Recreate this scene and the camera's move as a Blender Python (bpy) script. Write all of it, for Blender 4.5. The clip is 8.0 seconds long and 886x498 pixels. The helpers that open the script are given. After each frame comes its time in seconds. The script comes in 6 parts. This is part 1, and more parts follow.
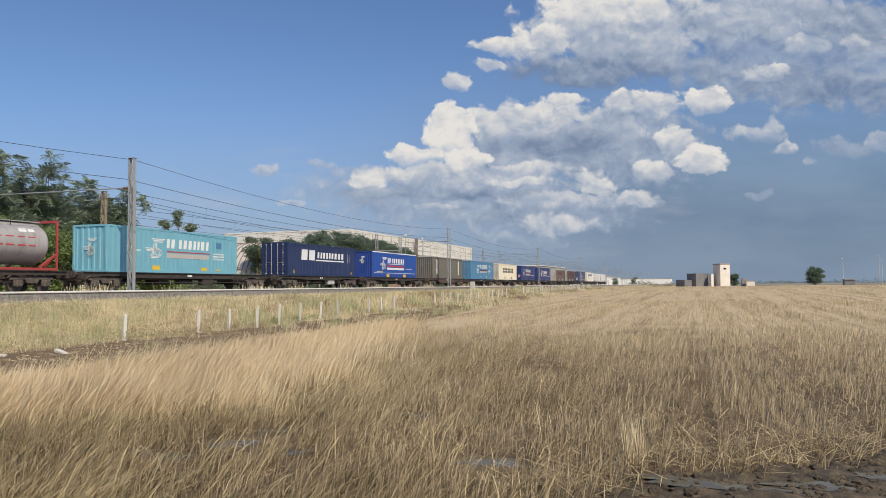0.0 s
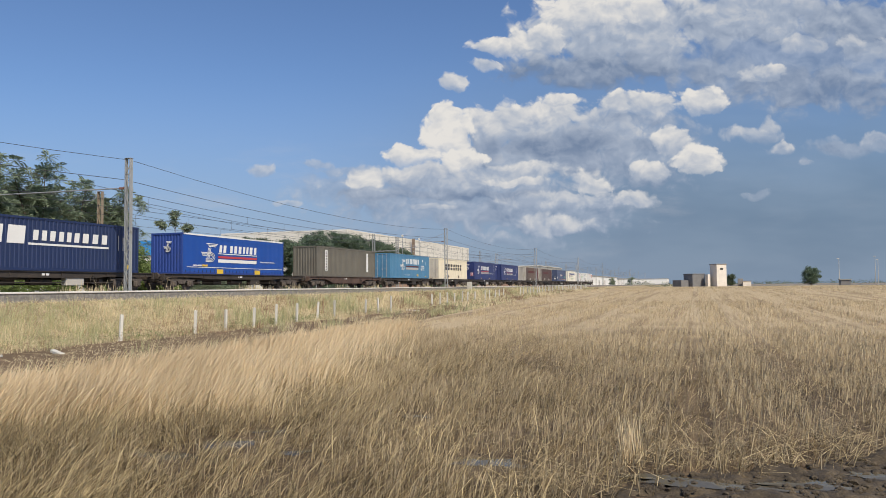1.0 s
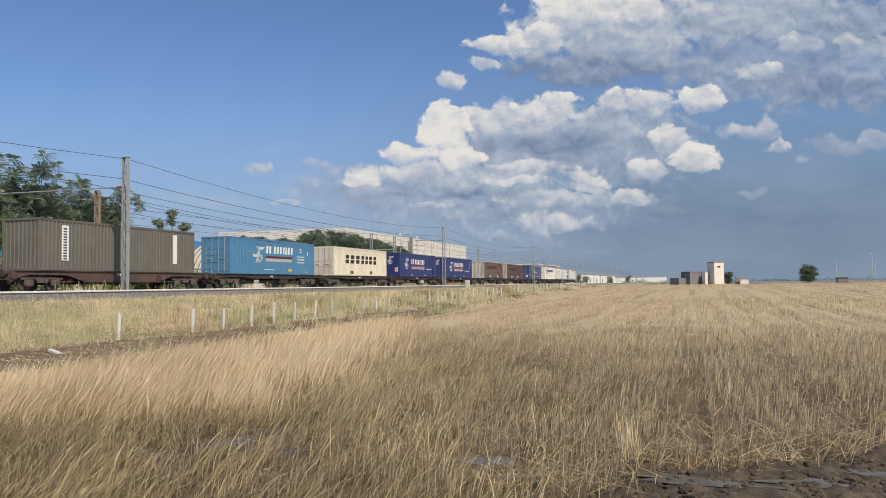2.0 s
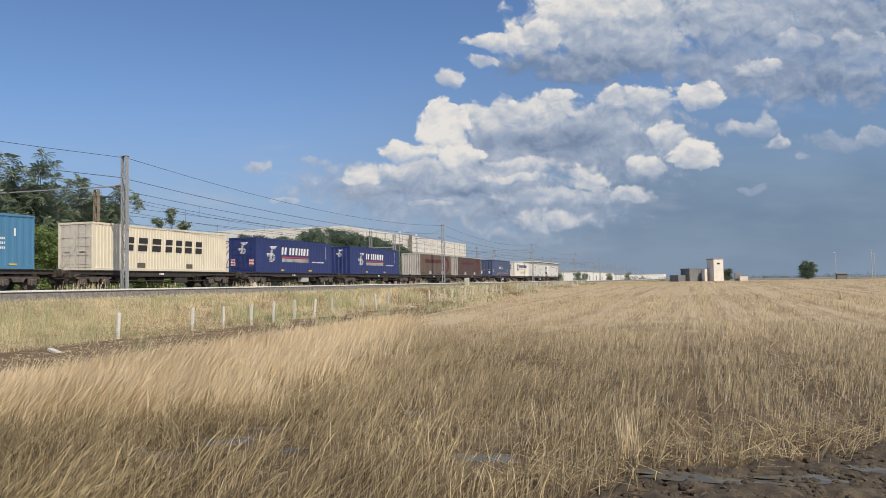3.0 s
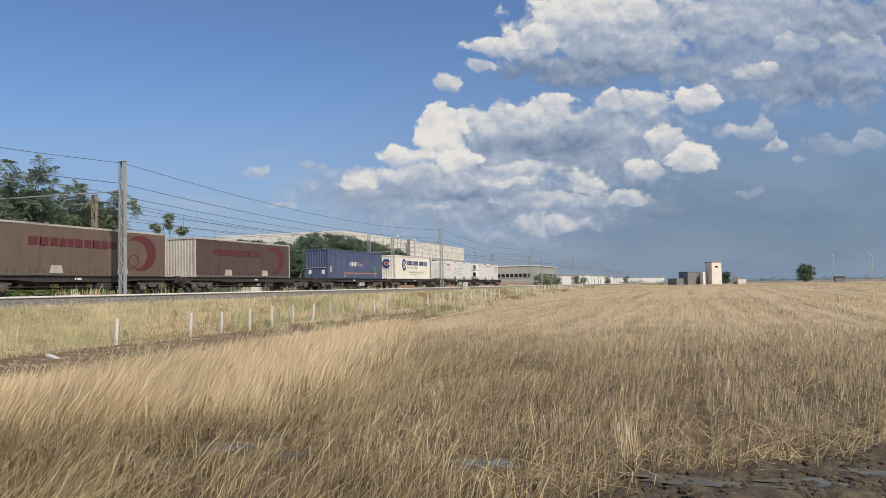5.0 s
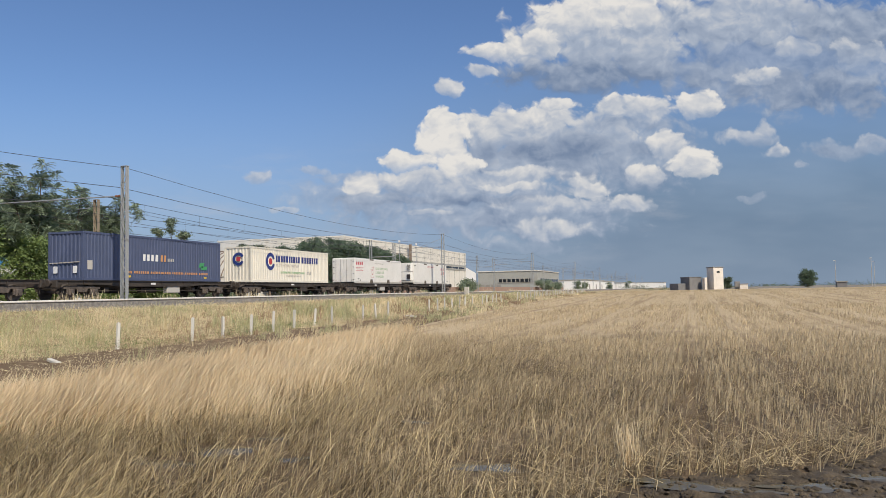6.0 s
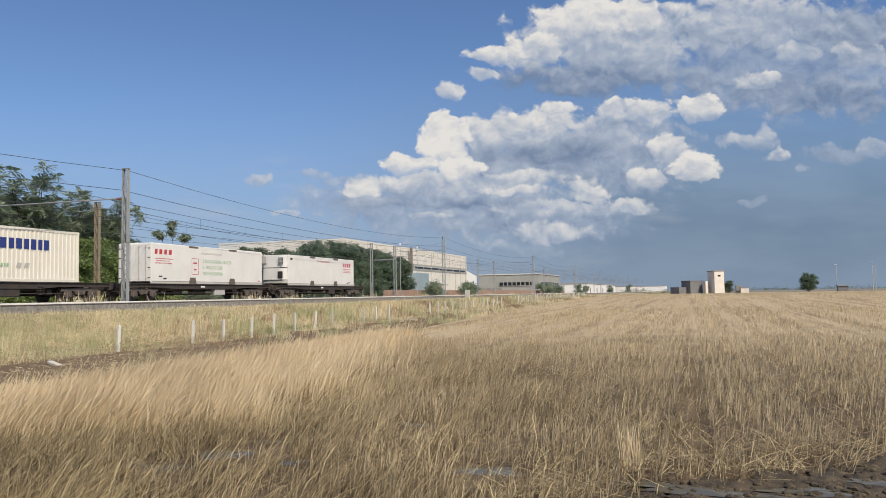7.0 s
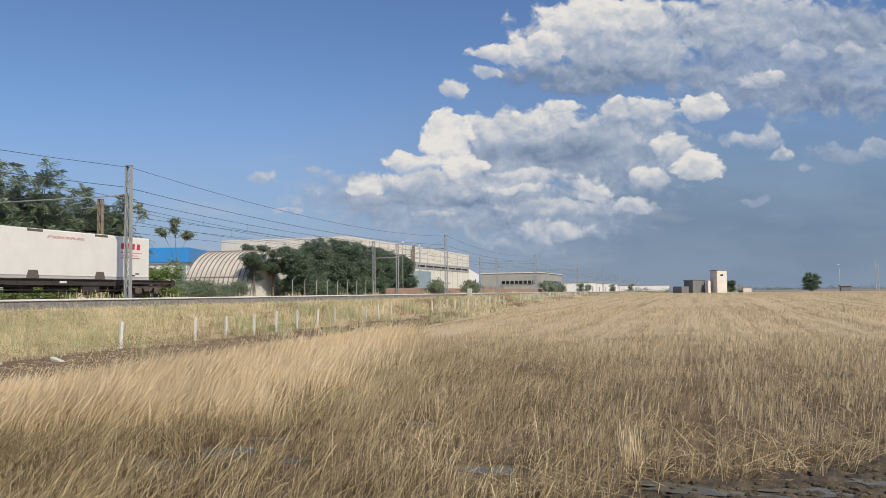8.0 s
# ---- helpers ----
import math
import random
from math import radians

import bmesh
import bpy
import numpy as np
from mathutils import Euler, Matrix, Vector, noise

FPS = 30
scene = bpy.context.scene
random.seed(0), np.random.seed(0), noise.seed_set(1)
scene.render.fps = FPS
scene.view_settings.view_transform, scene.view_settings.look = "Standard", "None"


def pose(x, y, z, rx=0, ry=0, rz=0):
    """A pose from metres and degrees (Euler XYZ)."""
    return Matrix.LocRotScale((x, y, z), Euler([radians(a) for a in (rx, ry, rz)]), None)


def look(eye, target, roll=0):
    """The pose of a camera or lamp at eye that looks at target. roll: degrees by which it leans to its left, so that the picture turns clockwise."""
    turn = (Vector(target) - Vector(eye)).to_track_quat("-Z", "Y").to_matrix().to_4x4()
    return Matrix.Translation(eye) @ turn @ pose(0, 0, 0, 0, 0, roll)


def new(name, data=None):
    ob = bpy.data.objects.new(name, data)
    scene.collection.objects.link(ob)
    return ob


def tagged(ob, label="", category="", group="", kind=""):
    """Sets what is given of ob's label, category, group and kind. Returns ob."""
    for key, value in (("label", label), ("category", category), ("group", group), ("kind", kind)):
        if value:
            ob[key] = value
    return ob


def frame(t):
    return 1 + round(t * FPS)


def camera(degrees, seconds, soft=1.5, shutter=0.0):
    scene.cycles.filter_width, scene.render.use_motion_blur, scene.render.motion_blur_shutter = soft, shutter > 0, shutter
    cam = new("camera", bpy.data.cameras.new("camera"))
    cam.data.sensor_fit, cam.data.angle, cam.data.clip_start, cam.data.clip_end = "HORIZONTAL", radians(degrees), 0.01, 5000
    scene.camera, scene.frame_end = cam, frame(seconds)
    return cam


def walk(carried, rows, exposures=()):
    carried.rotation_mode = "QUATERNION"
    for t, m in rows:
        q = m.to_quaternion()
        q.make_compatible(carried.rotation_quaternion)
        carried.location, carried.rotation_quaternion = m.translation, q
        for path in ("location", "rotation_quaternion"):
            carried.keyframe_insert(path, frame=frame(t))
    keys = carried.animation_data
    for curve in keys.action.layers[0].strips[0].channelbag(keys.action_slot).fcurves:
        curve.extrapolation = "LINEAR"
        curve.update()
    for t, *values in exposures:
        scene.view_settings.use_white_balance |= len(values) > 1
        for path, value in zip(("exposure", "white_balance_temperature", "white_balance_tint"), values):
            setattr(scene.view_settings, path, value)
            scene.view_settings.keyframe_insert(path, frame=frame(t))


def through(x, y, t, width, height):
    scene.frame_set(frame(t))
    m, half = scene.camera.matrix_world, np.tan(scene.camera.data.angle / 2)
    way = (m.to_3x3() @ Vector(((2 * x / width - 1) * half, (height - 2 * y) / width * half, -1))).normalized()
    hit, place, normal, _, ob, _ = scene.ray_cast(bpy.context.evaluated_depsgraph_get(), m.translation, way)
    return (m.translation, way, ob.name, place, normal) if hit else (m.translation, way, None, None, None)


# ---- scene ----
# ---- the camera: it stands still and wavers a little in the hand ----
EYE = (0.0, 0.0, 1.65)
cam = camera(59.1, 8.0, soft=0.8)


def aim(yaw, pitch, lean):
    a, b = radians(yaw), radians(pitch)
    way = Vector((math.sin(a) * math.cos(b), math.cos(a) * math.cos(b), math.sin(b)))
    return look(EYE, Vector(EYE) + way, lean)


PATH = [(t, aim(y, p, r)) for t, y, p, r in (
    (0.0, -18.112, 2.715, -0.543),
    (0.5, -17.951, 2.776, -0.513),
    (1.0, -17.888, 2.734, -0.566),
    (1.5, -17.779, 2.685, -0.593),
    (3.0, -17.682, 2.455, -0.89),
    (3.5, -17.702, 2.421, -0.951),
    (4.0, -17.662, 2.505, -1.017),
    (4.5, -17.522, 2.617, -1.151),
    (6.0, -17.656, 3.123, -1.044),
    (6.5, -17.691, 3.265, -1.007),
    (7.0, -17.712, 3.355, -0.928),
    (7.5, -17.832, 3.306, -0.785),
    (8.0, -17.892, 3.228, -0.672),
)]
walk(cam, PATH)

# ---- sky, sun and exposure ----
SUN_AWAY = Vector((2.15, -1.87, 2.75)).normalized()      # from the place to the sun
SUN_UP = math.asin(SUN_AWAY.z)
sun_lamp = new("sun", bpy.data.lights.new("sun", "SUN"))
sun_lamp.data.energy, sun_lamp.data.angle, sun_lamp.data.color = 4.3, radians(0.6), (1.0, 0.90, 0.74)
sun_lamp.matrix_world = look((0, 0, 60), Vector((0, 0, 60)) - SUN_AWAY)
scene.view_settings.exposure = 0.0


class Nodes:
    """Short hand for building node trees."""

    def __init__(self, tree):
        self.tree = tree

    def node(self, kind, **settings):
        n = self.tree.nodes.new(kind)
        for key, value in settings.items():
            if key == "operation":
                n.operation = value
            elif key == "blend_type":
                n.blend_type = value
            elif key == "data_type":
                n.data_type = value
            elif key == "interpolation_type":
                n.interpolation_type = value
        return n

    def link(self, a, b):
        self.tree.links.new(a, b)

    def put(self, value, socket):
        if isinstance(value, (int, float)):
            socket.default_value = value
        elif isinstance(value, (tuple, list, Vector)):
            value = tuple(value)
            socket.default_value = value if len(value) == len(socket.default_value) else (*value, 1.0)
        else:
            self.link(value, socket)

    def math(self, op, a, b=0.0, c=None):
        n = self.node("ShaderNodeMath", operation=op)
        self.put(a, n.inputs[0]), self.put(b, n.inputs[1])
        if c is not None:
            self.put(c, n.inputs[2])
        return n.outputs[0]

    def vec(self, op, a, b=(0, 0, 0)):
        n = self.node("ShaderNodeVectorMath", operation=op)
        self.put(a, n.inputs[0]), self.put(b, n.inputs[1])
        return n.outputs["Value"] if op in ("DOT_PRODUCT", "LENGTH") else n.outputs[0]

    def ramp(self, x, lo, hi, a=0.0, b=1.0, soft=True):
        n = self.node("ShaderNodeMapRange", interpolation_type="SMOOTHSTEP" if soft else "LINEAR")
        self.put(x, n.inputs[0])
        for i, value in enumerate((lo, hi, a, b)):
            n.inputs[i + 1].default_value = value
        return n.outputs[0]

    def mix(self, fac, a, b, how="MIX"):
        n = self.node("ShaderNodeMix", data_type="RGBA", blend_type=how)
        self.put(fac, n.inputs[0]), self.put(a, n.inputs[6]), self.put(b, n.inputs[7])
        return n.outputs[2]

    def noise(self, vector, scale, detail=4.0, rough=0.55):
        n = self.node("ShaderNodeTexNoise")
        if vector is not None:
            self.link(vector, n.inputs["Vector"])
        n.inputs["Scale"].default_value, n.inputs["Detail"].default_value, n.inputs["Roughness"].default_value = scale, detail, rough
        return n.outputs[0]


# the sky's clouds, farthest first: (across, up, half width, half height) in thousandths of the distance, then
# how bright the top and the base are (0 slate, 1 sunlit white), how opaque, how ragged and how flat the base is
CLOUDS = (
    ("sheets", 1.6, ((450, 250, 260, 115, .44, .20, .70), (120, 45, 170, 48, .42, .30, .75), (255, 120, 105, 70, .44, .26, .75), (20, 60, 200, 55, .44, .32, .75), (-110, 75, 110, 40, .44, .36, .45))),
    ("upper mass", 1.25, ((225, 275, 165, 72, .80, .26, 1.0), (390, 296, 190, 50, .66, .32, .95), (540, 290, 110, 46, .40, .16, .90), (480, 205, 135, 38, .28, .10, .75))),
    ("upper belly", 1.8, ((205, 230, 160, 36, .30, -.05, .95), (330, 232, 110, 26, .40, .22, .70), (545, 262, 80, 22, .26, .10, .75))),
    ("upper heads", 0.8, ((190, 305, 74, 34, 1.05, .72, .95), (252, 312, 42, 30, 1.0, .70, .90), (125, 262, 52, 27, .92, .52, 1.0), (77, 257, 42, 17, .95, .62, 1.0), (58, 233, 20, 11, .85, .55, .9),
                          (15, 214, 21, 19, .78, .55, .95), (416, 225, 36, 17, .72, .50, .9), (467, 261, 34, 15, .62, .45, .7), (548, 252, 46, 22, .64, .38, .8), (300, 290, 50, 24, .70, .48, .7))),
    ("middle body", 1.0, ((130, 128, 150, 62, .66, .20, .95), (88, 158, 92, 36, .86, .42, 1.0), (140, 172, 70, 24, .90, .50, 1.0), (158, 190, 34, 14, 1.0, .55, .95), (205, 150, 70, 34, .62, .35, .85))),
    ("middle belly", 1.8, ((128, 130, 98, 25, .20, -.02, .95), (188, 141, 62, 22, .28, .06, .90), (250, 165, 85, 15, .42, .28, .75), (258, 133, 30, 15, .34, .18, .7))),
    ("towers", 0.75, ((8, 140, 40, 48, 1.05, .85, 1.0), (5, 168, 23, 19, 1.05, .88, 1.0), (-32, 120, 42, 21, 1.0, .74, 1.0), (28, 114, 36, 22, 1.05, .78, 1.0), (258, 182, 60, 26, .86, .46, 1.0), (337, 186, 38, 27, .90, .52, 1.0),
                      (294, 136, 29, 23, .90, .55, .95), (334, 110, 39, 27, 1.0, .66, 1.0), (272, 102, 32, 18, .80, .52, .9))),
    ("bands", 1.3, ((30, 88, 170, 24, .74, .36, .95), (-92, 88, 33, 23, .95, .68, .95), (-18, 97, 86, 14, .80, .52, .9), (100, 102, 84, 13, .78, .46, .9), (96, 86, 58, 8, .90, .62, .9), (190, 86, 33, 24, .90, .60, .95),
                    (45, 69, 130, 10, .32, .14, .9), (-62, 69, 95, 12, .40, .26, .75), (155, 60, 88, 17, .70, .42, .9), (246, 63, 50, 16, .80, .52, .9), (-16, 53, 50, 7, .66, .50, .75), (143, 30, 58, 18, .74, .46, .85), (105, 10, 95, 16, .46, .36, .45))),
    ("wisps", 1.3, ((-230, 104, 22, 15, .66, .48, .75), (-155, 110, 26, 8, .62, .50, .55), (-120, 102, 56, 9, .52, .44, .45), (-195, 58, 22, 5, .70, .55, .6), (402, 146, 48, 13, .60, .36, .7), (424, 157, 15, 13, .78, .5, .95),
                    (389, 148, 14, 14, .78, .5, .9), (434, 130, 22, 13, .74, .5, .9), (463, 110, 13, 10, .64, .45, .85), (532, 131, 70, 16, .50, .30, .7), (556, 140, 32, 10, .62, .4, .8), (410, 70, 24, 8, .44, .36, .5))),
)
ACROSS, UP, AHEAD = (0.9503, 0.3113, -0.0095), (0.0237, -0.0421, 0.9988), (-0.3105, 0.9494, 0.0474)


def clouds_over(n, spot, behind):
    """Lays the clouds, one behind the other, over the sky's colour."""
    warp = n.node("ShaderNodeTexNoise")
    n.link(spot, warp.inputs["Vector"])
    warp.inputs["Scale"].default_value, warp.inputs["Detail"].default_value = 22.0, 7.0
    bent = n.vec("ADD", spot, n.vec("MULTIPLY", n.vec("SUBTRACT", warp.outputs["Color"], (0.5, 0.5, 0.5)), (0.040, 0.030, 0.0)))

    def billow(at):
        lump = n.node("ShaderNodeTexVoronoi")
        lump.feature = "SMOOTH_F1"
        n.link(n.vec("MULTIPLY", at, (1.0, 1.25, 1.0)), lump.inputs["Vector"])
        lump.inputs["Scale"].default_value, lump.inputs["Detail"].default_value, lump.inputs["Roughness"].default_value = 42.0, 2.0, 0.6
        lump.inputs["Smoothness"].default_value = 0.35
        soft = n.noise(at, 26.0, 5.0, 0.52)
        return n.math("ADD", n.math("MULTIPLY", lump.outputs["Distance"], -0.40), n.math("MULTIPLY", soft, 1.1))

    here, sunward = billow(bent), billow(n.vec("ADD", bent, (0.0035, 0.0100, 0.0)))
    edge = n.math("MULTIPLY", n.math("SUBTRACT", here, 0.30), 1.45)
    drift = n.math("SUBTRACT", n.noise(n.vec("MULTIPLY", spot, (1.0, 2.2, 1.0)), 13.0, 5.0), 0.5)
    relief = n.math("ADD", n.math("MULTIPLY", n.math("SUBTRACT", here, sunward), 0.60), n.math("MULTIPLY", drift, 0.62))
    for name, soft, row in CLOUDS:
        melt = (-1.0, 0.10) if name in ("upper heads", "towers", "wisps") else (-1.15, -0.45)
        for cx, cy, rx, ry, top, base, alpha in row:
            # each cloud is worked out after the one behind it
            shift = n.vec("MULTIPLY", behind, (1e-7, 1e-7, 0.0))
            off = n.vec("MULTIPLY", n.vec("SUBTRACT", n.vec("ADD", bent, shift), (cx / 1000, cy / 1000, 0)), (930 / rx, 930 / ry, 0))
            parts = n.node("ShaderNodeSeparateXYZ")
            n.link(off, parts.inputs[0])
            up = parts.outputs[1]
            flat = n.math("MAXIMUM", up, n.math("MULTIPLY", up, -1.25))
            far = n.math("SQRT", n.math("ADD", n.math("MULTIPLY", parts.outputs[0], parts.outputs[0]), n.math("MULTIPLY", flat, flat)))
            inside = n.math("MULTIPLY_ADD", n.math("SUBTRACT", 1.0, far), 1.7, edge)
            # crisp above, melting away below
            body = n.math("MULTIPLY", n.ramp(inside, 0.0, 0.50 * soft), n.ramp(up, *melt, 0.05, 1.0))
            shade = n.math("ADD", n.ramp(up, -0.75, 0.70, base, top, False), relief)
            tone = n.mix(n.ramp(shade, 0.0, 0.5, soft=False), (0.175, 0.238, 0.360), (0.375, 0.435, 0.540))
            tone = n.mix(n.ramp(shade, 0.5, 1.0, soft=False), tone, (0.775, 0.750, 0.715))
            behind = n.mix(n.math("MULTIPLY", body, alpha), behind, tone)
    return behind


def build_world():
    world = bpy.data.worlds.new("sky")
    scene.world = world
    world.use_nodes = True
    world.cycles.sampling_method, world.cycles.sample_map_resolution = "MANUAL", 512
    tree = world.node_tree
    tree.nodes.clear()
    n = Nodes(tree)
    sky = n.node("ShaderNodeTexSky")
    sky.sky_type, sky.sun_disc = "NISHITA", False
    sky.sun_elevation, sky.sun_rotation = SUN_UP, math.atan2(SUN_AWAY.x, SUN_AWAY.y)
    sky.air_density, sky.dust_density, sky.ozone_density = 1.0, 0.6, 1.8
    clear = n.mix(1.0, sky.outputs[0], SKY_GAIN, "MULTIPLY")
    way = n.node("ShaderNodeTexCoord").outputs["Generated"]
    ahead = n.math("MAXIMUM", n.vec("DOT_PRODUCT", way, AHEAD), 0.05)
    spot = n.node("ShaderNodeCombineXYZ")
    n.link(n.math("DIVIDE", n.vec("DOT_PRODUCT", way, ACROSS), ahead), spot.inputs[0])
    n.link(n.math("DIVIDE", n.vec("DOT_PRODUCT", way, UP), ahead), spot.inputs[1])
    flat = n.node("ShaderNodeSeparateXYZ")
    n.link(spot.outputs[0], flat.inputs[0])
    # a distant rain front, slate blue, low in the sky on one side, and haze low down
    side = n.ramp(n.math("ADD", flat.outputs[0], n.math("MULTIPLY", n.noise(spot.outputs[0], 5.0, 5.0), 0.12)), -0.16, 0.34)
    low = n.ramp(n.math("ADD", flat.outputs[1], n.math("MULTIPLY", n.noise(spot.outputs[0], 7.0, 5.0), 0.06)), 0.05, 0.34, 1.0, 0.0)
    front = n.math("MULTIPLY", side, low)
    streak = n.noise(n.vec("MULTIPLY", spot.outputs[0], (2.0, 7.0, 1.0)), 2.4, 3.0)
    slate = n.mix(n.ramp(streak, 0.3, 0.7), (0.162, 0.232, 0.335), (0.205, 0.277, 0.382))
    veil = n.mix(n.math("MULTIPLY", front, 0.95), clear, slate)
    haze = n.ramp(flat.outputs[1], -0.06, 0.24, 0.78, 0.0)
    veil = n.mix(n.math("MULTIPLY", haze, n.ramp(flat.outputs[0], -0.1, 0.35, 1.0, 0.0)), veil, (0.250, 0.315, 0.462))
    veil = n.mix(n.ramp(flat.outputs[1], -0.06, 0.03, 0.45, 0.0), veil, (0.255, 0.325, 0.425))
    wisp = n.ramp(n.noise(n.vec("MULTIPLY", spot.outputs[0], (3.0, 11.0, 1.0)), 2.6, 7.0, 0.62), 0.48, 0.80, 0.0, 0.36)
    belt = n.math("MULTIPLY", n.ramp(flat.outputs[1], -0.06, 0.07), n.ramp(flat.outputs[1], 0.07, 0.17, 1.0, 0.0))
    veil = n.mix(n.math("MULTIPLY", n.math("MULTIPLY", wisp, belt), n.ramp(flat.outputs[0], 0.20, 0.45, 1.0, 0.25)), veil, (0.52, 0.53, 0.58))
    back = n.node("ShaderNodeBackground")
    n.link(clouds_over(n, spot.outputs[0], veil), back.inputs[0])
    back.inputs[1].default_value = 1.0
    out = n.node("ShaderNodeOutputWorld")
    n.link(back.outputs[0], out.inputs[0])


SKY_GAIN = (0.073, 0.086, 0.108)
build_world()
# ---- materials ----
def surface(name, base, rough=0.6, metal=0.0, other=None, coarse=1.2, fine=30.0, amount=0.5, bump=0.1, grime=None, grime_at=(0.55, 0.75),
            grime_scale=(1.0, 1.0, 1.0), island=0.0, each=0.0):
    """A painted or weathered surface: two colours mixed by a coarse noise, a fine grain, grime in patches, relief."""
    m = bpy.data.materials.new(name)
    m.use_nodes = True
    n = Nodes(m.node_tree)
    p = m.node_tree.nodes["Principled BSDF"]
    at = n.node("ShaderNodeTexCoord").outputs["Object"]
    other = other or tuple(c * 0.72 for c in base)
    big, small = n.noise(at, coarse, 5.0), n.noise(at, fine, 4.0)
    colour = n.mix(n.math("MULTIPLY", n.ramp(big, 0.3, 0.7), amount), base, other)
    colour = n.mix(n.math("MULTIPLY", n.ramp(small, 0.35, 0.75), amount * 0.5), colour, other)
    if grime:
        streak = n.noise(n.vec("MULTIPLY", at, grime_scale), 2.2, 7.0, 0.65)
        colour = n.mix(n.ramp(streak, *grime_at, 0.0, 0.8), colour, grime)
    if island:
        chance = n.node("ShaderNodeNewGeometry").outputs["Random Per Island"]
        colour = n.mix(1.0, colour, n.mix(chance, (1 - island,) * 3, (1 + island,) * 3), "MULTIPLY")
    if each:
        chance = n.node("ShaderNodeObjectInfo").outputs["Random"]
        colour = n.mix(1.0, colour, n.mix(chance, (1 - each,) * 3, (1 + each,) * 3), "MULTIPLY")
    n.link(colour, p.inputs["Base Color"])
    n.put(n.ramp(small, 0.2, 0.8, max(rough - 0.12, 0.02), min(rough + 0.12, 1.0)), p.inputs["Roughness"])
    p.inputs["Metallic"].default_value = metal
    if bump:
        b = n.node("ShaderNodeBump")
        b.inputs["Strength"].default_value, b.inputs["Distance"].default_value = bump, 0.02
        n.link(small, b.inputs["Height"])
        n.link(b.outputs[0], p.inputs["Normal"])
    return m


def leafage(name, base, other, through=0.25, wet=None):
    """Leaves and straw: colour varies from piece to piece, some light passes through; wet: a darker colour mixed in
    towards the camera, at low y.
    """
    m = bpy.data.materials.new(name)
    m.use_nodes = True
    n = Nodes(m.node_tree)
    p = m.node_tree.nodes["Principled BSDF"]
    chance = n.node("ShaderNodeNewGeometry").outputs["Random Per Island"]
    at = n.node("ShaderNodeTexCoord").outputs["Object"]
    colour = n.mix(n.math("MULTIPLY_ADD", n.ramp(n.noise(at, 0.6, 4.0), 0.3, 0.7), 0.35, n.math("MULTIPLY", chance, 0.65)), base, other)
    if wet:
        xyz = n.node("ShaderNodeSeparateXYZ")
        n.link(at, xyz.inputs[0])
        # darkened by distance from the camera, which stands at y = 0
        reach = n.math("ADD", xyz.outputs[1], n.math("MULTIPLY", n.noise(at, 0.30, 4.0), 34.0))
        nearness = n.math("MULTIPLY", n.ramp(reach, 12.0, 46.0, 1.0, 0.0), n.ramp(chance, 0.40, 0.70, 1.0, 0.30))
        colour = n.mix(nearness, colour, wet)
    n.link(colour, p.inputs["Base Color"])
    p.inputs["Roughness"].default_value = 0.6
    p.inputs["Specular IOR Level"].default_value = 0.25
    if through:
        t = n.node("ShaderNodeBsdfTranslucent")
        n.link(colour, t.inputs[0])
        mixed = n.node("ShaderNodeMixShader")
        mixed.inputs[0].default_value = through
        n.link(p.outputs[0], mixed.inputs[1])
        n.link(t.outputs[0], mixed.inputs[2])
        n.link(mixed.outputs[0], m.node_tree.nodes["Material Output"].inputs[0])
    return m


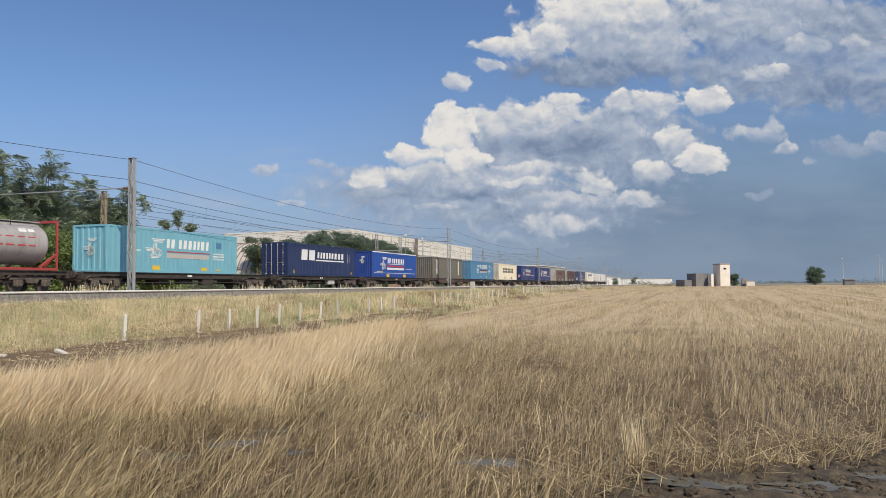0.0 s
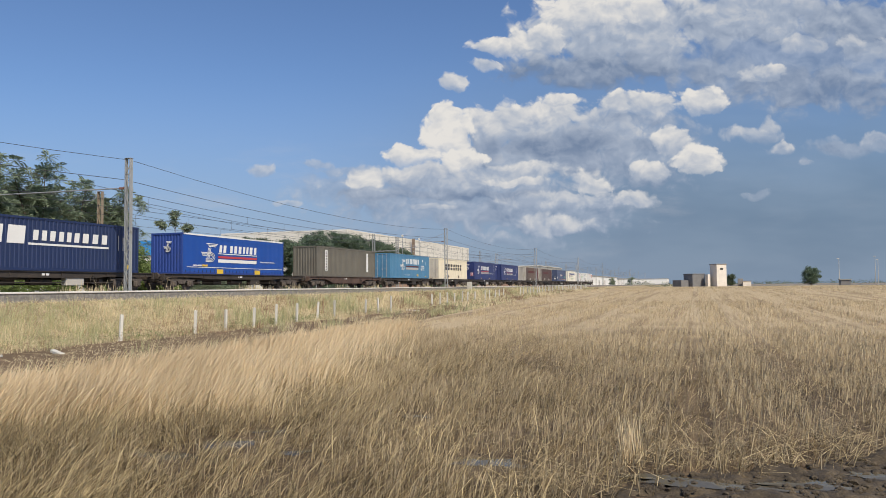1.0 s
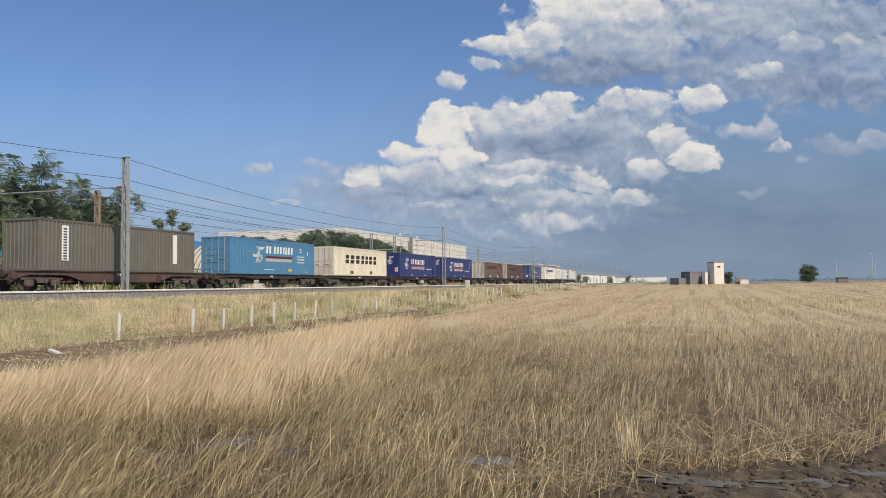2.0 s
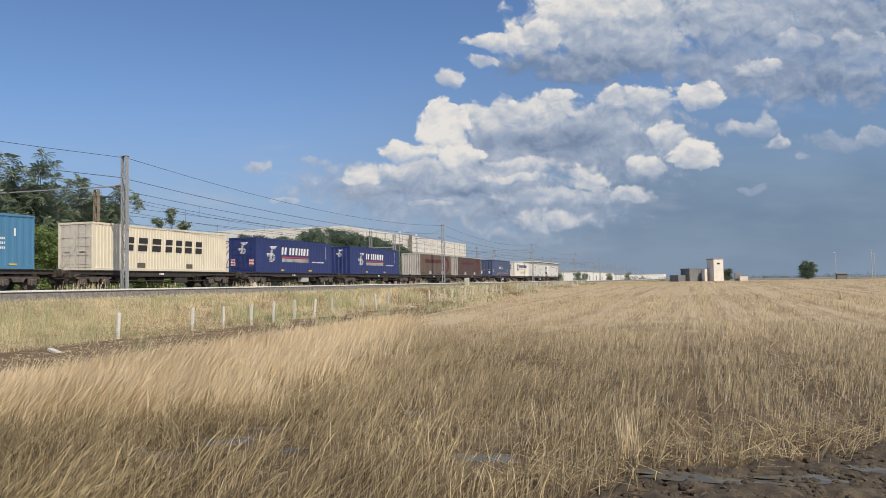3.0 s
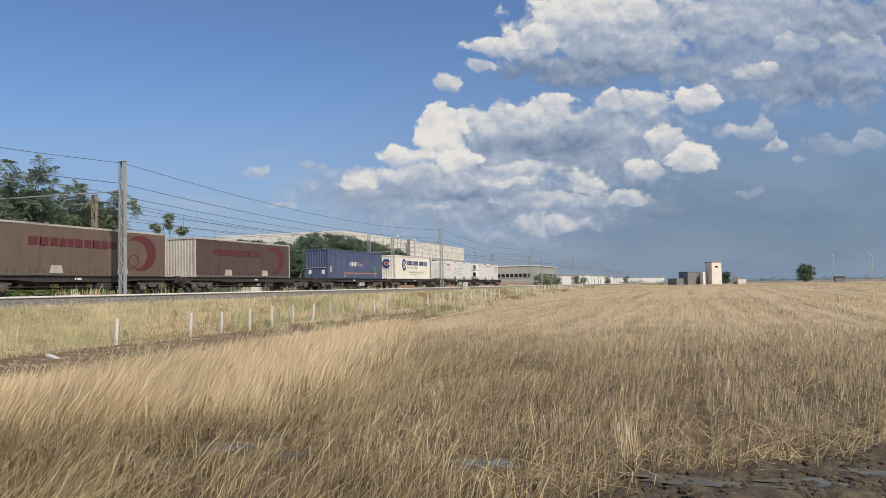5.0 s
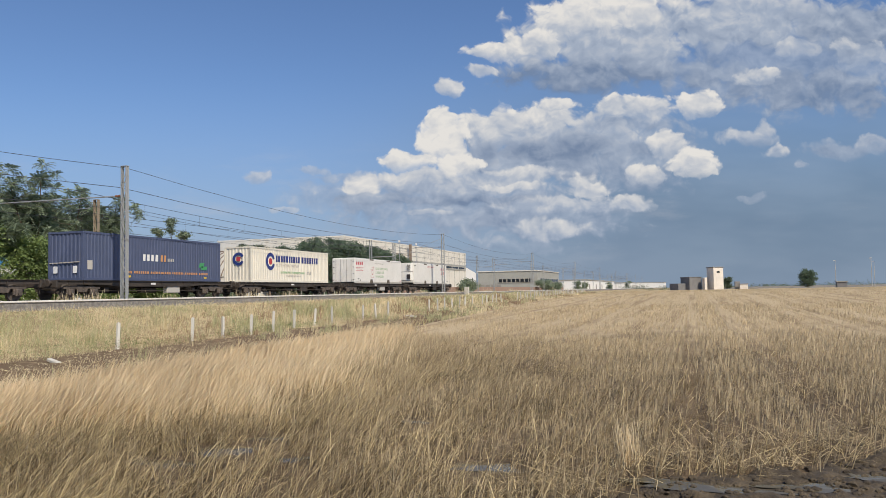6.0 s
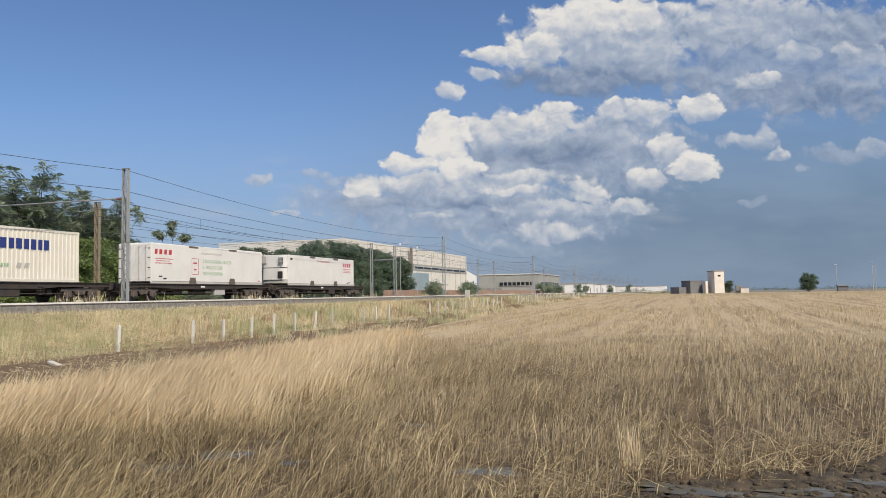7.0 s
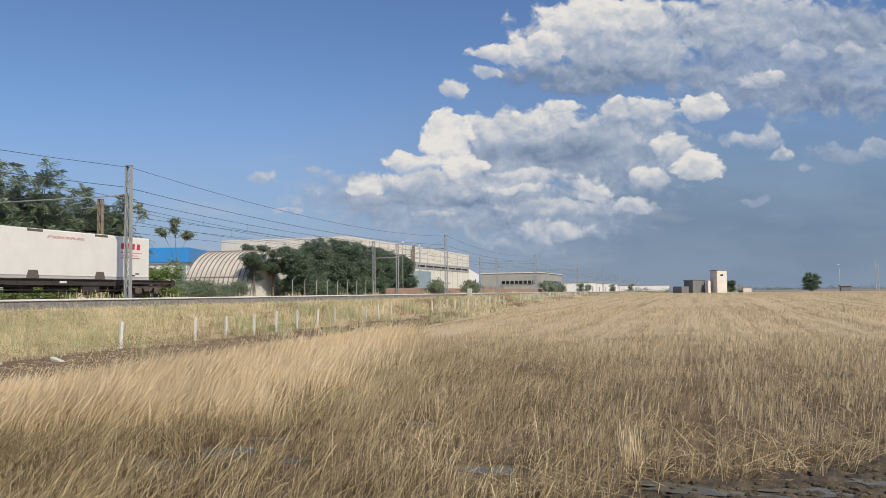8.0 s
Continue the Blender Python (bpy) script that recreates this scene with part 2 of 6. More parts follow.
def field_soil():
    """The land: straw litter over brown soil, in drill rows, darker towards the camera, greyer soil on the verge."""
    m = bpy.data.materials.new("field_soil")
    m.use_nodes = True
    n = Nodes(m.node_tree)
    p = m.node_tree.nodes["Principled BSDF"]
    at = n.node("ShaderNodeTexCoord").outputs["Object"]
    xyz = n.node("ShaderNodeSeparateXYZ")
    n.link(at, xyz.inputs[0])
    big, mid, fine = n.noise(at, 0.12, 5.0), n.noise(at, 1.3, 6.0), n.noise(at, 22.0, 5.0)
    rows = n.noise(n.vec("MULTIPLY", at, (1.0, 0.03, 1.0)), 1.1, 6.0, 0.7)
    straw = n.mix(n.ramp(fine, 0.3, 0.7), (0.62, 0.500, 0.325), (0.43, 0.330, 0.205))
    soil = n.mix(n.ramp(mid, 0.3, 0.7), (0.055, 0.040, 0.028), (0.115, 0.082, 0.053))
    # litter thickens with distance from the camera, so the near ground is darker
    dry = n.ramp(n.math("ADD", xyz.outputs[1], n.math("MULTIPLY", n.math("SUBTRACT", n.noise(at, 0.30, 4.0), 0.5), 34.0)), 4.0, 62.0, 0.02, 0.60)
    dry = n.math("ADD", dry, n.ramp(xyz.outputs[0], -12.0, -7.5, 0.40, 0.0))
    litter = n.ramp(n.math("ADD", n.math("ADD", n.math("MULTIPLY", fine, 0.6), n.math("MULTIPLY", rows, 0.55)), dry), 0.55, 0.95)
    colour = n.mix(litter, soil, straw)
    tracks = n.ramp(rows, 0.36, 0.52)
    colour = n.mix(n.math("MULTIPLY", n.math("SUBTRACT", 1.0, tracks), 0.75), colour, (0.27, 0.195, 0.118))
    # the verge by the railway
    edge = n.math("ADD", xyz.outputs[0], n.ramp(xyz.outputs[1], 13.0, 75.0, 0.0, 4.7, False))
    verge = n.ramp(n.math("ADD", edge, n.math("MULTIPLY", mid, 1.0)), -11.6, -10.6, 1.0, 0.0)
    weedy = n.mix(n.ramp(n.noise(at, 2.6, 6.0), 0.45, 0.70), (0.145, 0.098, 0.062), (0.31, 0.235, 0.14))
    colour = n.mix(n.math("MULTIPLY", verge, 0.92), colour, weedy)
    bank = n.ramp(n.math("ADD", xyz.outputs[0], n.math("MULTIPLY", mid, 2.0)), -21.5, -18.8, 0.75, 0.0)
    colour = n.mix(bank, colour, n.mix(n.ramp(n.noise(at, 0.8, 5.0), 0.4, 0.6), (0.60, 0.485, 0.305), (0.34, 0.270, 0.160)))
    n.link(colour, p.inputs["Base Color"])
    p.inputs["Roughness"].default_value = 0.9
    p.inputs["Specular IOR Level"].default_value = 0.12
    b = n.node("ShaderNodeBump")
    b.inputs["Strength"].default_value, b.inputs["Distance"].default_value = 0.7, 0.05
    n.link(n.math("ADD", fine, mid), b.inputs["Height"])
    n.link(b.outputs[0], p.inputs["Normal"])
    return m


SOIL = field_soil()
STRAW = leafage("straw", (0.92, 0.765, 0.515), (0.66, 0.510, 0.300), 0.25)
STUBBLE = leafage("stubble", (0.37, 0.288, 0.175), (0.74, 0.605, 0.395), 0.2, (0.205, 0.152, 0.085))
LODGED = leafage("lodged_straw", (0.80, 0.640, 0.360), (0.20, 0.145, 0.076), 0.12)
DARK_STRAW = leafage("bruised_straw", (0.255, 0.190, 0.100), (0.105, 0.077, 0.042), 0.08)
WEED = leafage("weed", (0.62, 0.570, 0.335), (0.290, 0.310, 0.150), 0.2)
DRY_WEED = leafage("dry_weed", (0.84, 0.730, 0.480), (0.57, 0.465, 0.280), 0.2)
BROWN_WEED = leafage("brown_weed", (0.46, 0.325, 0.200), (0.230, 0.150, 0.095), 0.15)
LEAF = leafage("leaf", (0.320, 0.375, 0.255), (0.195, 0.250, 0.170), 0.42)
LEAF_DARK = leafage("leaf_dark", (0.150, 0.190, 0.120), (0.085, 0.115, 0.075), 0.25)
HEDGE_LEAF = leafage("hedge_leaf", (0.160, 0.215, 0.140), (0.092, 0.138, 0.092), 0.25)
LEAF_BRIGHT = leafage("leaf_bright", (0.245, 0.315, 0.115), (0.125, 0.185, 0.060), 0.3)
BARK = surface("bark", (0.16, 0.12, 0.09), 0.9, coarse=3, bump=0.6)
MUD = surface("mud", (0.140, 0.104, 0.060), 0.78, other=(0.042, 0.031, 0.019), coarse=5.0, fine=45, amount=0.95, bump=0.9)
CONCRETE = surface("concrete", (0.46, 0.44, 0.40), 0.85, amount=0.5, grime=(0.24, 0.22, 0.19), coarse=2.0, bump=0.3)
POST_CONCRETE = surface("post_concrete", (0.64, 0.61, 0.54), 0.85, amount=0.4, coarse=4.0, bump=0.3, each=0.15)
# paler than the wall: the sunlit top's brightness is put into this colour
CAP_CONCRETE = surface("cap_concrete", (0.76, 0.735, 0.68), 0.85, amount=0.4, coarse=1.5, grime=(0.52, 0.49, 0.44), bump=0.3)
WALL_CONCRETE = surface("wall_concrete", (0.33, 0.31, 0.285), 0.9, other=(0.15, 0.14, 0.13), coarse=5.0, amount=0.9, grime=(0.13, 0.12, 0.10), grime_scale=(1, 1, 0.3), bump=0.5)
BALLAST = surface("ballast", (0.36, 0.33, 0.30), 0.95, other=(0.17, 0.15, 0.135), coarse=1.5, fine=26, amount=1.0, bump=1.0, island=0.25)
STEEL = surface("galvanised_steel", (0.40, 0.41, 0.41), 0.55, 0.35, coarse=2.0, amount=0.4, grime=(0.22, 0.20, 0.17))
WOODY_STEEL = surface("weathered_mast_paint", (0.30, 0.24, 0.17), 0.8, 0.0, coarse=2.0, amount=0.6, grime=(0.15, 0.11, 0.08))
WIRE = surface("wire_copper", (0.10, 0.10, 0.10), 0.5, 0.5, amount=0.2, bump=0)
CERAMIC = surface("insulator_brown", (0.16, 0.07, 0.04), 0.25, amount=0.2, bump=0)
RAIL = surface("rail_steel", (0.30, 0.24, 0.20), 0.4, 0.8, coarse=2, amount=0.5)
UNDERFRAME = surface("underframe", (0.034, 0.029, 0.026), 0.75, other=(0.070, 0.053, 0.040), coarse=1.5, amount=0.7, grime=(0.095, 0.070, 0.050), bump=0.3)
RUSTY_FRAME = surface("rusty_frame", (0.125, 0.075, 0.055), 0.8, other=(0.065, 0.043, 0.035), coarse=1.2, amount=0.8, grime=(0.17, 0.10, 0.06), bump=0.3)
TYRE_STEEL = surface("wheel_steel", (0.120, 0.100, 0.085), 0.7, 0.2, coarse=4, amount=0.5)
WHITE_MARK = surface("white_marking", (0.80, 0.79, 0.76), 0.5, amount=0.2, bump=0)
GREY_MARK = surface("grey_marking", (0.50, 0.47, 0.42), 0.6, amount=0.3, bump=0)
RED_MARK = surface("red_marking", (0.50, 0.05, 0.06), 0.5, amount=0.2, bump=0)
MAROON_MARK = surface("maroon_marking", (0.115, 0.026, 0.028), 0.6, amount=0.3, bump=0)
YELLOW_MARK = surface("yellow_marking", (0.75, 0.50, 0.05), 0.5, amount=0.3, bump=0)
DARK_MARK = surface("dark_marking", (0.035, 0.03, 0.03), 0.5, amount=0.3, bump=0)
BLUE_MARK = surface("blue_marking", (0.025, 0.045, 0.20), 0.5, amount=0.2, bump=0)
GREEN_MARK = surface("green_marking", (0.06, 0.30, 0.12), 0.5, amount=0.2, bump=0)
PALE_GREEN_MARK = surface("pale_green_marking", (0.32, 0.50, 0.28), 0.5, amount=0.2, bump=0)
ORANGE_MARK = surface("orange_marking", (0.62, 0.30, 0.12), 0.5, amount=0.3, bump=0)
RUBBER = surface("dark_rubber", (0.030, 0.030, 0.032), 0.7, amount=0.3, bump=0)
PAD = surface("lifting_pad", (0.14, 0.115, 0.09), 0.8, amount=0.5, coarse=4)


def water_surface():
    m = bpy.data.materials.new("puddle_water")
    m.use_nodes = True
    n = Nodes(m.node_tree)
    p = m.node_tree.nodes["Principled BSDF"]
    p.inputs["Base Color"].default_value = (0.115, 0.098, 0.062, 1)
    p.inputs["Roughness"].default_value = 0.06
    p.inputs["IOR"].default_value = 1.33
    b = n.node("ShaderNodeBump")
    b.inputs["Strength"].default_value, b.inputs["Distance"].default_value = 0.15, 0.01
    n.link(n.noise(n.node("ShaderNodeTexCoord").outputs["Object"], 14.0, 2.0), b.inputs["Height"])
    n.link(b.outputs[0], p.inputs["Normal"])
    return m


WATER = water_surface()


def window_glass():
    m = bpy.data.materials.new("window_glass")
    m.use_nodes = True
    p = m.node_tree.nodes["Principled BSDF"]
    p.inputs["Base Color"].default_value = (0.02, 0.024, 0.028, 1)
    p.inputs["Roughness"].default_value = 0.08
    return m


GLASS = window_glass()

# ---- mesh helpers ----
def mesh_of(name, verts, faces, material, smooth=False):
    me = bpy.data.meshes.new(name)
    me.from_pydata([tuple(v) for v in verts], [], faces)
    me.materials.append(material)
    if smooth:
        me.polygons.foreach_set("use_smooth", [True] * len(me.polygons))
    me.update()
    return me


def part(name, bm, material, parent, label=""):
    """One mesh object under a thing or a part, from a bmesh or a mesh."""
    if isinstance(bm, bmesh.types.BMesh):
        me = bpy.data.meshes.new(name)
        bmesh.ops.recalc_face_normals(bm, faces=bm.faces)
        bm.to_mesh(me)
        bm.free()
        me.materials.append(material)
    else:
        me = bm
    ob = new(name, me)
    ob.parent = parent
    if label:
        tagged(ob, label)
    return ob


def thing(name, at, label, category, group="", kind=""):
    ob = new(name)
    ob.empty_display_size = 0.2
    ob.matrix_world = at if isinstance(at, Matrix) else Matrix.Translation(at)
    return tagged(ob, label, category, group, kind)


def solo(name, bm, material, label, category, kind="", at=(0, 0, 0)):
    ob = part(name, bm, material, None)
    ob.matrix_world = at if isinstance(at, Matrix) else Matrix.Translation(at)
    return tagged(ob, label, category, kind=kind)


def box(bm, lo, hi, bevel=0.0):
    """A box from corner to corner, with its edges taken off by bevel."""
    made = bmesh.ops.create_cube(bm, size=1.0)["verts"]
    for v in made:
        v.co = Vector([(a + b) / 2 + c * (b - a) for a, b, c in zip(lo, hi, v.co)])
    if bevel:
        edges = list({e for v in made for e in v.link_edges})
        bmesh.ops.bevel(bm, geom=edges, offset=bevel, segments=1, affect="EDGES")
    return bm


def beam(bm, a, b, thick, wide=None):
    """A square bar from a to b."""
    a, b = Vector(a), Vector(b)
    wide = wide or thick
    m = (b - a).to_track_quat("Z", "Y").to_matrix()
    n = len(bm.verts)
    corners = [Vector((sx * wide / 2, sy * thick / 2, 0)) for sx, sy in ((-1, -1), (1, -1), (1, 1), (-1, 1))]
    vs = [bm.verts.new(end + m @ c) for end in (a, b) for c in corners]
    for i in range(4):
        j = (i + 1) % 4
        bm.faces.new((vs[i], vs[j], vs[4 + j], vs[4 + i]))
    bm.faces.new(vs[3::-1]), bm.faces.new(vs[4:])
    return bm


def rod(bm, a, b, r, sides=8, r2=None):
    """A round bar from a to b, which may taper."""
    a, b = Vector(a), Vector(b)
    r2 = r if r2 is None else r2
    m = (b - a).to_track_quat("Z", "Y").to_matrix()
    rings = [[bm.verts.new(end + m @ Vector((rad * math.cos(k * math.tau / sides), rad * math.sin(k * math.tau / sides), 0))) for k in range(sides)]
             for end, rad in ((a, r), (b, r2))]
    for i in range(sides):
        j = (i + 1) % sides
        bm.faces.new((rings[0][i], rings[0][j], rings[1][j], rings[1][i]))
    bm.faces.new(rings[0][::-1]), bm.faces.new(rings[1])
    return bm


def lathe(bm, profile, axis="x", at=(0, 0, 0), sides=20):
    """Turns (along, radius) pairs round an axis."""
    rings = []
    for along, radius in profile:
        ring = []
        for k in range(sides):
            c, s = radius * math.cos(k * math.tau / sides), radius * math.sin(k * math.tau / sides)
            p = {"x": (along, c, s), "y": (c, along, s), "z": (c, s, along)}[axis]
            ring.append(bm.verts.new(Vector(p) + Vector(at)))
        rings.append(ring)
    for a, b in zip(rings, rings[1:]):
        for i in range(sides):
            j = (i + 1) % sides
            bm.faces.new((a[i], a[j], b[j], b[i]))
    bm.faces.new(rings[0][::-1]), bm.faces.new(rings[-1])
    return bm


B = bmesh.new

# ---- the lie of the land ----
LAND_Y = np.array([-300, 30, 50, 75, 91, 115, 150, 400, 1500, 4500])
LAND_Z = np.array([0.0, 0.0, 0.18, 0.46, 0.66, 0.90, 1.00, 0.42, -8.0, -32.0])
EYE_Z = EYE[2]
RAIL_Z = EYE_Z - 0.12
WALL_X = -29.8


def edge_x(y):
    """Where the field ends towards the railway."""
    return -10.3 - 4.7 * np.clip((np.asarray(y) - 13) / 62, 0, 1)


def land(x, y):
    """Height of the ground."""
    x, y = np.asarray(x, float), np.asarray(y, float)
    base = np.interp(y, LAND_Y, LAND_Z)
    e = edge_x(y)
    down = np.clip((e - x) / 2.5, 0, 1)
    z = base - 0.28 * down * down * (3 - 2 * down)
    up = np.clip((-20.5 - x) / (-20.5 - WALL_X), 0, 1)
    top = EYE_Z - 0.58
    z = z + (top - z) * up * up * (3 - 2 * up)
    bumps = 0.03 * np.sin(x * 1.7 + 0.3 * y) * np.sin(y * 1.1 + x * 0.4) + 0.02 * np.sin(x * 4.1) * np.sin(y * 3.3)
    return z + bumps * np.clip((x + 29.5) / 2, 0, 1) * np.clip((400 - y) / 200, 0, 1)


def build_ground():
    xs = np.concatenate([[-4500, -2500, -1200, -600, -300, -150, -90, -60, -45], np.arange(-36, -29.9, 2.0), np.arange(-29.8, 12, 0.4), np.arange(12, 40, 2.0),
                         [45, 60, 90, 150, 300, 600, 1200, 2500, 4500]])
    ys = np.concatenate([[-300, -100, -40, -15, -5, 0], np.arange(2, 40, 0.5), np.arange(40, 130, 2.0), np.arange(130, 420, 15.0), [450, 600, 900, 1500, 2500, 4500]])
    gx, gy = np.meshgrid(xs, ys)
    verts = np.stack([gx.ravel(), gy.ravel(), land(gx, gy).ravel()], 1)
    w = len(xs)
    faces = [(j * w + i, j * w + i + 1, (j + 1) * w + i + 1, (j + 1) * w + i) for j in range(len(ys) - 1) for i in range(w - 1)]
    me = mesh_of("ground", verts, faces, SOIL, True)
    solo("ground", me, SOIL, "harvested field of straw litter on brown soil", "ground", "structure")


build_ground()

# ---- the railway: retaining kerb, ballast, sleepers, rails ----
NEAR_TRACK, FAR_TRACK = -34.3, -38.2
TRACK_Y0, TRACK_Y1 = -290.0, 900.0


def build_railway():
    bm = B()
    box(bm, (WALL_X - 0.35, TRACK_Y0, EYE_Z - 0.9), (WALL_X, TRACK_Y1, EYE_Z - 0.16))
    cap = box(B(), (WALL_X - 0.55, TRACK_Y0, EYE_Z - 0.16), (WALL_X + 0.06, TRACK_Y1, EYE_Z - 0.07), 0.015)
    solo("kerb_cap", cap, CAP_CONCRETE, "pale concrete cap slabs on the railway kerb", "kerb", "structure")
    solo("retaining_kerb", bm, WALL_CONCRETE, "low weathered grey concrete kerb along the railway", "kerb", "structure")
    bm = B()
    prof = [(WALL_X - 0.30, -0.12), (-31.4, -0.34), (-32.6, -0.17), (-40.0, -0.17), (-41.2, -0.5), (-44, -0.6)]
    ys = np.arange(TRACK_Y0, TRACK_Y1 + 1, 4.0)
    rows = [[bm.verts.new((x, y, RAIL_Z + dz + 0.02 * math.sin(y * 1.3 + x * 5))) for x, dz in prof] for y in ys]
    for a, b in zip(rows, rows[1:]):
        for i in range(len(prof) - 1):
            bm.faces.new((a[i], b[i], b[i + 1], a[i + 1]))
    solo("ballast", bm, BALLAST, "bed of pale grey crushed stone ballast under the tracks", "ballast", "structure")
    for centre in (NEAR_TRACK, FAR_TRACK):
        for side in (-0.7525, 0.7525):
            x = centre + side
            prof = [(-0.075, -0.17), (0.075, -0.17), (0.075, -0.155), (0.012, -0.13), (0.012, -0.045), (0.036, -0.03), (0.036, 0), (-0.036, 0),
                    (-0.036, -0.03), (-0.012, -0.045), (-0.012, -0.13), (-0.075, -0.155)]
            verts = [(x + a, y, RAIL_Z + b) for y in (TRACK_Y0, TRACK_Y1) for a, b in prof]
            k = len(prof)
            faces = [(i, (i + 1) % k, k + (i + 1) % k, k + i) for i in range(k)]
            solo("rail", mesh_of("rail", verts, faces, RAIL), RAIL, "worn steel running rail on concrete sleepers", "rail", "structure")
    sleeper = bpy.data.meshes.new("sleeper")
    bm = B()
    box(bm, (-1.3, -0.13, -0.20), (1.3, 0.13, 0.0), 0.02)
    bm.to_mesh(sleeper)
    bm.free()
    sleeper.materials.append(CONCRETE)
    for centre in (NEAR_TRACK, FAR_TRACK):
        track = thing("sleepers", (centre, 0, RAIL_Z - 0.165), "row of grey concrete railway sleepers in ballast", "sleepers", kind="structure")
        for k in range(150):
            s = part("sleeper", sleeper, CONCRETE, track)
            s.location = (0, 14 + 0.6 * k, 0)


build_railway()

# ---- overhead line ----
POLE_X, POLE_Y0, SPAN = -30.9, 37.0, 60.0
FAR_POLE_X, FAR_POLE_Y0 = -41.5, 46.7


def lattice_mast(name, x, y, height, material, label, wide=0.33, deep=0.22, arm=None, base=-0.55):
    """A mast of two channels laced with flats, with its cantilever arm."""
    root = thing(name, (x, y, RAIL_Z + base), label, "catenary mast", "catenary masts")
    h = height - base
    for s in (-1, 1):
        bm = B()
        w = wide / 2
        box(bm, (s * w - 0.035, -deep / 2, 0), (s * w + 0.035, -deep / 2 + 0.03, h), 0.004)
        box(bm, (s * w - 0.035, deep / 2 - 0.03, 0), (s * w + 0.035, deep / 2, h), 0.004)
        box(bm, (s * w - 0.012, -deep / 2 + 0.03, 0), (s * w + 0.012, deep / 2 - 0.03, h))
        part("channel", bm, material, root)
    bm = B()
    k, step = 0, 0.55
    while (k + 1) * step < h:
        a, b = (-1, 1) if k % 2 else (1, -1)
        for q in (-deep / 2 - 0.004, deep / 2 + 0.004):
            beam(bm, (a * wide / 2, q, k * step + 0.05), (b * wide / 2, q, (k + 1) * step + 0.05), 0.012, 0.05)
        k += 1
    tagged(part("lacing", bm, material, root), kind="stuff")
    part("footing", box(B(), (-0.4, -0.4, -0.5), (0.4, 0.4, -0.12), 0.03), CONCRETE, root)
    part("cap", box(B(), (-wide / 2 - 0.05, -deep / 2 - 0.02, h), (wide / 2 + 0.05, deep / 2 + 0.02, h + 0.03), 0.005), material, root)
    if arm:
        length, z = arm
        sgn = -1 if length < 0 else 1
        z -= base
        bm = B()
        rod(bm, (sgn * wide / 2, 0, z), (length, 0, z + 0.03), 0.038, 8)
        part("arm", bm, STEEL, root, "grey tubular cantilever arm")
        if abs(length) < 8:
            part("stay", rod(B(), (sgn * wide / 2, 0, z + 1.1), (sgn * 3.1, 0, z + 0.08), 0.02, 6), STEEL, root)
        bm = B()
        for k in range(5):
            lathe(bm, [(0.16 + k * 0.07, 0.035), (0.18 + k * 0.07, 0.075), (0.21 + k * 0.07, 0.035)], "x", (sgn * (wide / 2) if sgn > 0 else -wide / 2 - 0.62, 0, z), 10)
        part("insulator", bm, CERAMIC, root)
        bm = B()
        hook = [(sgn * 2.3, 0, z), (sgn * 2.3, 0, z - 0.45), (sgn * 2.6, 0, z - 0.60), (sgn * 3.4, 0, z - 0.62)]
        for a, b in zip(hook, hook[1:]):
            rod(bm, a, b, 0.022, 6)
        part("steady_arm", bm, STEEL, root)
    return root


def wire_run(name, points, r, label, kind=""):
    bm = B()
    for a, b in zip(points, points[1:]):
        rod(bm, a, b, r, 4)
    return solo(name, bm, WIRE, label, "overhead wire", kind)


def sagging(x, y0, span, n, z0, sag, steps=10):
    pts = []
    for k in range(n):
        for i in range(steps):
            u = i / steps
            pts.append((x, y0 + span * (k + u), z0 - sag * 4 * u * (1 - u)))
    return pts + [(x, y0 + span * n, z0)]


def catenary(x, y0, count):
    """Messenger, contact wire and droppers over one track."""
    messenger = sagging(x, y0, SPAN, count, RAIL_Z + 6.45, 0.75)
    wire_run("messenger_wire", messenger, 0.014, "dark messenger wire sagging between catenary masts")
    wire_run("contact_wire", [(x + 0.2 * (-1) ** k, y0 + SPAN * k, RAIL_Z + 5.25) for k in range(count + 1)], 0.012, "copper contact wire over the track")
    bm = B()
    for k in range(count):
        for i in range(1, 10):
            u = i / 10
            z = RAIL_Z + 6.45 - 0.75 * 4 * u * (1 - u)
            rod(bm, (x, y0 + SPAN * (k + u), RAIL_Z + 5.25), (x, y0 + SPAN * (k + u), z), 0.008, 4)
    solo("droppers", bm, WIRE, "thin vertical dropper wires of the overhead line", "droppers", "stuff")


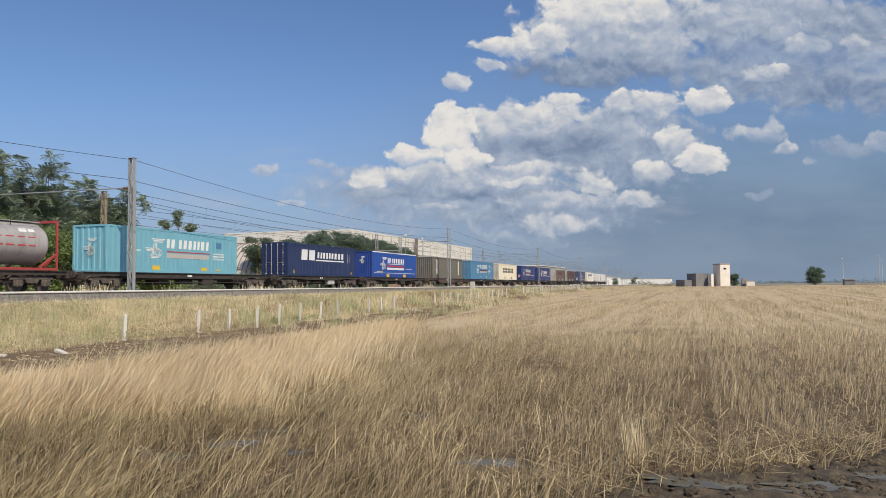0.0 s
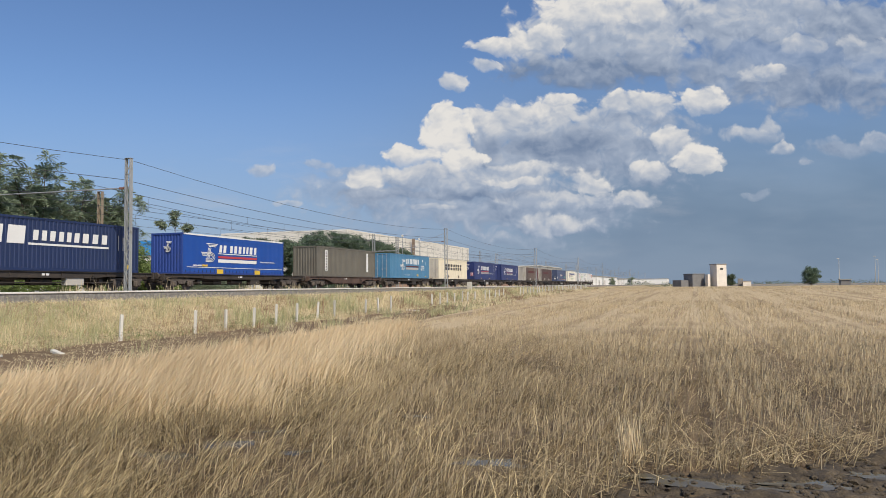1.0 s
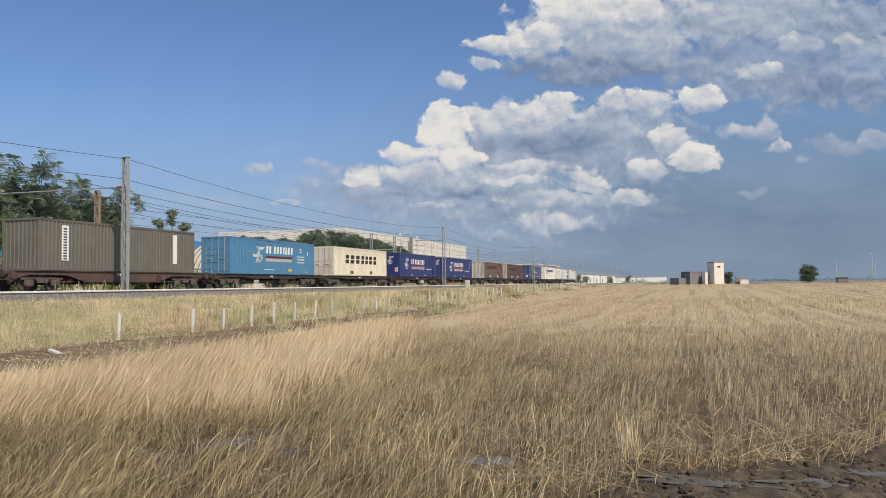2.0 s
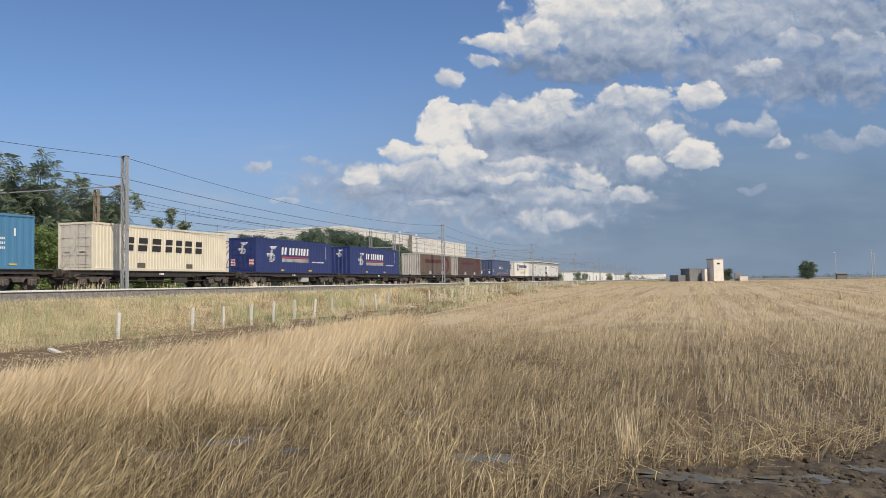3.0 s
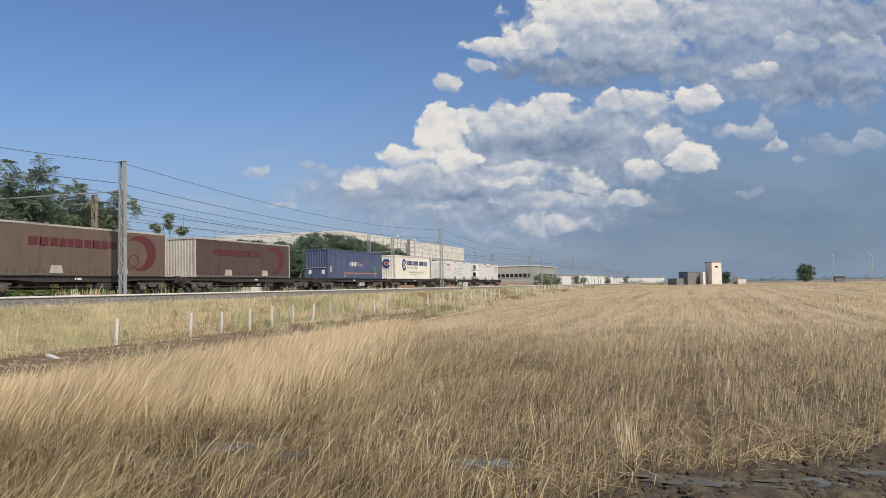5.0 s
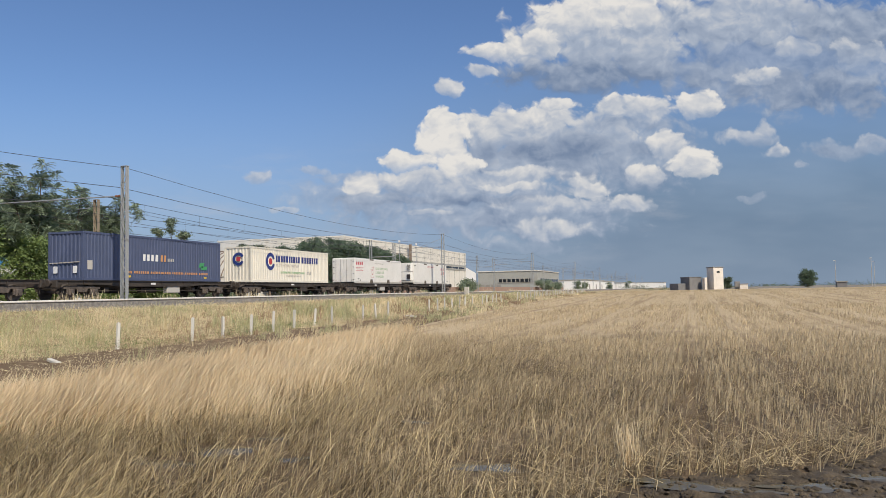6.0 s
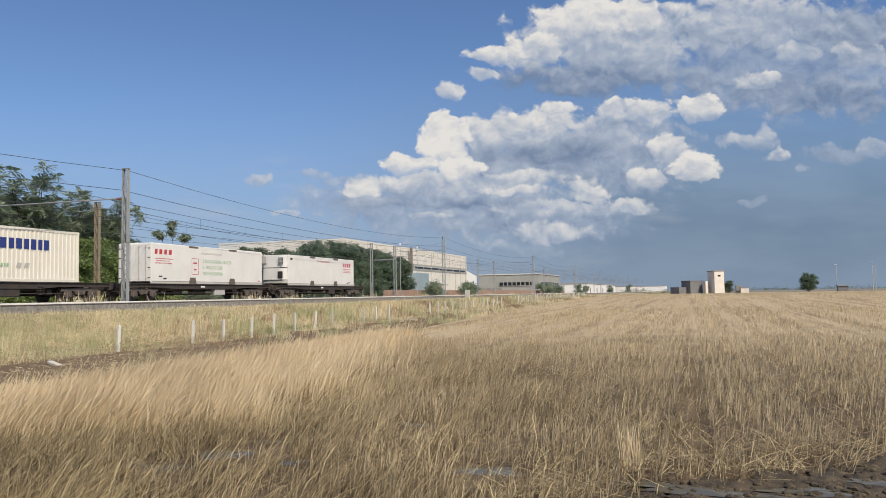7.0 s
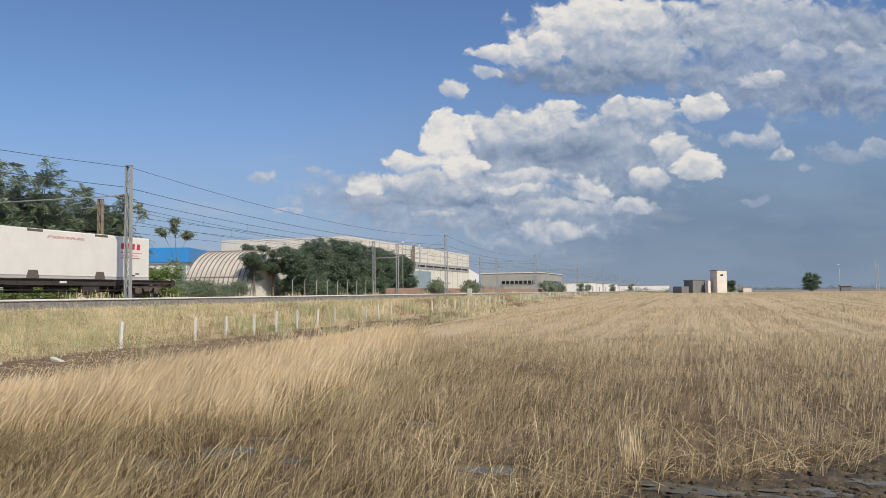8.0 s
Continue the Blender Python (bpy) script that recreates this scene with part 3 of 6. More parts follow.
def build_overhead_line():
    for k in range(-1, 9):
        y = POLE_Y0 + SPAN * k
        first = k == 0
        lattice_mast("catenary_mast", POLE_X, y, 7.65, STEEL, "tall grey lattice steel catenary mast beside the track",
                     arm=(-10.4, 5.95) if first else (-3.9, 5.95))
        if k >= 0:
            lattice_mast("catenary_mast", FAR_POLE_X, FAR_POLE_Y0 + SPAN * k, 7.3, WOODY_STEEL if k == 0 else STEEL,
                         "brownish weathered lattice catenary mast behind the tracks" if k == 0 else "grey lattice catenary mast behind the tracks", arm=(3.4, 5.8) if k else None, wide=0.34)
        if k >= 1:
            lattice_mast("catenary_mast", -45.2, FAR_POLE_Y0 + SPAN * k, 7.9, STEEL, "grey lattice catenary mast behind the tracks", wide=0.34)
            solo("portal_beam", beam(B(), (-45.0, FAR_POLE_Y0 + SPAN * k, RAIL_Z + 5.4), (-41.7, FAR_POLE_Y0 + SPAN * k, RAIL_Z + 5.4), 0.12),
                          STEEL, "short grey steel beam between two masts", "beam")
    catenary(NEAR_TRACK, POLE_Y0 - SPAN, 9)
    catenary(FAR_TRACK, FAR_POLE_Y0 - SPAN, 9)
    catenary(-43.3, FAR_POLE_Y0, 8)
    wire_run("earth_wire", sagging(POLE_X + 0.1, POLE_Y0 - SPAN, SPAN, 9, RAIL_Z + 7.55, 1.0), 0.013, "dark earth wire along the mast tops")
    wire_run("feeder_wire", sagging(FAR_POLE_X + 0.3, FAR_POLE_Y0 - SPAN, SPAN, 9, RAIL_Z + 6.9, 0.9), 0.013, "dark feeder wire on the far masts")
    wire_run("feeder_wire", sagging(POLE_X - 0.35, POLE_Y0 - SPAN, SPAN, 9, RAIL_Z + 6.45, 0.75), 0.015, "dark feeder wire on the masts")


build_overhead_line()

# ---- concrete posts along the field ----
def build_fence():
    bm = B()
    box(bm, (-0.055, -0.055, -0.3), (0.055, 0.055, 1.02), 0.012)
    box(bm, (-0.02, -0.02, 1.02), (0.02, 0.02, 1.05), 0.005)
    me = bpy.data.meshes.new("fence_post")
    bm.to_mesh(me)
    bm.free()
    me.materials.append(POST_CONCRETE)
    rng = random.Random(4)
    missing = {1, 9, 13, 14, 15, 23, 29, 30, 31}
    for k in range(62):
        if k in missing:
            continue
        y = 24.0 + 2.25 * min(k, 16) + 2.08 * max(k - 16, 0)
        x = -20.3 + rng.uniform(-0.08, 0.08)
        ob = new("fence_post", me)
        ob.matrix_world = pose(x, y, float(land(x, y)), rng.uniform(-3, 3), rng.uniform(-2, 4), rng.uniform(-20, 20)) @ Matrix.Diagonal((1, 1, rng.uniform(0.94, 1.06), 1))
        tagged(ob, "slender pale concrete fence post without wire", "fence post", "fence posts")
    mark = thing("marker_post", (-28.9, 101.0, float(land(-28.9, 101.0))), "squat whitewashed concrete marker post by the railway", "marker post")
    part("stone", box(B(), (-0.28, -0.28, -0.2), (0.28, 0.28, 1.15), 0.04), POST_CONCRETE, mark)


build_fence()
# ---- the goods train ----
SPEED = 31.84               # metres a second, towards -y
DECK_Z = RAIL_Z + 1.15
HALF = 1.25
TRAIN = []                  # (thing, y at the start, height)


def on_train(root, y, z):
    TRAIN.append((root, y, z))
    return root


def ribbed(y0, y1, z0, z1, x, pitch, depth, material_name, along="y"):
    """A corrugated sheet: trapezoid ribs, the crests at x."""
    prof, p = [], y0
    while p < y1 - pitch * 0.5:
        prof += [(p, 0), (p + pitch * 0.36, 0), (p + pitch * 0.5, -depth), (p + pitch * 0.86, -depth)]
        p += pitch
    prof.append((y1, 0))
    verts = []
    for z in (z0, z1):
        for a, d in prof:
            verts.append((x + d * (1 if x > 0 else -1), a, z) if along == "y" else (a, x - d, z))
    k = len(prof)
    faces = [(i, i + 1, k + i + 1, k + i) for i in range(k - 1)]
    return verts, faces


def plates(rects, x, slant=0.0):
    """Thin painted plates on the side: rows of (y0, y1, z0, z1)."""
    bm = B()
    for y0, y1, z0, z1 in rects:
        lean = slant * (z1 - z0)
        front = [bm.verts.new((x + 0.004, y, z)) for y, z in ((y0, z0), (y1, z0), (y1 + lean, z1), (y0 + lean, z1))]
        back = [bm.verts.new((x, v.co.y, v.co.z)) for v in front]
        bm.faces.new(front)
        for i in range(4):
            j = (i + 1) % 4
            bm.faces.new((back[i], back[j], front[j], front[i]))
    return bm


def word_bars(y0, y1, z0, z1, count, seed=1, gap=0.42, split=()):
    """A word as plain bars, one for each letter, of the letters' size."""
    rng = random.Random(seed)
    widths = [0.5 if i in split else rng.uniform(0.8, 1.2) for i in range(count)]
    total, rects, y = sum(widths), [], y0
    for i, w in enumerate(widths):
        w *= (y1 - y0) / total
        if i not in split:
            rects.append((y, y + w * (1 - gap), z0, z1))
        y += w
    return rects


def emblem_strokes():
    """A striped emblem as plain strokes in a unit square: a flag of lines, a leaning stem, a tail and a bow."""
    rows = []
    for k in range(3):
        d = 0.075 * k
        rows.append([(0.30 + d, 1.0 - d), (1.0 - d, 1.0 - d)])
        rows.append([(0.42 + d, 0.76), (0.30 + d, 0.08 + d * 0.5)])
        rows.append([(0.0 + d * 0.4, 0.50 - d), (0.34, 0.50 - d)])
        arc = [(0.52 + (0.26 - d) * math.cos(a) * 1.15, 0.27 + (0.26 - d) * math.sin(a)) for a in np.linspace(math.pi / 2, -math.pi / 2, 9)]
        rows.append([(0.40, 0.53 - d)] + arc + [(0.26, 0.01 + d)])
    return rows


def emblem(y0, y1, z0, z1, thick, place):
    """The emblem's strokes as thin plates; place turns (along, up, out) into a point."""
    bm = B()
    for row in emblem_strokes():
        pts = [Vector((y0 + (y1 - y0) * u, z0 + (z1 - z0) * v)) for u, v in row]
        for a, b in zip(pts, pts[1:]):
            d = (b - a).normalized()
            q = Vector((-d.y, d.x)) * thick / 2
            a2, b2 = a - d * thick * 0.3, b + d * thick * 0.3
            front = [bm.verts.new(place(p.x, p.y, 0.004)) for p in (a2 - q, b2 - q, b2 + q, a2 + q)]
            back = [bm.verts.new(place(p.x, p.y, 0.0)) for p in (a2 - q, b2 - q, b2 + q, a2 + q)]
            bm.faces.new(front)
            for k in range(4):
                m = (k + 1) % 4
                bm.faces.new((back[k], back[m], front[m], front[k]))
    return bm


def side_emblem(root, y0, y1, z0, z1):
    part("emblem", emblem(y0, y1, z0, z1, 0.055, lambda u, v, out: (root["face"] + out, u, v)), WHITE_MARK, root)


def lettering(words, y, z, size, x, extrude=0.002):
    """Readable words on the side, as a mesh from the built-in font; its baseline starts at (y, z)."""
    curve = bpy.data.curves.new("lettering", "FONT")
    curve.body, curve.size, curve.extrude, curve.resolution_u = words, size, extrude, 2
    holder = bpy.data.objects.new("lettering", curve)
    scene.collection.objects.link(holder)
    me = bpy.data.meshes.new_from_object(holder.evaluated_get(bpy.context.evaluated_depsgraph_get()))
    bpy.data.objects.remove(holder)
    bpy.data.curves.remove(curve)
    me.transform(Matrix(((0, 0, 1, x + 0.006), (1, 0, 0, y), (0, 1, 0, z), (0, 0, 0, 1))))
    me.materials.clear()
    return me


def marks(root, rows):
    """Painted marks on the side towards the field: (name, material, rects, slant)."""
    for name, material, rects, slant in rows:
        groups = [[r] for r in rects] if name in ("fork_mark", "label_plate", "dark_label", "soiled_pocket", "white_stripe", "badge") else [rects]
        for group in groups:
            mark = part(name, plates(group, root["face"], slant), material, root)
            if len(group) > 1:
                tagged(mark, kind="stuff")


def words_on(root, words, y, z, size, material):
    me = lettering(words, y, z, size, root["face"])
    me.materials.append(material)
    part("lettering", me, material, root)


def box_frame(root, length, height, paint, rail_paint, rail=0.13, post=0.13, top_rail=None, low_rail=None):
    """Posts, rails, castings, floor and roof of a container."""
    for x in (-1, 1):
        for name, z0, z1 in (("bottom_rail", 0.0, 0.16), ("top_rail", height - rail, height)):
            bm = box(B(), (x * HALF - (0.06 if x > 0 else 0), 0.16, z0), (x * HALF + (0 if x > 0 else 0.06), length - 0.16, z1), 0.008)
            part(name, bm, (top_rail or rail_paint) if name == "top_rail" else (low_rail or rail_paint), root)
        for y in (0, length - post):
            bm = box(B(), (min(x * HALF, x * (HALF - 0.15)), y, 0.12), (max(x * HALF, x * (HALF - 0.15)), y + post, height - 0.12), 0.012)
            part("corner_post", bm, rail_paint, root)
            for z in (0, height - 0.118):
                bm = box(B(), (min(x * (HALF + 0.006), x * (HALF - 0.16)), y - 0.006 if y == 0 else y - 0.04, z), (max(x * (HALF + 0.006), x * (HALF - 0.16)), y + 0.17 if y == 0 else y + post + 0.006, z + 0.118), 0.01)
                part("corner_casting", bm, rail_paint, root)
    for y in (0, length - 0.09):
        part("end_sill", box(B(), (-HALF + 0.15, y, 0.0), (HALF - 0.15, y + 0.09, 0.15), 0.008), rail_paint, root)
        part("end_header", box(B(), (-HALF + 0.15, y, height - 0.13), (HALF - 0.15, y + 0.09, height), 0.008), rail_paint, root)
    part("roof", box(B(), (-HALF + 0.06, 0.09, height - 0.05), (HALF - 0.06, length - 0.09, height - 0.015), 0.005), paint, root)
    part("floor", box(B(), (-HALF + 0.06, 0.09, 0.06), (HALF - 0.06, length - 0.09, 0.15)), RUBBER, root)


def door_end(root, height, paint, gear):
    """Two doors with locking rods at the end towards -y."""
    for side in (-1, 1):
        a, b = (-HALF + 0.15, -0.012) if side < 0 else (0.012, HALF - 0.15)
        bm = box(B(), (a, 0.03, 0.17), (b, 0.07, height - 0.15), 0.006)
        z = 0.35
        while z < height - 0.6:
            box(bm, (a + 0.08, 0.012, z), (b - 0.08, 0.03, z + 0.30), 0.008)
            z += 0.52
        part("door", bm, paint, root)
        for f in (0.25, 0.72):
            x = a + (b - a) * f
            bm = rod(B(), (x, -0.015, 0.10), (x, -0.015, height - 0.08), 0.017, 6)
            for zz in (0.16, 0.9, 1.9, height - 0.2):
                box(bm, (x - 0.05, -0.03, zz), (x + 0.05, 0.03, zz + 0.05))
            beam(bm, (x, -0.025, 1.1), (x + 0.35 * (1 if f < 0.5 else -1), -0.025, 1.1), 0.025)
            part("lock_rod", bm, gear, root)


def plain_end(root, y, height, paint, pitch=0.28):
    verts, faces = ribbed(-HALF + 0.14, HALF - 0.14, 0.15, height - 0.13, y, pitch, 0.045, "", along="x")
    part("end_wall", mesh_of("end_wall", verts, faces, paint), paint, root)


def corrugated_box(name, y, label, paint, rail_paint=None, height=2.82, length=13.62, pitch=0.28, depth=0.036, doors=False, gear=None, end_paint=None, end_pitch=0.28):
    root = on_train(thing(name, (NEAR_TRACK, y, DECK_Z), label, "container", "containers on the train"), y, DECK_Z)
    rail_paint = rail_paint or paint
    box_frame(root, length, height, paint, rail_paint)
    for x in (HALF - 0.012, -HALF + 0.012):
        verts, faces = ribbed(0.12, length - 0.12, 0.16, height - 0.13, x, pitch, depth, "")
        part("side_wall", mesh_of("side_wall", verts, faces, paint), paint, root)
    if doors:
        door_end(root, height, end_paint or paint, gear or rail_paint)
    else:
        plain_end(root, 0.03, height, end_paint or paint, end_pitch)
    plain_end(root, length - 0.03, height, paint)
    root["face"] = HALF - 0.008
    return root


def curtain_box(name, y, label, curtain, frame_paint, end_paint, height=2.80, length=13.7, top=None, folds=0.012, low=None):
    """A swap body with tarpaulin curtains, its roof edge proud of them."""
    root = on_train(thing(name, (NEAR_TRACK, y, DECK_Z), label, "swap body", "containers on the train"), y, DECK_Z)
    box_frame(root, length, height, frame_paint, frame_paint, rail=0.11, top_rail=top, low_rail=low)
    for x in (HALF - 0.004, -HALF + 0.004):
        verts, cols = [], 110
        for i in range(cols + 1):
            u = 0.13 + (length - 0.26) * i / cols
            for j, z in enumerate((0.10, 0.30, height * 0.5, height - 0.11)):
                wave = folds * math.sin(u * 7.3) * math.sin(u * 1.9 + j) * (1 if 0 < j < 3 else 0.3)
                verts.append((x + wave * (1 if x > 0 else -1) - 0.006 * (1 if x > 0 else -1), u, z))
        faces = [(4 * i + j, 4 * i + 4 + j, 4 * i + 5 + j, 4 * i + 1 + j) for i in range(cols) for j in range(3)]
        part("curtain", mesh_of("curtain", verts, faces, curtain, True), curtain, root)
    plain_end(root, 0.03, height, end_paint, 0.24)
    plain_end(root, length - 0.03, height, end_paint, 0.24)
    root["face"] = HALF + 0.010
    bm = B()
    for k in range(28):
        u = 0.4 + k * 0.475
        box(bm, (HALF - 0.002, u, 0.10), (HALF + 0.012, u + 0.035, 0.30), 0.002)
    part("curtain_strap", bm, RUBBER, root)
    return root


def smooth_box(name, y, label, skin, rail_paint, height=2.64, length=13.6, doors=False):
    """A refrigerated swap body with smooth insulated walls and rounded roof edges."""
    root = on_train(thing(name, (NEAR_TRACK, y, DECK_Z), label, "refrigerated swap body", "containers on the train"), y, DECK_Z)
    bm = box(B(), (-HALF, 0.05, 0.12), (HALF, length, height), 0.06)
    part("body", bm, skin, root)
    for x in (-1, 1):
        part("bottom_rail", box(B(), (min(x * (HALF + 0.004), x * (HALF - 0.08)), 0.03, 0.0), (max(x * (HALF + 0.004), x * (HALF - 0.08)), length, 0.125), 0.008), rail_paint, root)
        part("corner_trim", box(B(), (min(x * (HALF + 0.010), x * (HALF - 0.07)), 0.02, 0.1), (max(x * (HALF + 0.010), x * (HALF - 0.07)), 0.09, height - 0.05), 0.01), skin, root)
        for a in (4.0, 8.85):
            part("lifting_pad", trapezoid(x * (HALF + 0.012), a, a + 0.85, 0.02, 0.44), PAD, root)
            part("top_socket", box(B(), (min(x * (HALF + 0.008), x * (HALF - 0.05)), a, height - 0.17), (max(x * (HALF + 0.008), x * (HALF - 0.05)), a + 1.05, height - 0.03), 0.01), PAD, root)
    if doors:
        for k, (a, b) in enumerate(((-HALF + 0.06, -0.012), (0.012, HALF - 0.06))):
            part("door", box(B(), (a, 0.0, 0.16), (b, 0.05, height - 0.10), 0.012), skin, root)
            for f in (0.3, 0.75):
                x = a + (b - a) * f
                bm = rod(B(), (x, -0.03, 0.14), (x, -0.03, height - 0.12), 0.016, 6)
                for z in (0.3, 1.3, 2.3):
                    box(bm, (x - 0.04, -0.045, z), (x + 0.04, 0.0, z + 0.05))
                part("lock_rod", bm, GREY_MARK, root)
            for z in (0.35, 1.0, 1.65, 2.25):
                x0, x1 = (a - 0.01, a + 0.16) if k == 0 else (b - 0.16, b + 0.01)
                part("hinge", box(B(), (x0, -0.02, z), (x1, 0.01, z + 0.05), 0.004), DARK_MARK, root)
    root["face"] = HALF + 0.001
    return root


def trapezoid(x, y0, y1, z0, z1):
    bm = B()
    s = 1 if x > 0 else -1
    ring = [(y0, z0), (y1, z0), (y1 - 0.12, z1), (y0 + 0.12, z1)]
    outer, inner = [bm.verts.new((x, y, z)) for y, z in ring], [bm.verts.new((x - s * 0.05, y, z)) for y, z in ring]
    bm.faces.new(outer), bm.faces.new(inner[::-1])
    for i in range(4):
        j = (i + 1) % 4
        bm.faces.new((inner[i], inner[j], outer[j], outer[i]))
    return bm


def disc(root, y, z, r0, r1, material, name="roundel", squash=1.0, opening=0.0):
    """A flat ring painted on the side, open towards +y where asked."""
    x, bm, n = root["face"], B(), 40
    pairs = []
    for k in range(n + 1):
        a = opening / 2 + (math.tau - opening) * k / n
        pairs.append([bm.verts.new((x + 0.005, y + r * squash * math.cos(a), z + r * math.sin(a))) for r in (r0, r1)])
    for p, q in zip(pairs, pairs[1:]):
        bm.faces.new((p[0], q[0], q[1], p[1]))
    return part(name, bm, material, root)


def grimy(name, base, rough=0.5, dirt=(0.10, 0.08, 0.06), at=(0.56, 0.80), fine=30.0, amount=0.3):
    return surface(name, base, rough, amount=amount, bump=0.05, grime=dirt, grime_at=at, grime_scale=(1.0, 1.6, 0.22), fine=fine, coarse=0.8)


TEAL = grimy("teal_paint", (0.185, 0.435, 0.525), dirt=(0.25, 0.37, 0.40))
NAVY = grimy("navy_paint", (0.017, 0.032, 0.098), dirt=(0.030, 0.042, 0.08))
BLUE_TARP = grimy("blue_tarpaulin", (0.012, 0.075, 0.36), 0.4, dirt=(0.02, 0.06, 0.22))
BLUE_PAINT = grimy("blue_paint", (0.025, 0.060, 0.26), dirt=(0.04, 0.06, 0.15))
DRAB = grimy("drab_paint", (0.150, 0.138, 0.112), 0.7, dirt=(0.10, 0.075, 0.05), amount=0.6)
SKY_BLUE = grimy("pale_blue_paint", (0.085, 0.235, 0.385), dirt=(0.12, 0.19, 0.25))
CREAM = grimy("cream_paint", (0.74, 0.66, 0.50), dirt=(0.48, 0.40, 0.29), at=(0.5, 0.85))
# darker copy of the cream: the end's shade is put into the door colour
CREAM_DOOR = grimy("dimmed_cream_paint", (0.62, 0.57, 0.48), dirt=(0.38, 0.32, 0.25), at=(0.48, 0.8))
ROYAL = grimy("royal_blue_paint", (0.030, 0.045, 0.155), dirt=(0.045, 0.055, 0.12))
BROWN_TARP = grimy("brown_tarpaulin", (0.160, 0.112, 0.085), 0.6, dirt=(0.10, 0.072, 0.058), amount=0.7)
MAROON_TARP = grimy("maroon_tarpaulin", (0.105, 0.068, 0.058), 0.6, dirt=(0.11, 0.08, 0.065), amount=0.7)
DIRTY_FRAME = grimy("dirty_white_frame", (0.50, 0.46, 0.40), 0.6, dirt=(0.30, 0.25, 0.20), at=(0.45, 0.75))
SLATE = grimy("slate_blue_paint", (0.075, 0.095, 0.170), 0.6, dirt=(0.085, 0.085, 0.11), amount=0.5)
OFF_WHITE = grimy("off_white_paint", (0.76, 0.71, 0.60), dirt=(0.58, 0.50, 0.40), at=(0.52, 0.9))
REEFER_WHITE = grimy("white_panel", (0.80, 0.77, 0.71), 0.35, dirt=(0.62, 0.57, 0.49), at=(0.55, 0.95))
TANK_SHELL = grimy("tank_cladding", (0.50, 0.47, 0.44), 0.4, dirt=(0.26, 0.22, 0.19), at=(0.45, 0.75))
FRAME_RED = grimy("red_frame_paint", (0.38, 0.055, 0.05), 0.55, dirt=(0.16, 0.05, 0.04))


def build_containers():
    c = corrugated_box("container", 37.45, "teal corrugated steel container with white emblem and dirty streaks", TEAL, pitch=0.45, depth=0.009, end_pitch=0.42)
    side_emblem(c, 3.42, 5.30, 0.95, 2.16)
    marks(c, [("word_mark", WHITE_MARK, word_bars(5.45, 10.20, 1.62, 2.22, 10, 3, split=(2,), gap=0.40), 0.12),
              ("red_stripe", RED_MARK, [(5.47, 10.2, 1.36, 1.43)], 0), ("grey_stripe", GREY_MARK, [(5.47, 10.1, 0.98, 1.28)], 0),
              ("small_print", WHITE_MARK, word_bars(10.58, 11.99, 1.34, 1.46, 12, 5) + word_bars(10.58, 12.0, 1.16, 1.28, 12, 6) + word_bars(10.58, 12.0, 0.98, 1.10, 12, 7)
               + word_bars(1.7, 2.4, 1.52, 1.63, 6, 8) + word_bars(1.7, 3.0, 1.32, 1.43, 10, 9), 0),
              ("repair_patch", SKY_BLUE, [(10.96, 11.63, 1.79, 2.23)], 0), ("fork_mark", YELLOW_MARK, [(4.06, 4.8, 0.19, 0.46), (9.22, 9.9, 0.19, 0.42), (10.9, 11.5, 0.2, 0.3)], 0)])
    end_emblem(c, -0.4, 0.55, 1.0, 2.0)
    c = corrugated_box("container", 58.75, "navy blue corrugated container with large white word mark", NAVY, doors=True, gear=GREY_MARK)
    marks(c, [("word_mark", WHITE_MARK, word_bars(2.39, 5.19, 1.40, 2.33, 2, 2, gap=0.22) + word_bars(5.43, 11.15, 1.62, 2.16, 9, 4), 0.1),
              ("underline", WHITE_MARK, [(5.13, 11.0, 1.36, 1.47)], 0), ("small_print", GREY_MARK, [(11.8, 11.86, 1.3, 2.2), (12.2, 12.26, 1.3, 2.1)], 0),
              ("fork_mark", YELLOW_MARK, [(1.0, 1.15, 0.2, 0.5), (12.6, 12.75, 0.2, 0.45)], 0)])
    c = curtain_box("swap_body", 76.7, "bright blue curtain-sided swap body with white roof edge", BLUE_TARP, BLUE_PAINT, BLUE_PAINT, top=WHITE_MARK)
    side_emblem(c, 2.19, 4.16, 0.88, 2.18)
    marks(c, [("word_mark", WHITE_MARK, word_bars(4.34, 9.56, 1.60, 2.14, 10, 3, split=(2,), gap=0.40), 0.12),
              ("white_stripe", WHITE_MARK, [(4.22, 9.49, 1.47, 1.53), (4.22, 9.42, 0.86, 1.10), (0.5, 13.4, 0.46, 0.50)], 0), ("red_stripe", RED_MARK, [(4.22, 9.49, 1.18, 1.34)], 0),
              ("small_print", WHITE_MARK, word_bars(10.0, 12.2, 0.98, 1.06, 22, 8) + word_bars(1.2, 2.3, 0.55, 0.65, 9, 6), 0),
              ("fork_mark", YELLOW_MARK, [(4.05, 4.85, 0.04, 0.36), (9.15, 9.95, 0.04, 0.36), (2.3, 2.9, 0.54, 0.68)], 0)])
    end_emblem(c, -0.2, 0.45, 1.5, 2.2)
    c = corrugated_box("container", 96.6, "drab grey-brown corrugated container with two white vertical labels", DRAB)
    marks(c, [("label_plate", WHITE_MARK, [(1.60, 2.12, 0.56, 2.50), (11.24, 11.70, 0.56, 2.50)], 0),
              ("label_print", DARK_MARK, [(1.72, 1.98, 0.62 + 0.15 * k, 0.70 + 0.15 * k) for k in range(12)], 0),
              ("fork_mark", YELLOW_MARK, [(10.3, 10.7, 0.06, 0.14), (12.0, 12.4, 0.06, 0.14)], 0)])
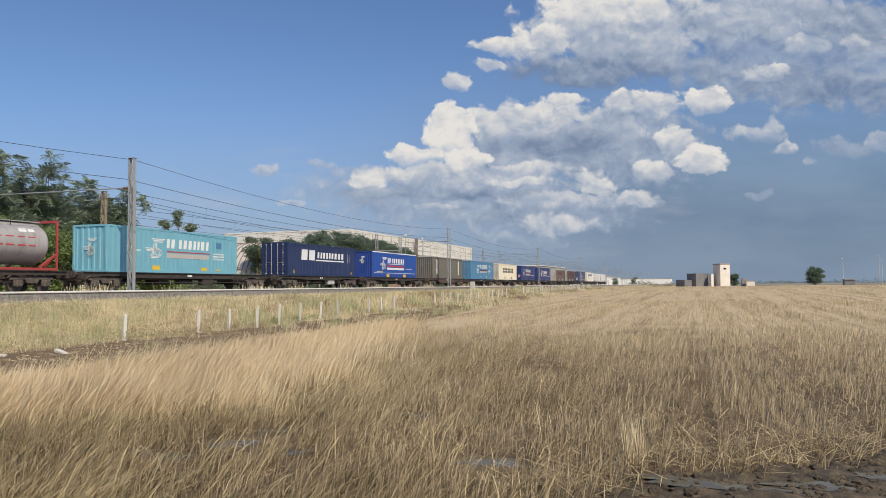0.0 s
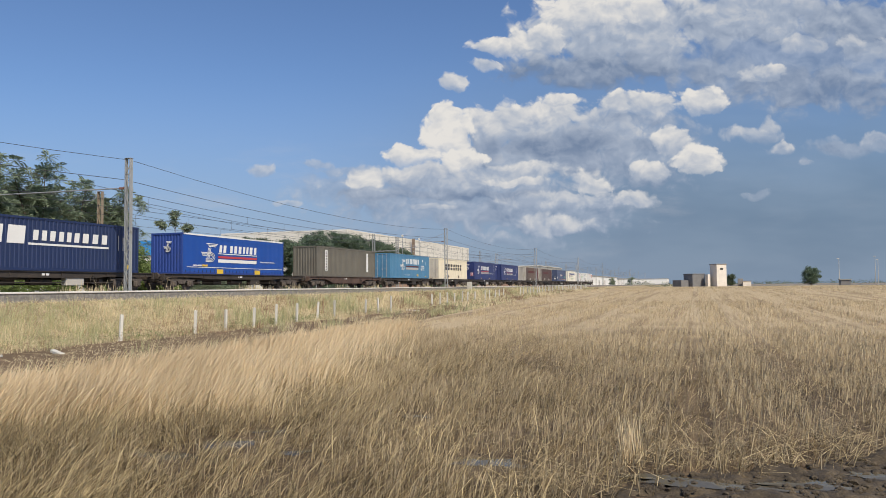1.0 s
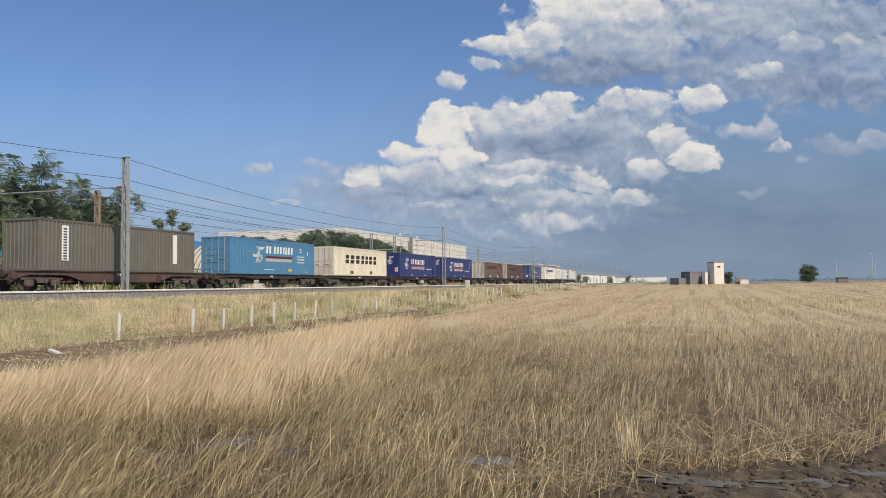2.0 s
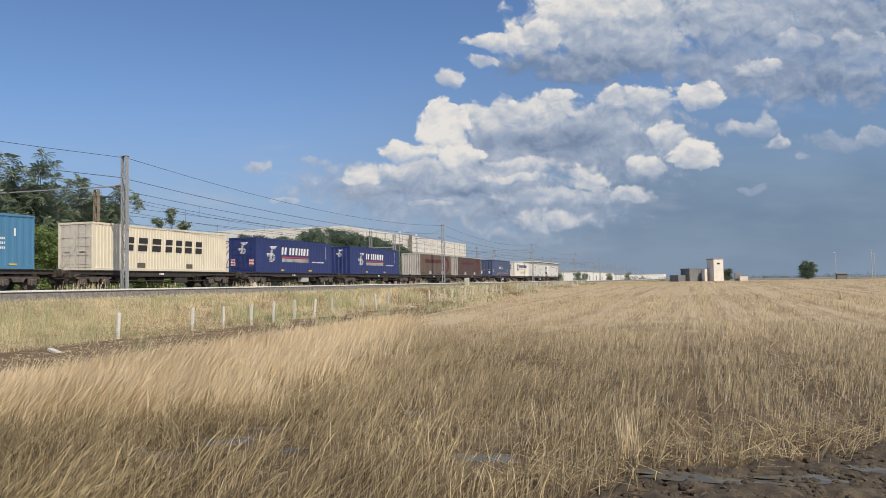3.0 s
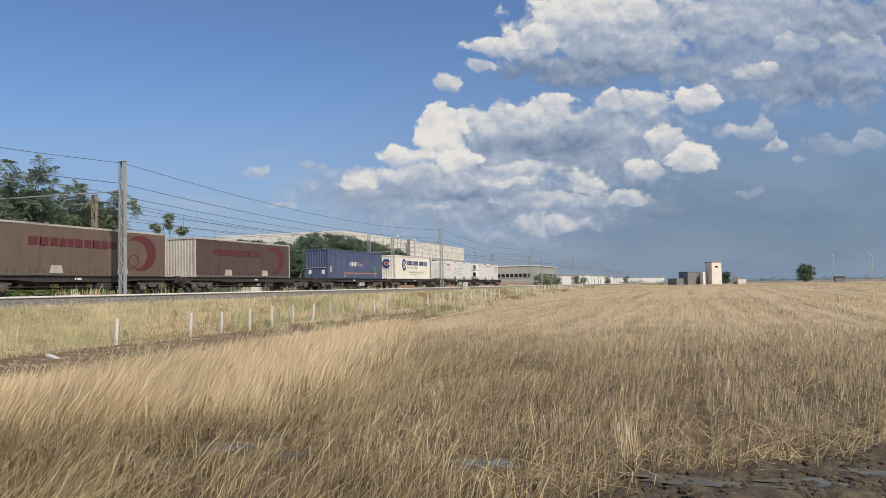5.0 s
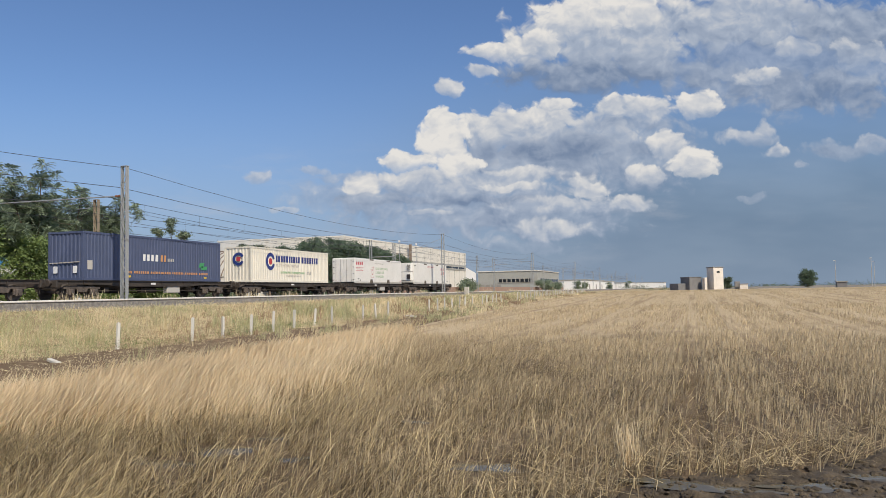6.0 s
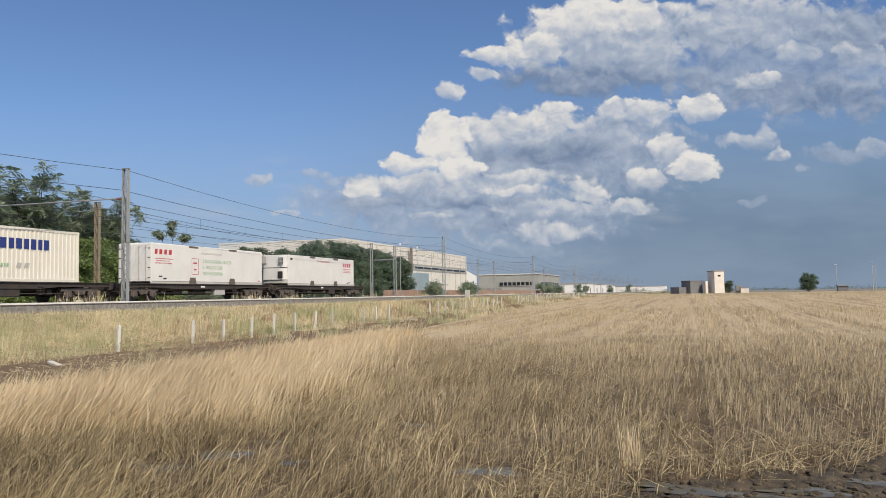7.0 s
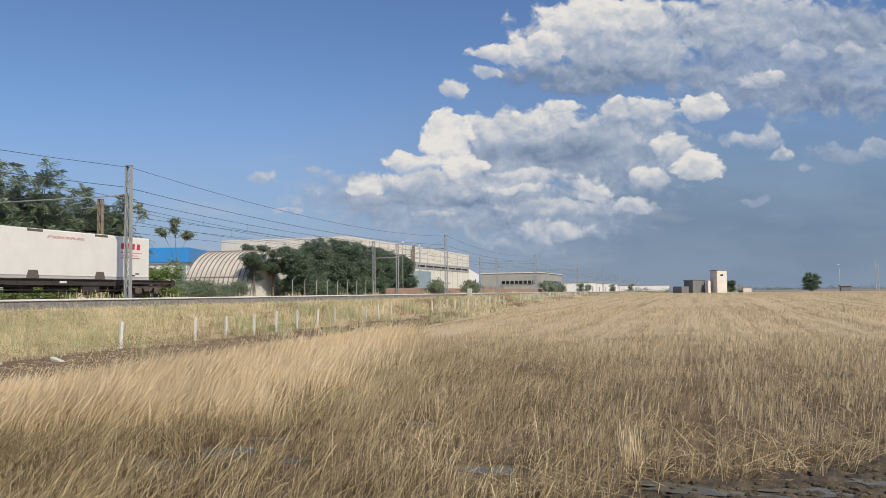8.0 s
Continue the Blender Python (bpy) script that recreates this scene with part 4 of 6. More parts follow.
    for r in c.children:
        if r.name.startswith("label_print"):
            r.location.x = 0.004
    c = corrugated_box("container", 114.6, "pale blue steel container with white emblem and door rods", SKY_BLUE, pitch=0.45, depth=0.014, doors=True, gear=DIRTY_FRAME)
    side_emblem(c, 3.2, 5.0, 0.95, 2.16)
    marks(c, [("word_mark", WHITE_MARK, word_bars(5.23, 9.79, 1.70, 2.32, 10, 3, split=(2,), gap=0.40), 0.12),
              ("red_stripe", MAROON_MARK, [(5.21, 9.62, 1.34, 1.50)], 0), ("grey_stripe", GREY_MARK, [(5.21, 9.5, 1.04, 1.28)], 0),
              ("small_print", WHITE_MARK, word_bars(10.46, 11.8, 1.49, 1.61, 11, 5) + word_bars(10.46, 11.8, 1.26, 1.38, 11, 6) + word_bars(10.46, 11.8, 1.01, 1.13, 12, 7)
               + word_bars(4.9, 6.6, 0.34, 0.42, 14, 7) + [(10.85, 11.34, 1.95, 2.0), (10.95, 11.25, 2.1, 2.3), (12.3, 12.42, 1.7, 2.1)], 0),
              ("fork_mark", YELLOW_MARK, [(8.9, 9.47, 0.25, 0.49), (12.0, 12.5, 0.2, 0.28)], 0)])
    c = corrugated_box("container", 132.4, "cream corrugated container with dark word mark and dimmer, streaked doors", CREAM, doors=True, end_paint=CREAM_DOOR, gear=DIRTY_FRAME)
    marks(c, [("word_mark", DARK_MARK, word_bars(2.68, 10.97, 1.25, 1.62, 7, 12, gap=0.36) + word_bars(2.75, 11.0, 1.72, 2.08, 7, 12, gap=0.36), 0.1),
              ("soiled_pocket", PAD, [(3.85, 4.6, 0.20, 0.5), (8.8, 9.5, 0.20, 0.5)], 0)])
    c = corrugated_box("container", 150.2, "royal blue container with white emblem and red chevron plates", ROYAL, pitch=0.55, depth=0.014, doors=True, gear=ROYAL)
    royal_marks(c, 1.66, 4.05)
    c["label"] = "royal blue container with white emblem and red chevron plates"
    end_emblem(c, -0.4, 0.5, 1.5, 2.4)
    for x in (-1.05, 0.62):
        bm = B()
        for k in range(4):
            box(bm, (x, -0.035, 0.62 + 0.12 * k), (x + 0.42, -0.030, 0.68 + 0.12 * k))
        part("chevron_plate", bm, RED_MARK, c)
        part("chevron_ground", box(B(), (x, -0.029, 0.58), (x + 0.42, -0.022, 1.08), 0.002), WHITE_MARK, c)
    c = corrugated_box("container", 168.2, "royal blue container with white emblem and corrugated end", ROYAL, pitch=0.55, depth=0.014, end_pitch=0.42)
    royal_marks(c, 1.9, 3.98)
    end_emblem(c, -0.3, 0.4, 1.75, 2.45)
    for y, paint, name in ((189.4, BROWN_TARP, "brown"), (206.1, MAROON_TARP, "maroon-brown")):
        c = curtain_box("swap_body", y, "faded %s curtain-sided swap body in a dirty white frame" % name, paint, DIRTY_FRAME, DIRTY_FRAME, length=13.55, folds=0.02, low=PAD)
        # thin dark strips paint the frame's shadow lines onto the curtain
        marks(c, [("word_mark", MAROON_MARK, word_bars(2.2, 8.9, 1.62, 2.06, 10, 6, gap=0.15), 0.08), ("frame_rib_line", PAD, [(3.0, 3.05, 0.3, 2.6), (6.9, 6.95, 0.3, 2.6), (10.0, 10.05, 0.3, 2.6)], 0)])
        disc(c, 11.0, 1.45, 0.0, 1.10, MAROON_MARK, squash=1.35)
        c["face"] += 0.004
        disc(c, 10.4, 1.35, 0.0, 0.88, paint, squash=1.35)
        c["face"] += 0.004
        disc(c, 10.35, 0.95, 0.33, 0.40, MAROON_MARK, squash=1.3)
        for a in (3.65, 8.9):
            part("lifting_pad", trapezoid(HALF + 0.03, a, a + 0.95, 0.12, 0.56), DIRTY_FRAME, c)
    c = corrugated_box("container", 227.2, "slate blue corrugated container with white and orange markings", SLATE)
    marks(c, [("word_mark", WHITE_MARK, word_bars(5.12, 6.75, 1.26, 1.68, 4, 5), 0.05), ("number_mark", ORANGE_MARK, word_bars(6.85, 7.5, 1.26, 1.68, 2, 7), 0.05),
              ("small_print", GREY_MARK, word_bars(7.55, 8.3, 1.28, 1.48, 4, 9) + [(0.35, 0.75, 0.62, 1.15)], 0),
              ("slogan_print", ORANGE_MARK, word_bars(3.55, 12.11, 0.45, 0.60, 44, 11, split=(3, 11, 22, 30, 38)), 0),
              ("leaf_mark", GREEN_MARK, [(10.96, 11.5, 0.98, 1.30), (11.2, 11.87, 0.80, 1.06)], 0.5), ("fork_mark", YELLOW_MARK, [(3.6, 4.0, 0.2, 0.32), (11.6, 11.9, 0.2, 0.3)], 0)])
    part("door_bar", beam(B(), (-1.1, -0.02, 1.0), (1.0, -0.02, 1.06), 0.05), DIRTY_FRAME, c)
    for x in (-0.85, 0.55):
        part("notice", box(B(), (x, -0.012, 0.42), (x + 0.3, -0.004, 0.82), 0.002), WHITE_MARK, c)
    c = corrugated_box("container", 245.05, "off-white corrugated container with blue round emblem", OFF_WHITE, end_pitch=0.30)
    disc(c, 2.95, 1.72, 0.42, 0.72, BLUE_MARK, "emblem", opening=0.7)
    disc(c, 2.95, 1.72, 0.0, 0.28, RED_MARK, "emblem_centre")
    marks(c, [("word_mark", BLUE_MARK, word_bars(3.81, 11.58, 1.70, 2.24, 18, 3, gap=0.28, split=(10,)), 0)])
    words_on(c, "MULTI MODAL PARTNER", 3.85, 1.30, 0.36, GREY_MARK)
    marks(c, [("small_print", PALE_GREEN_MARK, word_bars(4.6, 8.93, 0.76, 0.94, 24, 5, split=(11,)), 0), ("web_print", GREY_MARK, word_bars(5.5, 8.2, 0.52, 0.62, 20, 6), 0),
              ("badge", GREY_MARK, [(9.3, 9.6, 0.72, 0.98), (9.8, 10.1, 0.72, 0.98)], 0.3)])
    ring = B()
    for k in range(26):
        a0, a1 = 0.45 + (math.tau - 0.9) * k / 26, 0.45 + (math.tau - 0.9) * (k + 1) / 26
        vs = [ring.verts.new((0.1 + r * math.cos(a), -0.022, 1.85 + r * math.sin(a))) for a, r in ((a0, 0.30), (a1, 0.30), (a1, 0.52), (a0, 0.52))]
        ring.faces.new(vs)
    part("end_emblem", ring, BLUE_MARK, c)
    part("end_emblem_centre", box(B(), (-0.08, -0.024, 1.68), (0.28, -0.018, 2.02), 0.003), RED_MARK, c)
    c = smooth_box("refrigerated_swap_body", 264.8, "white refrigerated swap body with red and green writing", REEFER_WHITE, GREY_MARK, doors=True)
    marks(c, [("word_mark", RED_MARK, word_bars(0.38, 2.31, 1.92, 2.24, 4, 3), 0.12), ("small_print", RED_MARK, word_bars(0.4, 2.3, 1.60, 1.66, 18, 2) + word_bars(0.5, 2.0, 1.46, 1.52, 14, 2) + word_bars(0.4, 2.2, 1.30, 1.37, 18, 4), 0),
              ("panel_outline", RED_MARK, [(4.31, 5.09, 0.65, 0.68), (4.31, 5.09, 1.75, 1.78), (4.31, 4.34, 0.65, 1.78), (5.06, 5.09, 0.65, 1.78), (4.5, 4.9, 1.4, 1.5), (4.55, 4.85, 0.95, 1.05)], 0),
              ("dark_label", DARK_MARK, [(0.8, 1.15, 0.42, 0.52), (1.25, 1.6, 0.28, 0.38)], 0)])
    words_on(c, "ATTENZIONE GRUPPO FRIGO", 5.35, 2.10, 0.19, GREY_MARK)
    for k, line in enumerate(("CASSA MOBILE FRIGO:", "IL FRESCO CHE", "NON INQUINA")):
        words_on(c, line, 5.56, 1.50 - 0.43 * k, 0.36, PALE_GREEN_MARK)
    part("red_tail_light", box(B(), (HALF, 12.9, 0.25), (HALF + 0.01, 13.2, 0.33), 0.002), RED_MARK, c)
    c = smooth_box("refrigerated_swap_body", 282.65, "white refrigerated swap body with cooling unit on its end", REEFER_WHITE, GREY_MARK)
    marks(c, [("word_mark", RED_MARK, word_bars(11.0, 12.9, 1.86, 2.22, 4, 3), 0.12), ("small_print", RED_MARK, word_bars(11.0, 12.9, 1.62, 1.68, 18, 2) + word_bars(11.2, 12.6, 1.46, 1.52, 14, 2) + word_bars(11.0, 12.8, 1.30, 1.37, 18, 4), 0),
              ("dark_label", DARK_MARK, [(11.9, 12.25, 0.22, 0.32), (12.3, 12.65, 0.34, 0.42), (0.35, 0.75, 2.2, 2.35)], 0)])
    words_on(c, "ATTENZIONE GRUPPO FRIGO", 5.34, 2.18, 0.20, RED_MARK)
    cooling_unit(c)


def royal_marks(c, y0, y1):
    side_emblem(c, y0, y0 + 1.6, 0.93, 2.17)
    marks(c, [("word_mark", WHITE_MARK, word_bars(y1, y1 + 5.0, 1.55, 2.16, 10, 3, split=(2,), gap=0.40), 0.14),
              ("red_stripe", RED_MARK, [(y1 + 0.1, y1 + 4.9, 1.28, 1.38)], 0), ("grey_stripe", GREY_MARK, [(y1 + 0.1 + 0.2 * k, y1 + 0.24 + 0.2 * k, 0.93, 1.18) for k in range(24)] + [(y1 + 0.1, y1 + 4.9, 1.18, 1.22)], 0),
              ("web_print", WHITE_MARK, word_bars(9.6, 12.0, 0.94, 1.04, 22, 8), 0), ("edge_line", WHITE_MARK, [(0.17, 13.14, 0.06, 0.10), (12.4, 12.45, 1.3, 2.45)], 0),
              ("fork_mark", YELLOW_MARK, [(4.0, 4.5, 0.02, 0.28), (8.93, 9.5, 0.0, 0.29), (6.2, 6.7, 0.1, 0.15)], 0)])


def end_emblem(c, x0, x1, z0, z1):
    """The striped emblem on the end towards -y."""
    bm = emblem(x0, x1, z0, z1, 0.04, lambda u, v, out: (u, -0.020 - out, v))
    part("end_emblem", bm, WHITE_MARK, c)


def cooling_unit(c):
    """The rounded refrigeration unit on the end of the last body."""
    def shell(z0, z1, out):
        bm, n = B(), 14
        rings = []
        for z in (z0, z1):
            row = []
            for k in range(n + 1):
                a = -math.pi / 2 + math.pi * k / n
                row.append(bm.verts.new((1.15 * math.copysign(abs(math.sin(a)) ** 0.55, math.sin(a)), 0.06 - out * abs(math.cos(a)) ** 0.55, z)))
            rings.append(row)
        for i in range(n):
            bm.faces.new((rings[0][i], rings[0][i + 1], rings[1][i + 1], rings[1][i]))
        bm.faces.new(rings[0][::-1]), bm.faces.new(rings[1])
        return bm
    part("upper_housing", shell(1.55, 2.58, 0.46), REEFER_WHITE, c)
    part("lower_housing", shell(0.50, 1.48, 0.50), REEFER_WHITE, c)
    part("housing_joint", shell(1.47, 1.56, 0.43), DARK_MARK, c)
    part("housing_skirt", shell(0.20, 0.50, 0.40), GREY_MARK, c)
    for name, x, z0, z1, w in (("grille", 0.52, 1.75, 2.38, 0.42), ("vent_opening", 0.50, 0.62, 1.20, 0.42)):
        bm = box(B(), (x, -0.46 if z0 > 1.5 else -0.50, z0), (x + w, -0.36, z1), 0.01)
        part(name, bm, DARK_MARK, c)
        if name == "grille":
            bm = B()
            for k in range(9):
                box(bm, (x, -0.475, z0 + k * 0.07), (x + w, -0.46, z0 + k * 0.07 + 0.025))
            part("grille_bars", bm, REEFER_WHITE, c)
    part("grille", box(B(), (-1.0, -0.45, 1.9), (-0.6, -0.36, 2.5), 0.01), GREY_MARK, c)


def build_tank():
    """A tank container: a long clad vessel in a red frame."""
    y, length, h = 20.9, 12.95, 2.72
    c = on_train(thing("tank_container", (NEAR_TRACK, y, DECK_Z), "grey clad tank container in a red steel frame", "tank container", "containers on the train"), y, DECK_Z)
    r, n = 1.12, 28
    prof = [(0.25, 0.05), (0.28, 0.5), (0.36, 0.85), (0.50, 1.03), (0.70, r), (4.0, r), (4.02, r + 0.012), (4.14, r + 0.012), (4.16, r), (8.4, r), (8.42, r + 0.012), (8.54, r + 0.012), (8.56, r),
            (length - 0.70, r), (length - 0.50, 1.03), (length - 0.36, 0.85), (length - 0.28, 0.5), (length - 0.25, 0.05)]
    bm = lathe(B(), prof, "y", (0, 0, 1.42), n)
    vessel = part("vessel", bm, TANK_SHELL, c)
    vessel.data.polygons.foreach_set("use_smooth", [True] * len(vessel.data.polygons))
    for yy in (0.0, length - 0.14):
        bm = B()
        for x in (-1, 1):
            box(bm, (x * 1.18 - 0.05, yy + 0.02, 0), (x * 1.18 + 0.05, yy + 0.12, h), 0.01)
        box(bm, (-1.12, yy, h - 0.14), (1.12, yy + 0.14, h), 0.01)
        box(bm, (-1.12, yy, 0.0), (1.12, yy + 0.14, 0.14), 0.01)
        for x in (-1, 1):
            beam(bm, (x * 1.15, yy + 0.07, 0.9), (x * 0.3, yy + 0.07, 0.1), 0.08)
            beam(bm, (x * 1.15, yy + 0.07, 0.9), (x * 1.15, yy + (1.3 if yy == 0 else -1.1), 0.15), 0.10)
        part("end_frame", bm, FRAME_RED, c, "red-painted steel end frame")
    for x in (-1, 1):
        part("bottom_rail", box(B(), (x * 1.18 - 0.06, 0.14, 0.0), (x * 1.18 + 0.06, length - 0.14, 0.13), 0.01), FRAME_RED, c)
    part("walkway", box(B(), (-0.35, 0.3, 2.58), (0.35, length - 0.3, 2.63), 0.005), STEEL, c)
    bm = B()
    for k in range(7):
        rod(bm, (0.9, 0.6 + k * 1.9, 2.3), (0.9, 0.6 + k * 1.9, 2.72), 0.015, 6)
    rod(bm, (0.9, 0.6, 2.72), (0.9, 12.0, 2.72), 0.018, 6)
    part("guard_rail", bm, RUBBER, c)
    bm = B()
    for rects in word_bars(8.3, 11.7, 1.26, 1.76, 5, 4, gap=0.3):
        y0, y1, z0, z1 = rects
        vs = [bm.verts.new((math.sqrt(r * r - (z - 1.42) ** 2) + 0.008, yy, z)) for yy, z in ((y0, z0), (y1, z0), (y1, z1), (y0, z1))]
        bm.faces.new(vs)
    part("word_mark", bm, RED_MARK, c)
    bm = B()
    for y0, y1, z0, z1 in ((10.6, 11.1, 2.0, 2.2), (11.2, 11.6, 2.0, 2.18)):
        bm.faces.new([bm.verts.new((math.sqrt(r * r - (z - 1.42) ** 2) + 0.008, yy, z)) for yy, z in ((y0, z0), (y1, z0), (y1, z1), (y0, z1))])
    part("notice", bm, WHITE_MARK, c)


build_containers()
build_tank()


BOGIE_DUST = surface("dusty_bogie", (0.135, 0.108, 0.088), 0.85, other=(0.060, 0.049, 0.042), coarse=3.0, amount=0.8, grime=(0.19, 0.15, 0.115), bump=0.3)


def bogie_meshes():
    """Meshes shared by all bogies: side frame, wheelset, bolster."""
    bm = B()
    for x in (0.0,):
        ring = [(-1.40, -0.50), (-1.40, -0.38), (-0.50, -0.33), (0.50, -0.33), (1.40, -0.38), (1.40, -0.50), (0.46, -0.48), (0.32, -0.68), (-0.32, -0.68), (-0.46, -0.48)]
        a = [bm.verts.new((x - 0.06, y, z)) for y, z in ring]
        b = [bm.verts.new((x + 0.06, y, z)) for y, z in ring]
        bm.faces.new(a), bm.faces.new(b[::-1])
        for i in range(len(ring)):
            j = (i + 1) % len(ring)
            bm.faces.new((a[i], a[j], b[j], b[i]))
        for y in (-0.9, 0.9):
            box(bm, (x - 0.14, y - 0.19, -0.88), (x + 0.20, y + 0.19, -0.50), 0.04)
            rod(bm, (x + 0.20, y, -0.70), (x + 0.25, y, -0.70), 0.13, 12)
            for s in (-0.22, 0.22):
                rod(bm, (x + 0.05, y + s, -0.80), (x + 0.05, y + s, -0.50), 0.07, 8)
    frame_mesh = bpy.data.meshes.new("side_frame")
    bm.to_mesh(frame_mesh), bm.free()
    frame_mesh.materials.append(BOGIE_DUST)
    bm = B()
    rod(bm, (-1.0, 0, 0), (1.0, 0, 0), 0.085, 10)
    for s in (-1, 1):
        lathe(bm, [(s * 0.68, 0.49), (s * 0.71, 0.49), (s * 0.715, 0.46), (s * 0.81, 0.455), (s * 0.812, 0.40), (s * 0.77, 0.36), (s * 0.77, 0.16), (s * 0.82, 0.14), (s * 0.84, 0.10)], "x", (0, 0, 0), 22)
    wheel_mesh = bpy.data.meshes.new("wheelset")
    bmesh.ops.recalc_face_normals(bm, faces=bm.faces)
    bm.to_mesh(wheel_mesh), bm.free()
    wheel_mesh.materials.append(TYRE_STEEL)
    bm = box(B(), (-1.0, -0.22, -0.60), (1.0, 0.22, -0.20), 0.04)
    for x in (-1, 1):
        for y in (-0.42, 0.42):
            rod(bm, (x * 0.85, y, -0.75), (x * 0.85, y, -0.45), 0.05, 6)
    for y in (-1.45, 1.45):
        box(bm, (-0.85, y - 0.05, -0.62), (0.85, y + 0.05, -0.50), 0.01)
    bolster_mesh = bpy.data.meshes.new("bolster")
    bm.to_mesh(bolster_mesh), bm.free()
    bolster_mesh.materials.append(UNDERFRAME)
    return frame_mesh, wheel_mesh, bolster_mesh


SIDE_FRAME, WHEELSET, BOLSTER = bogie_meshes()


def wagon(y0, y1, label, body, style, bogies):
    """A flat container wagon: sills, cross bearers, bogies, buffers, brake gear."""
    length = y1 - y0
    c = on_train(thing("flat_wagon", (NEAR_TRACK, y0, DECK_Z), label, "railway wagon", "wagons of the train"), y0, DECK_Z)
    a, b = bogies[0] - y0, bogies[1] - y0
    for x in (-1.14, 1.14):
        bm = B()
        belly = 0.62 if style == "fish" else 0.36
        ring = [(0.35, -0.02), (length - 0.35, -0.02), (length - 0.35, -0.24), (b - 1.6, -0.26), (b - 3.0, -belly), (a + 3.0, -belly), (a + 1.6, -0.26), (0.35, -0.24)]
        for side in (0,):
            f = [bm.verts.new((x + 0.012, y, z)) for y, z in ring]
            g = [bm.verts.new((x - 0.012, y, z)) for y, z in ring]
            bm.faces.new(f), bm.faces.new(g[::-1])
            for i in range(len(ring)):
                j = (i + 1) % len(ring)
                bm.faces.new((f[i], f[j], g[j], g[i]))
        box(bm, (x - 0.09, 0.35, -0.045), (x + 0.09, length - 0.35, -0.008), 0.004)
        if style == "fish":
            box(bm, (x - 0.09, a + 3.0, -belly - 0.03), (x + 0.09, b - 3.0, -belly), 0.004)
        y = 1.2
        while y < length - 1.0:
            if style == "fish" or int(y * 7) % 3:
                box(bm, (x - 0.05, y, -0.24), (x + 0.05, y + 0.04, -0.03))
            y += 1.15
        part("side_sill", bm, body, c)
    bm = B()
    y = 0.8
    while y < length - 0.6:
        box(bm, (-1.12, y, -0.22), (1.12, y + 0.12, -0.05))
        y += 1.6
    box(bm, (-0.3, 0.4, -0.46), (0.3, length - 0.4, -0.06))
    for y in (a + 1.9, b - 2.3):
        box(bm, (-0.95, y, -0.70), (0.95, y + 0.35, -0.40), 0.03)
    rod(bm, (0.95, a, -0.62), (0.95, b, -0.62), 0.03, 6), rod(bm, (-0.6, a, -0.70), (-0.6, b, -0.70), 0.04, 6)
    part("underframe", bm, body, c)
    for y, s in ((0.35, -1), (length - 0.35, 1)):
        part("headstock", box(B(), (-1.22, y - 0.08, -0.42), (1.22, y + 0.08, -0.02), 0.015), body, c)
        for x in (-0.875, 0.875):
            bm = rod(B(), (x, y, -0.17), (x, y + s * 0.36, -0.17), 0.10, 12)
            lathe(bm, [(s * 0.36, 0.23), (s * 0.40, 0.23), (s * 0.43, 0.19)], "y", (x, y, -0.17), 16)
            part("buffer", bm, UNDERFRAME, c)
        part("coupling", beam(B(), (0, y, -0.2), (0, y + s * 0.4, -0.3), 0.10), UNDERFRAME, c)
        bm = B()
        for x in (-1.05, 1.05):
            rod(bm, (x, y, -0.1), (x, y + s * 0.05, -0.75), 0.018, 6)
            rod(bm, (x * 0.86, y, -0.1), (x * 0.86, y + s * 0.05, -0.75), 0.018, 6)
            for z in (-0.72, -0.45):
                rod(bm, (x, y + s * 0.05, z), (x * 0.86, y + s * 0.05, z), 0.018, 6)
        part("step", bm, UNDERFRAME, c)
    for centre in (a, b):
        bogie = part("bogie", BOLSTER, UNDERFRAME, c)
        bogie.location = (0, centre, 0)
        for s in (-0.98, 0.98):
            part("side_frame", SIDE_FRAME, BOGIE_DUST, bogie).location = (s, 0, 0)
        for s in (-0.9, 0.9):
            w = part("wheelset", WHEELSET, TYRE_STEEL, bogie)
            w.location = (0, s, -0.695)
    mid = (a + b) / 2
    bm = box(B(), (-0.9, mid - 2.4, -0.75), (0.2, mid - 1.4, -0.36), 0.05)
    rod(bm, (0.5, mid - 0.9, -0.55), (0.5, mid + 0.6, -0.55), 0.20, 12)
    part("brake_cylinder", bm, UNDERFRAME, c)
    part("equipment_box", box(B(), (0.70, mid + 1.2, -0.78), (1.10, mid + 2.5, -0.34), 0.03), GREY_MARK if style == "boxy" else body, c)
    bm = B()
    n = 16
    pts = [(1.20, b - 3.0 + 0.24 * math.cos(k * math.tau / n), -0.45 + 0.24 * math.sin(k * math.tau / n)) for k in range(n)]
    for k in range(n):
        rod(bm, pts[k], pts[(k + 1) % n], 0.018, 5)
    rod(bm, pts[0], pts[8], 0.014, 5), rod(bm, pts[4], pts[12], 0.014, 5)
    part("brake_wheel", bm, UNDERFRAME, c)
    part("plate", box(B(), (1.153, mid - 0.6, -0.24), (1.160, mid - 0.1, -0.12), 0.001), WHITE_MARK, c)
    return c


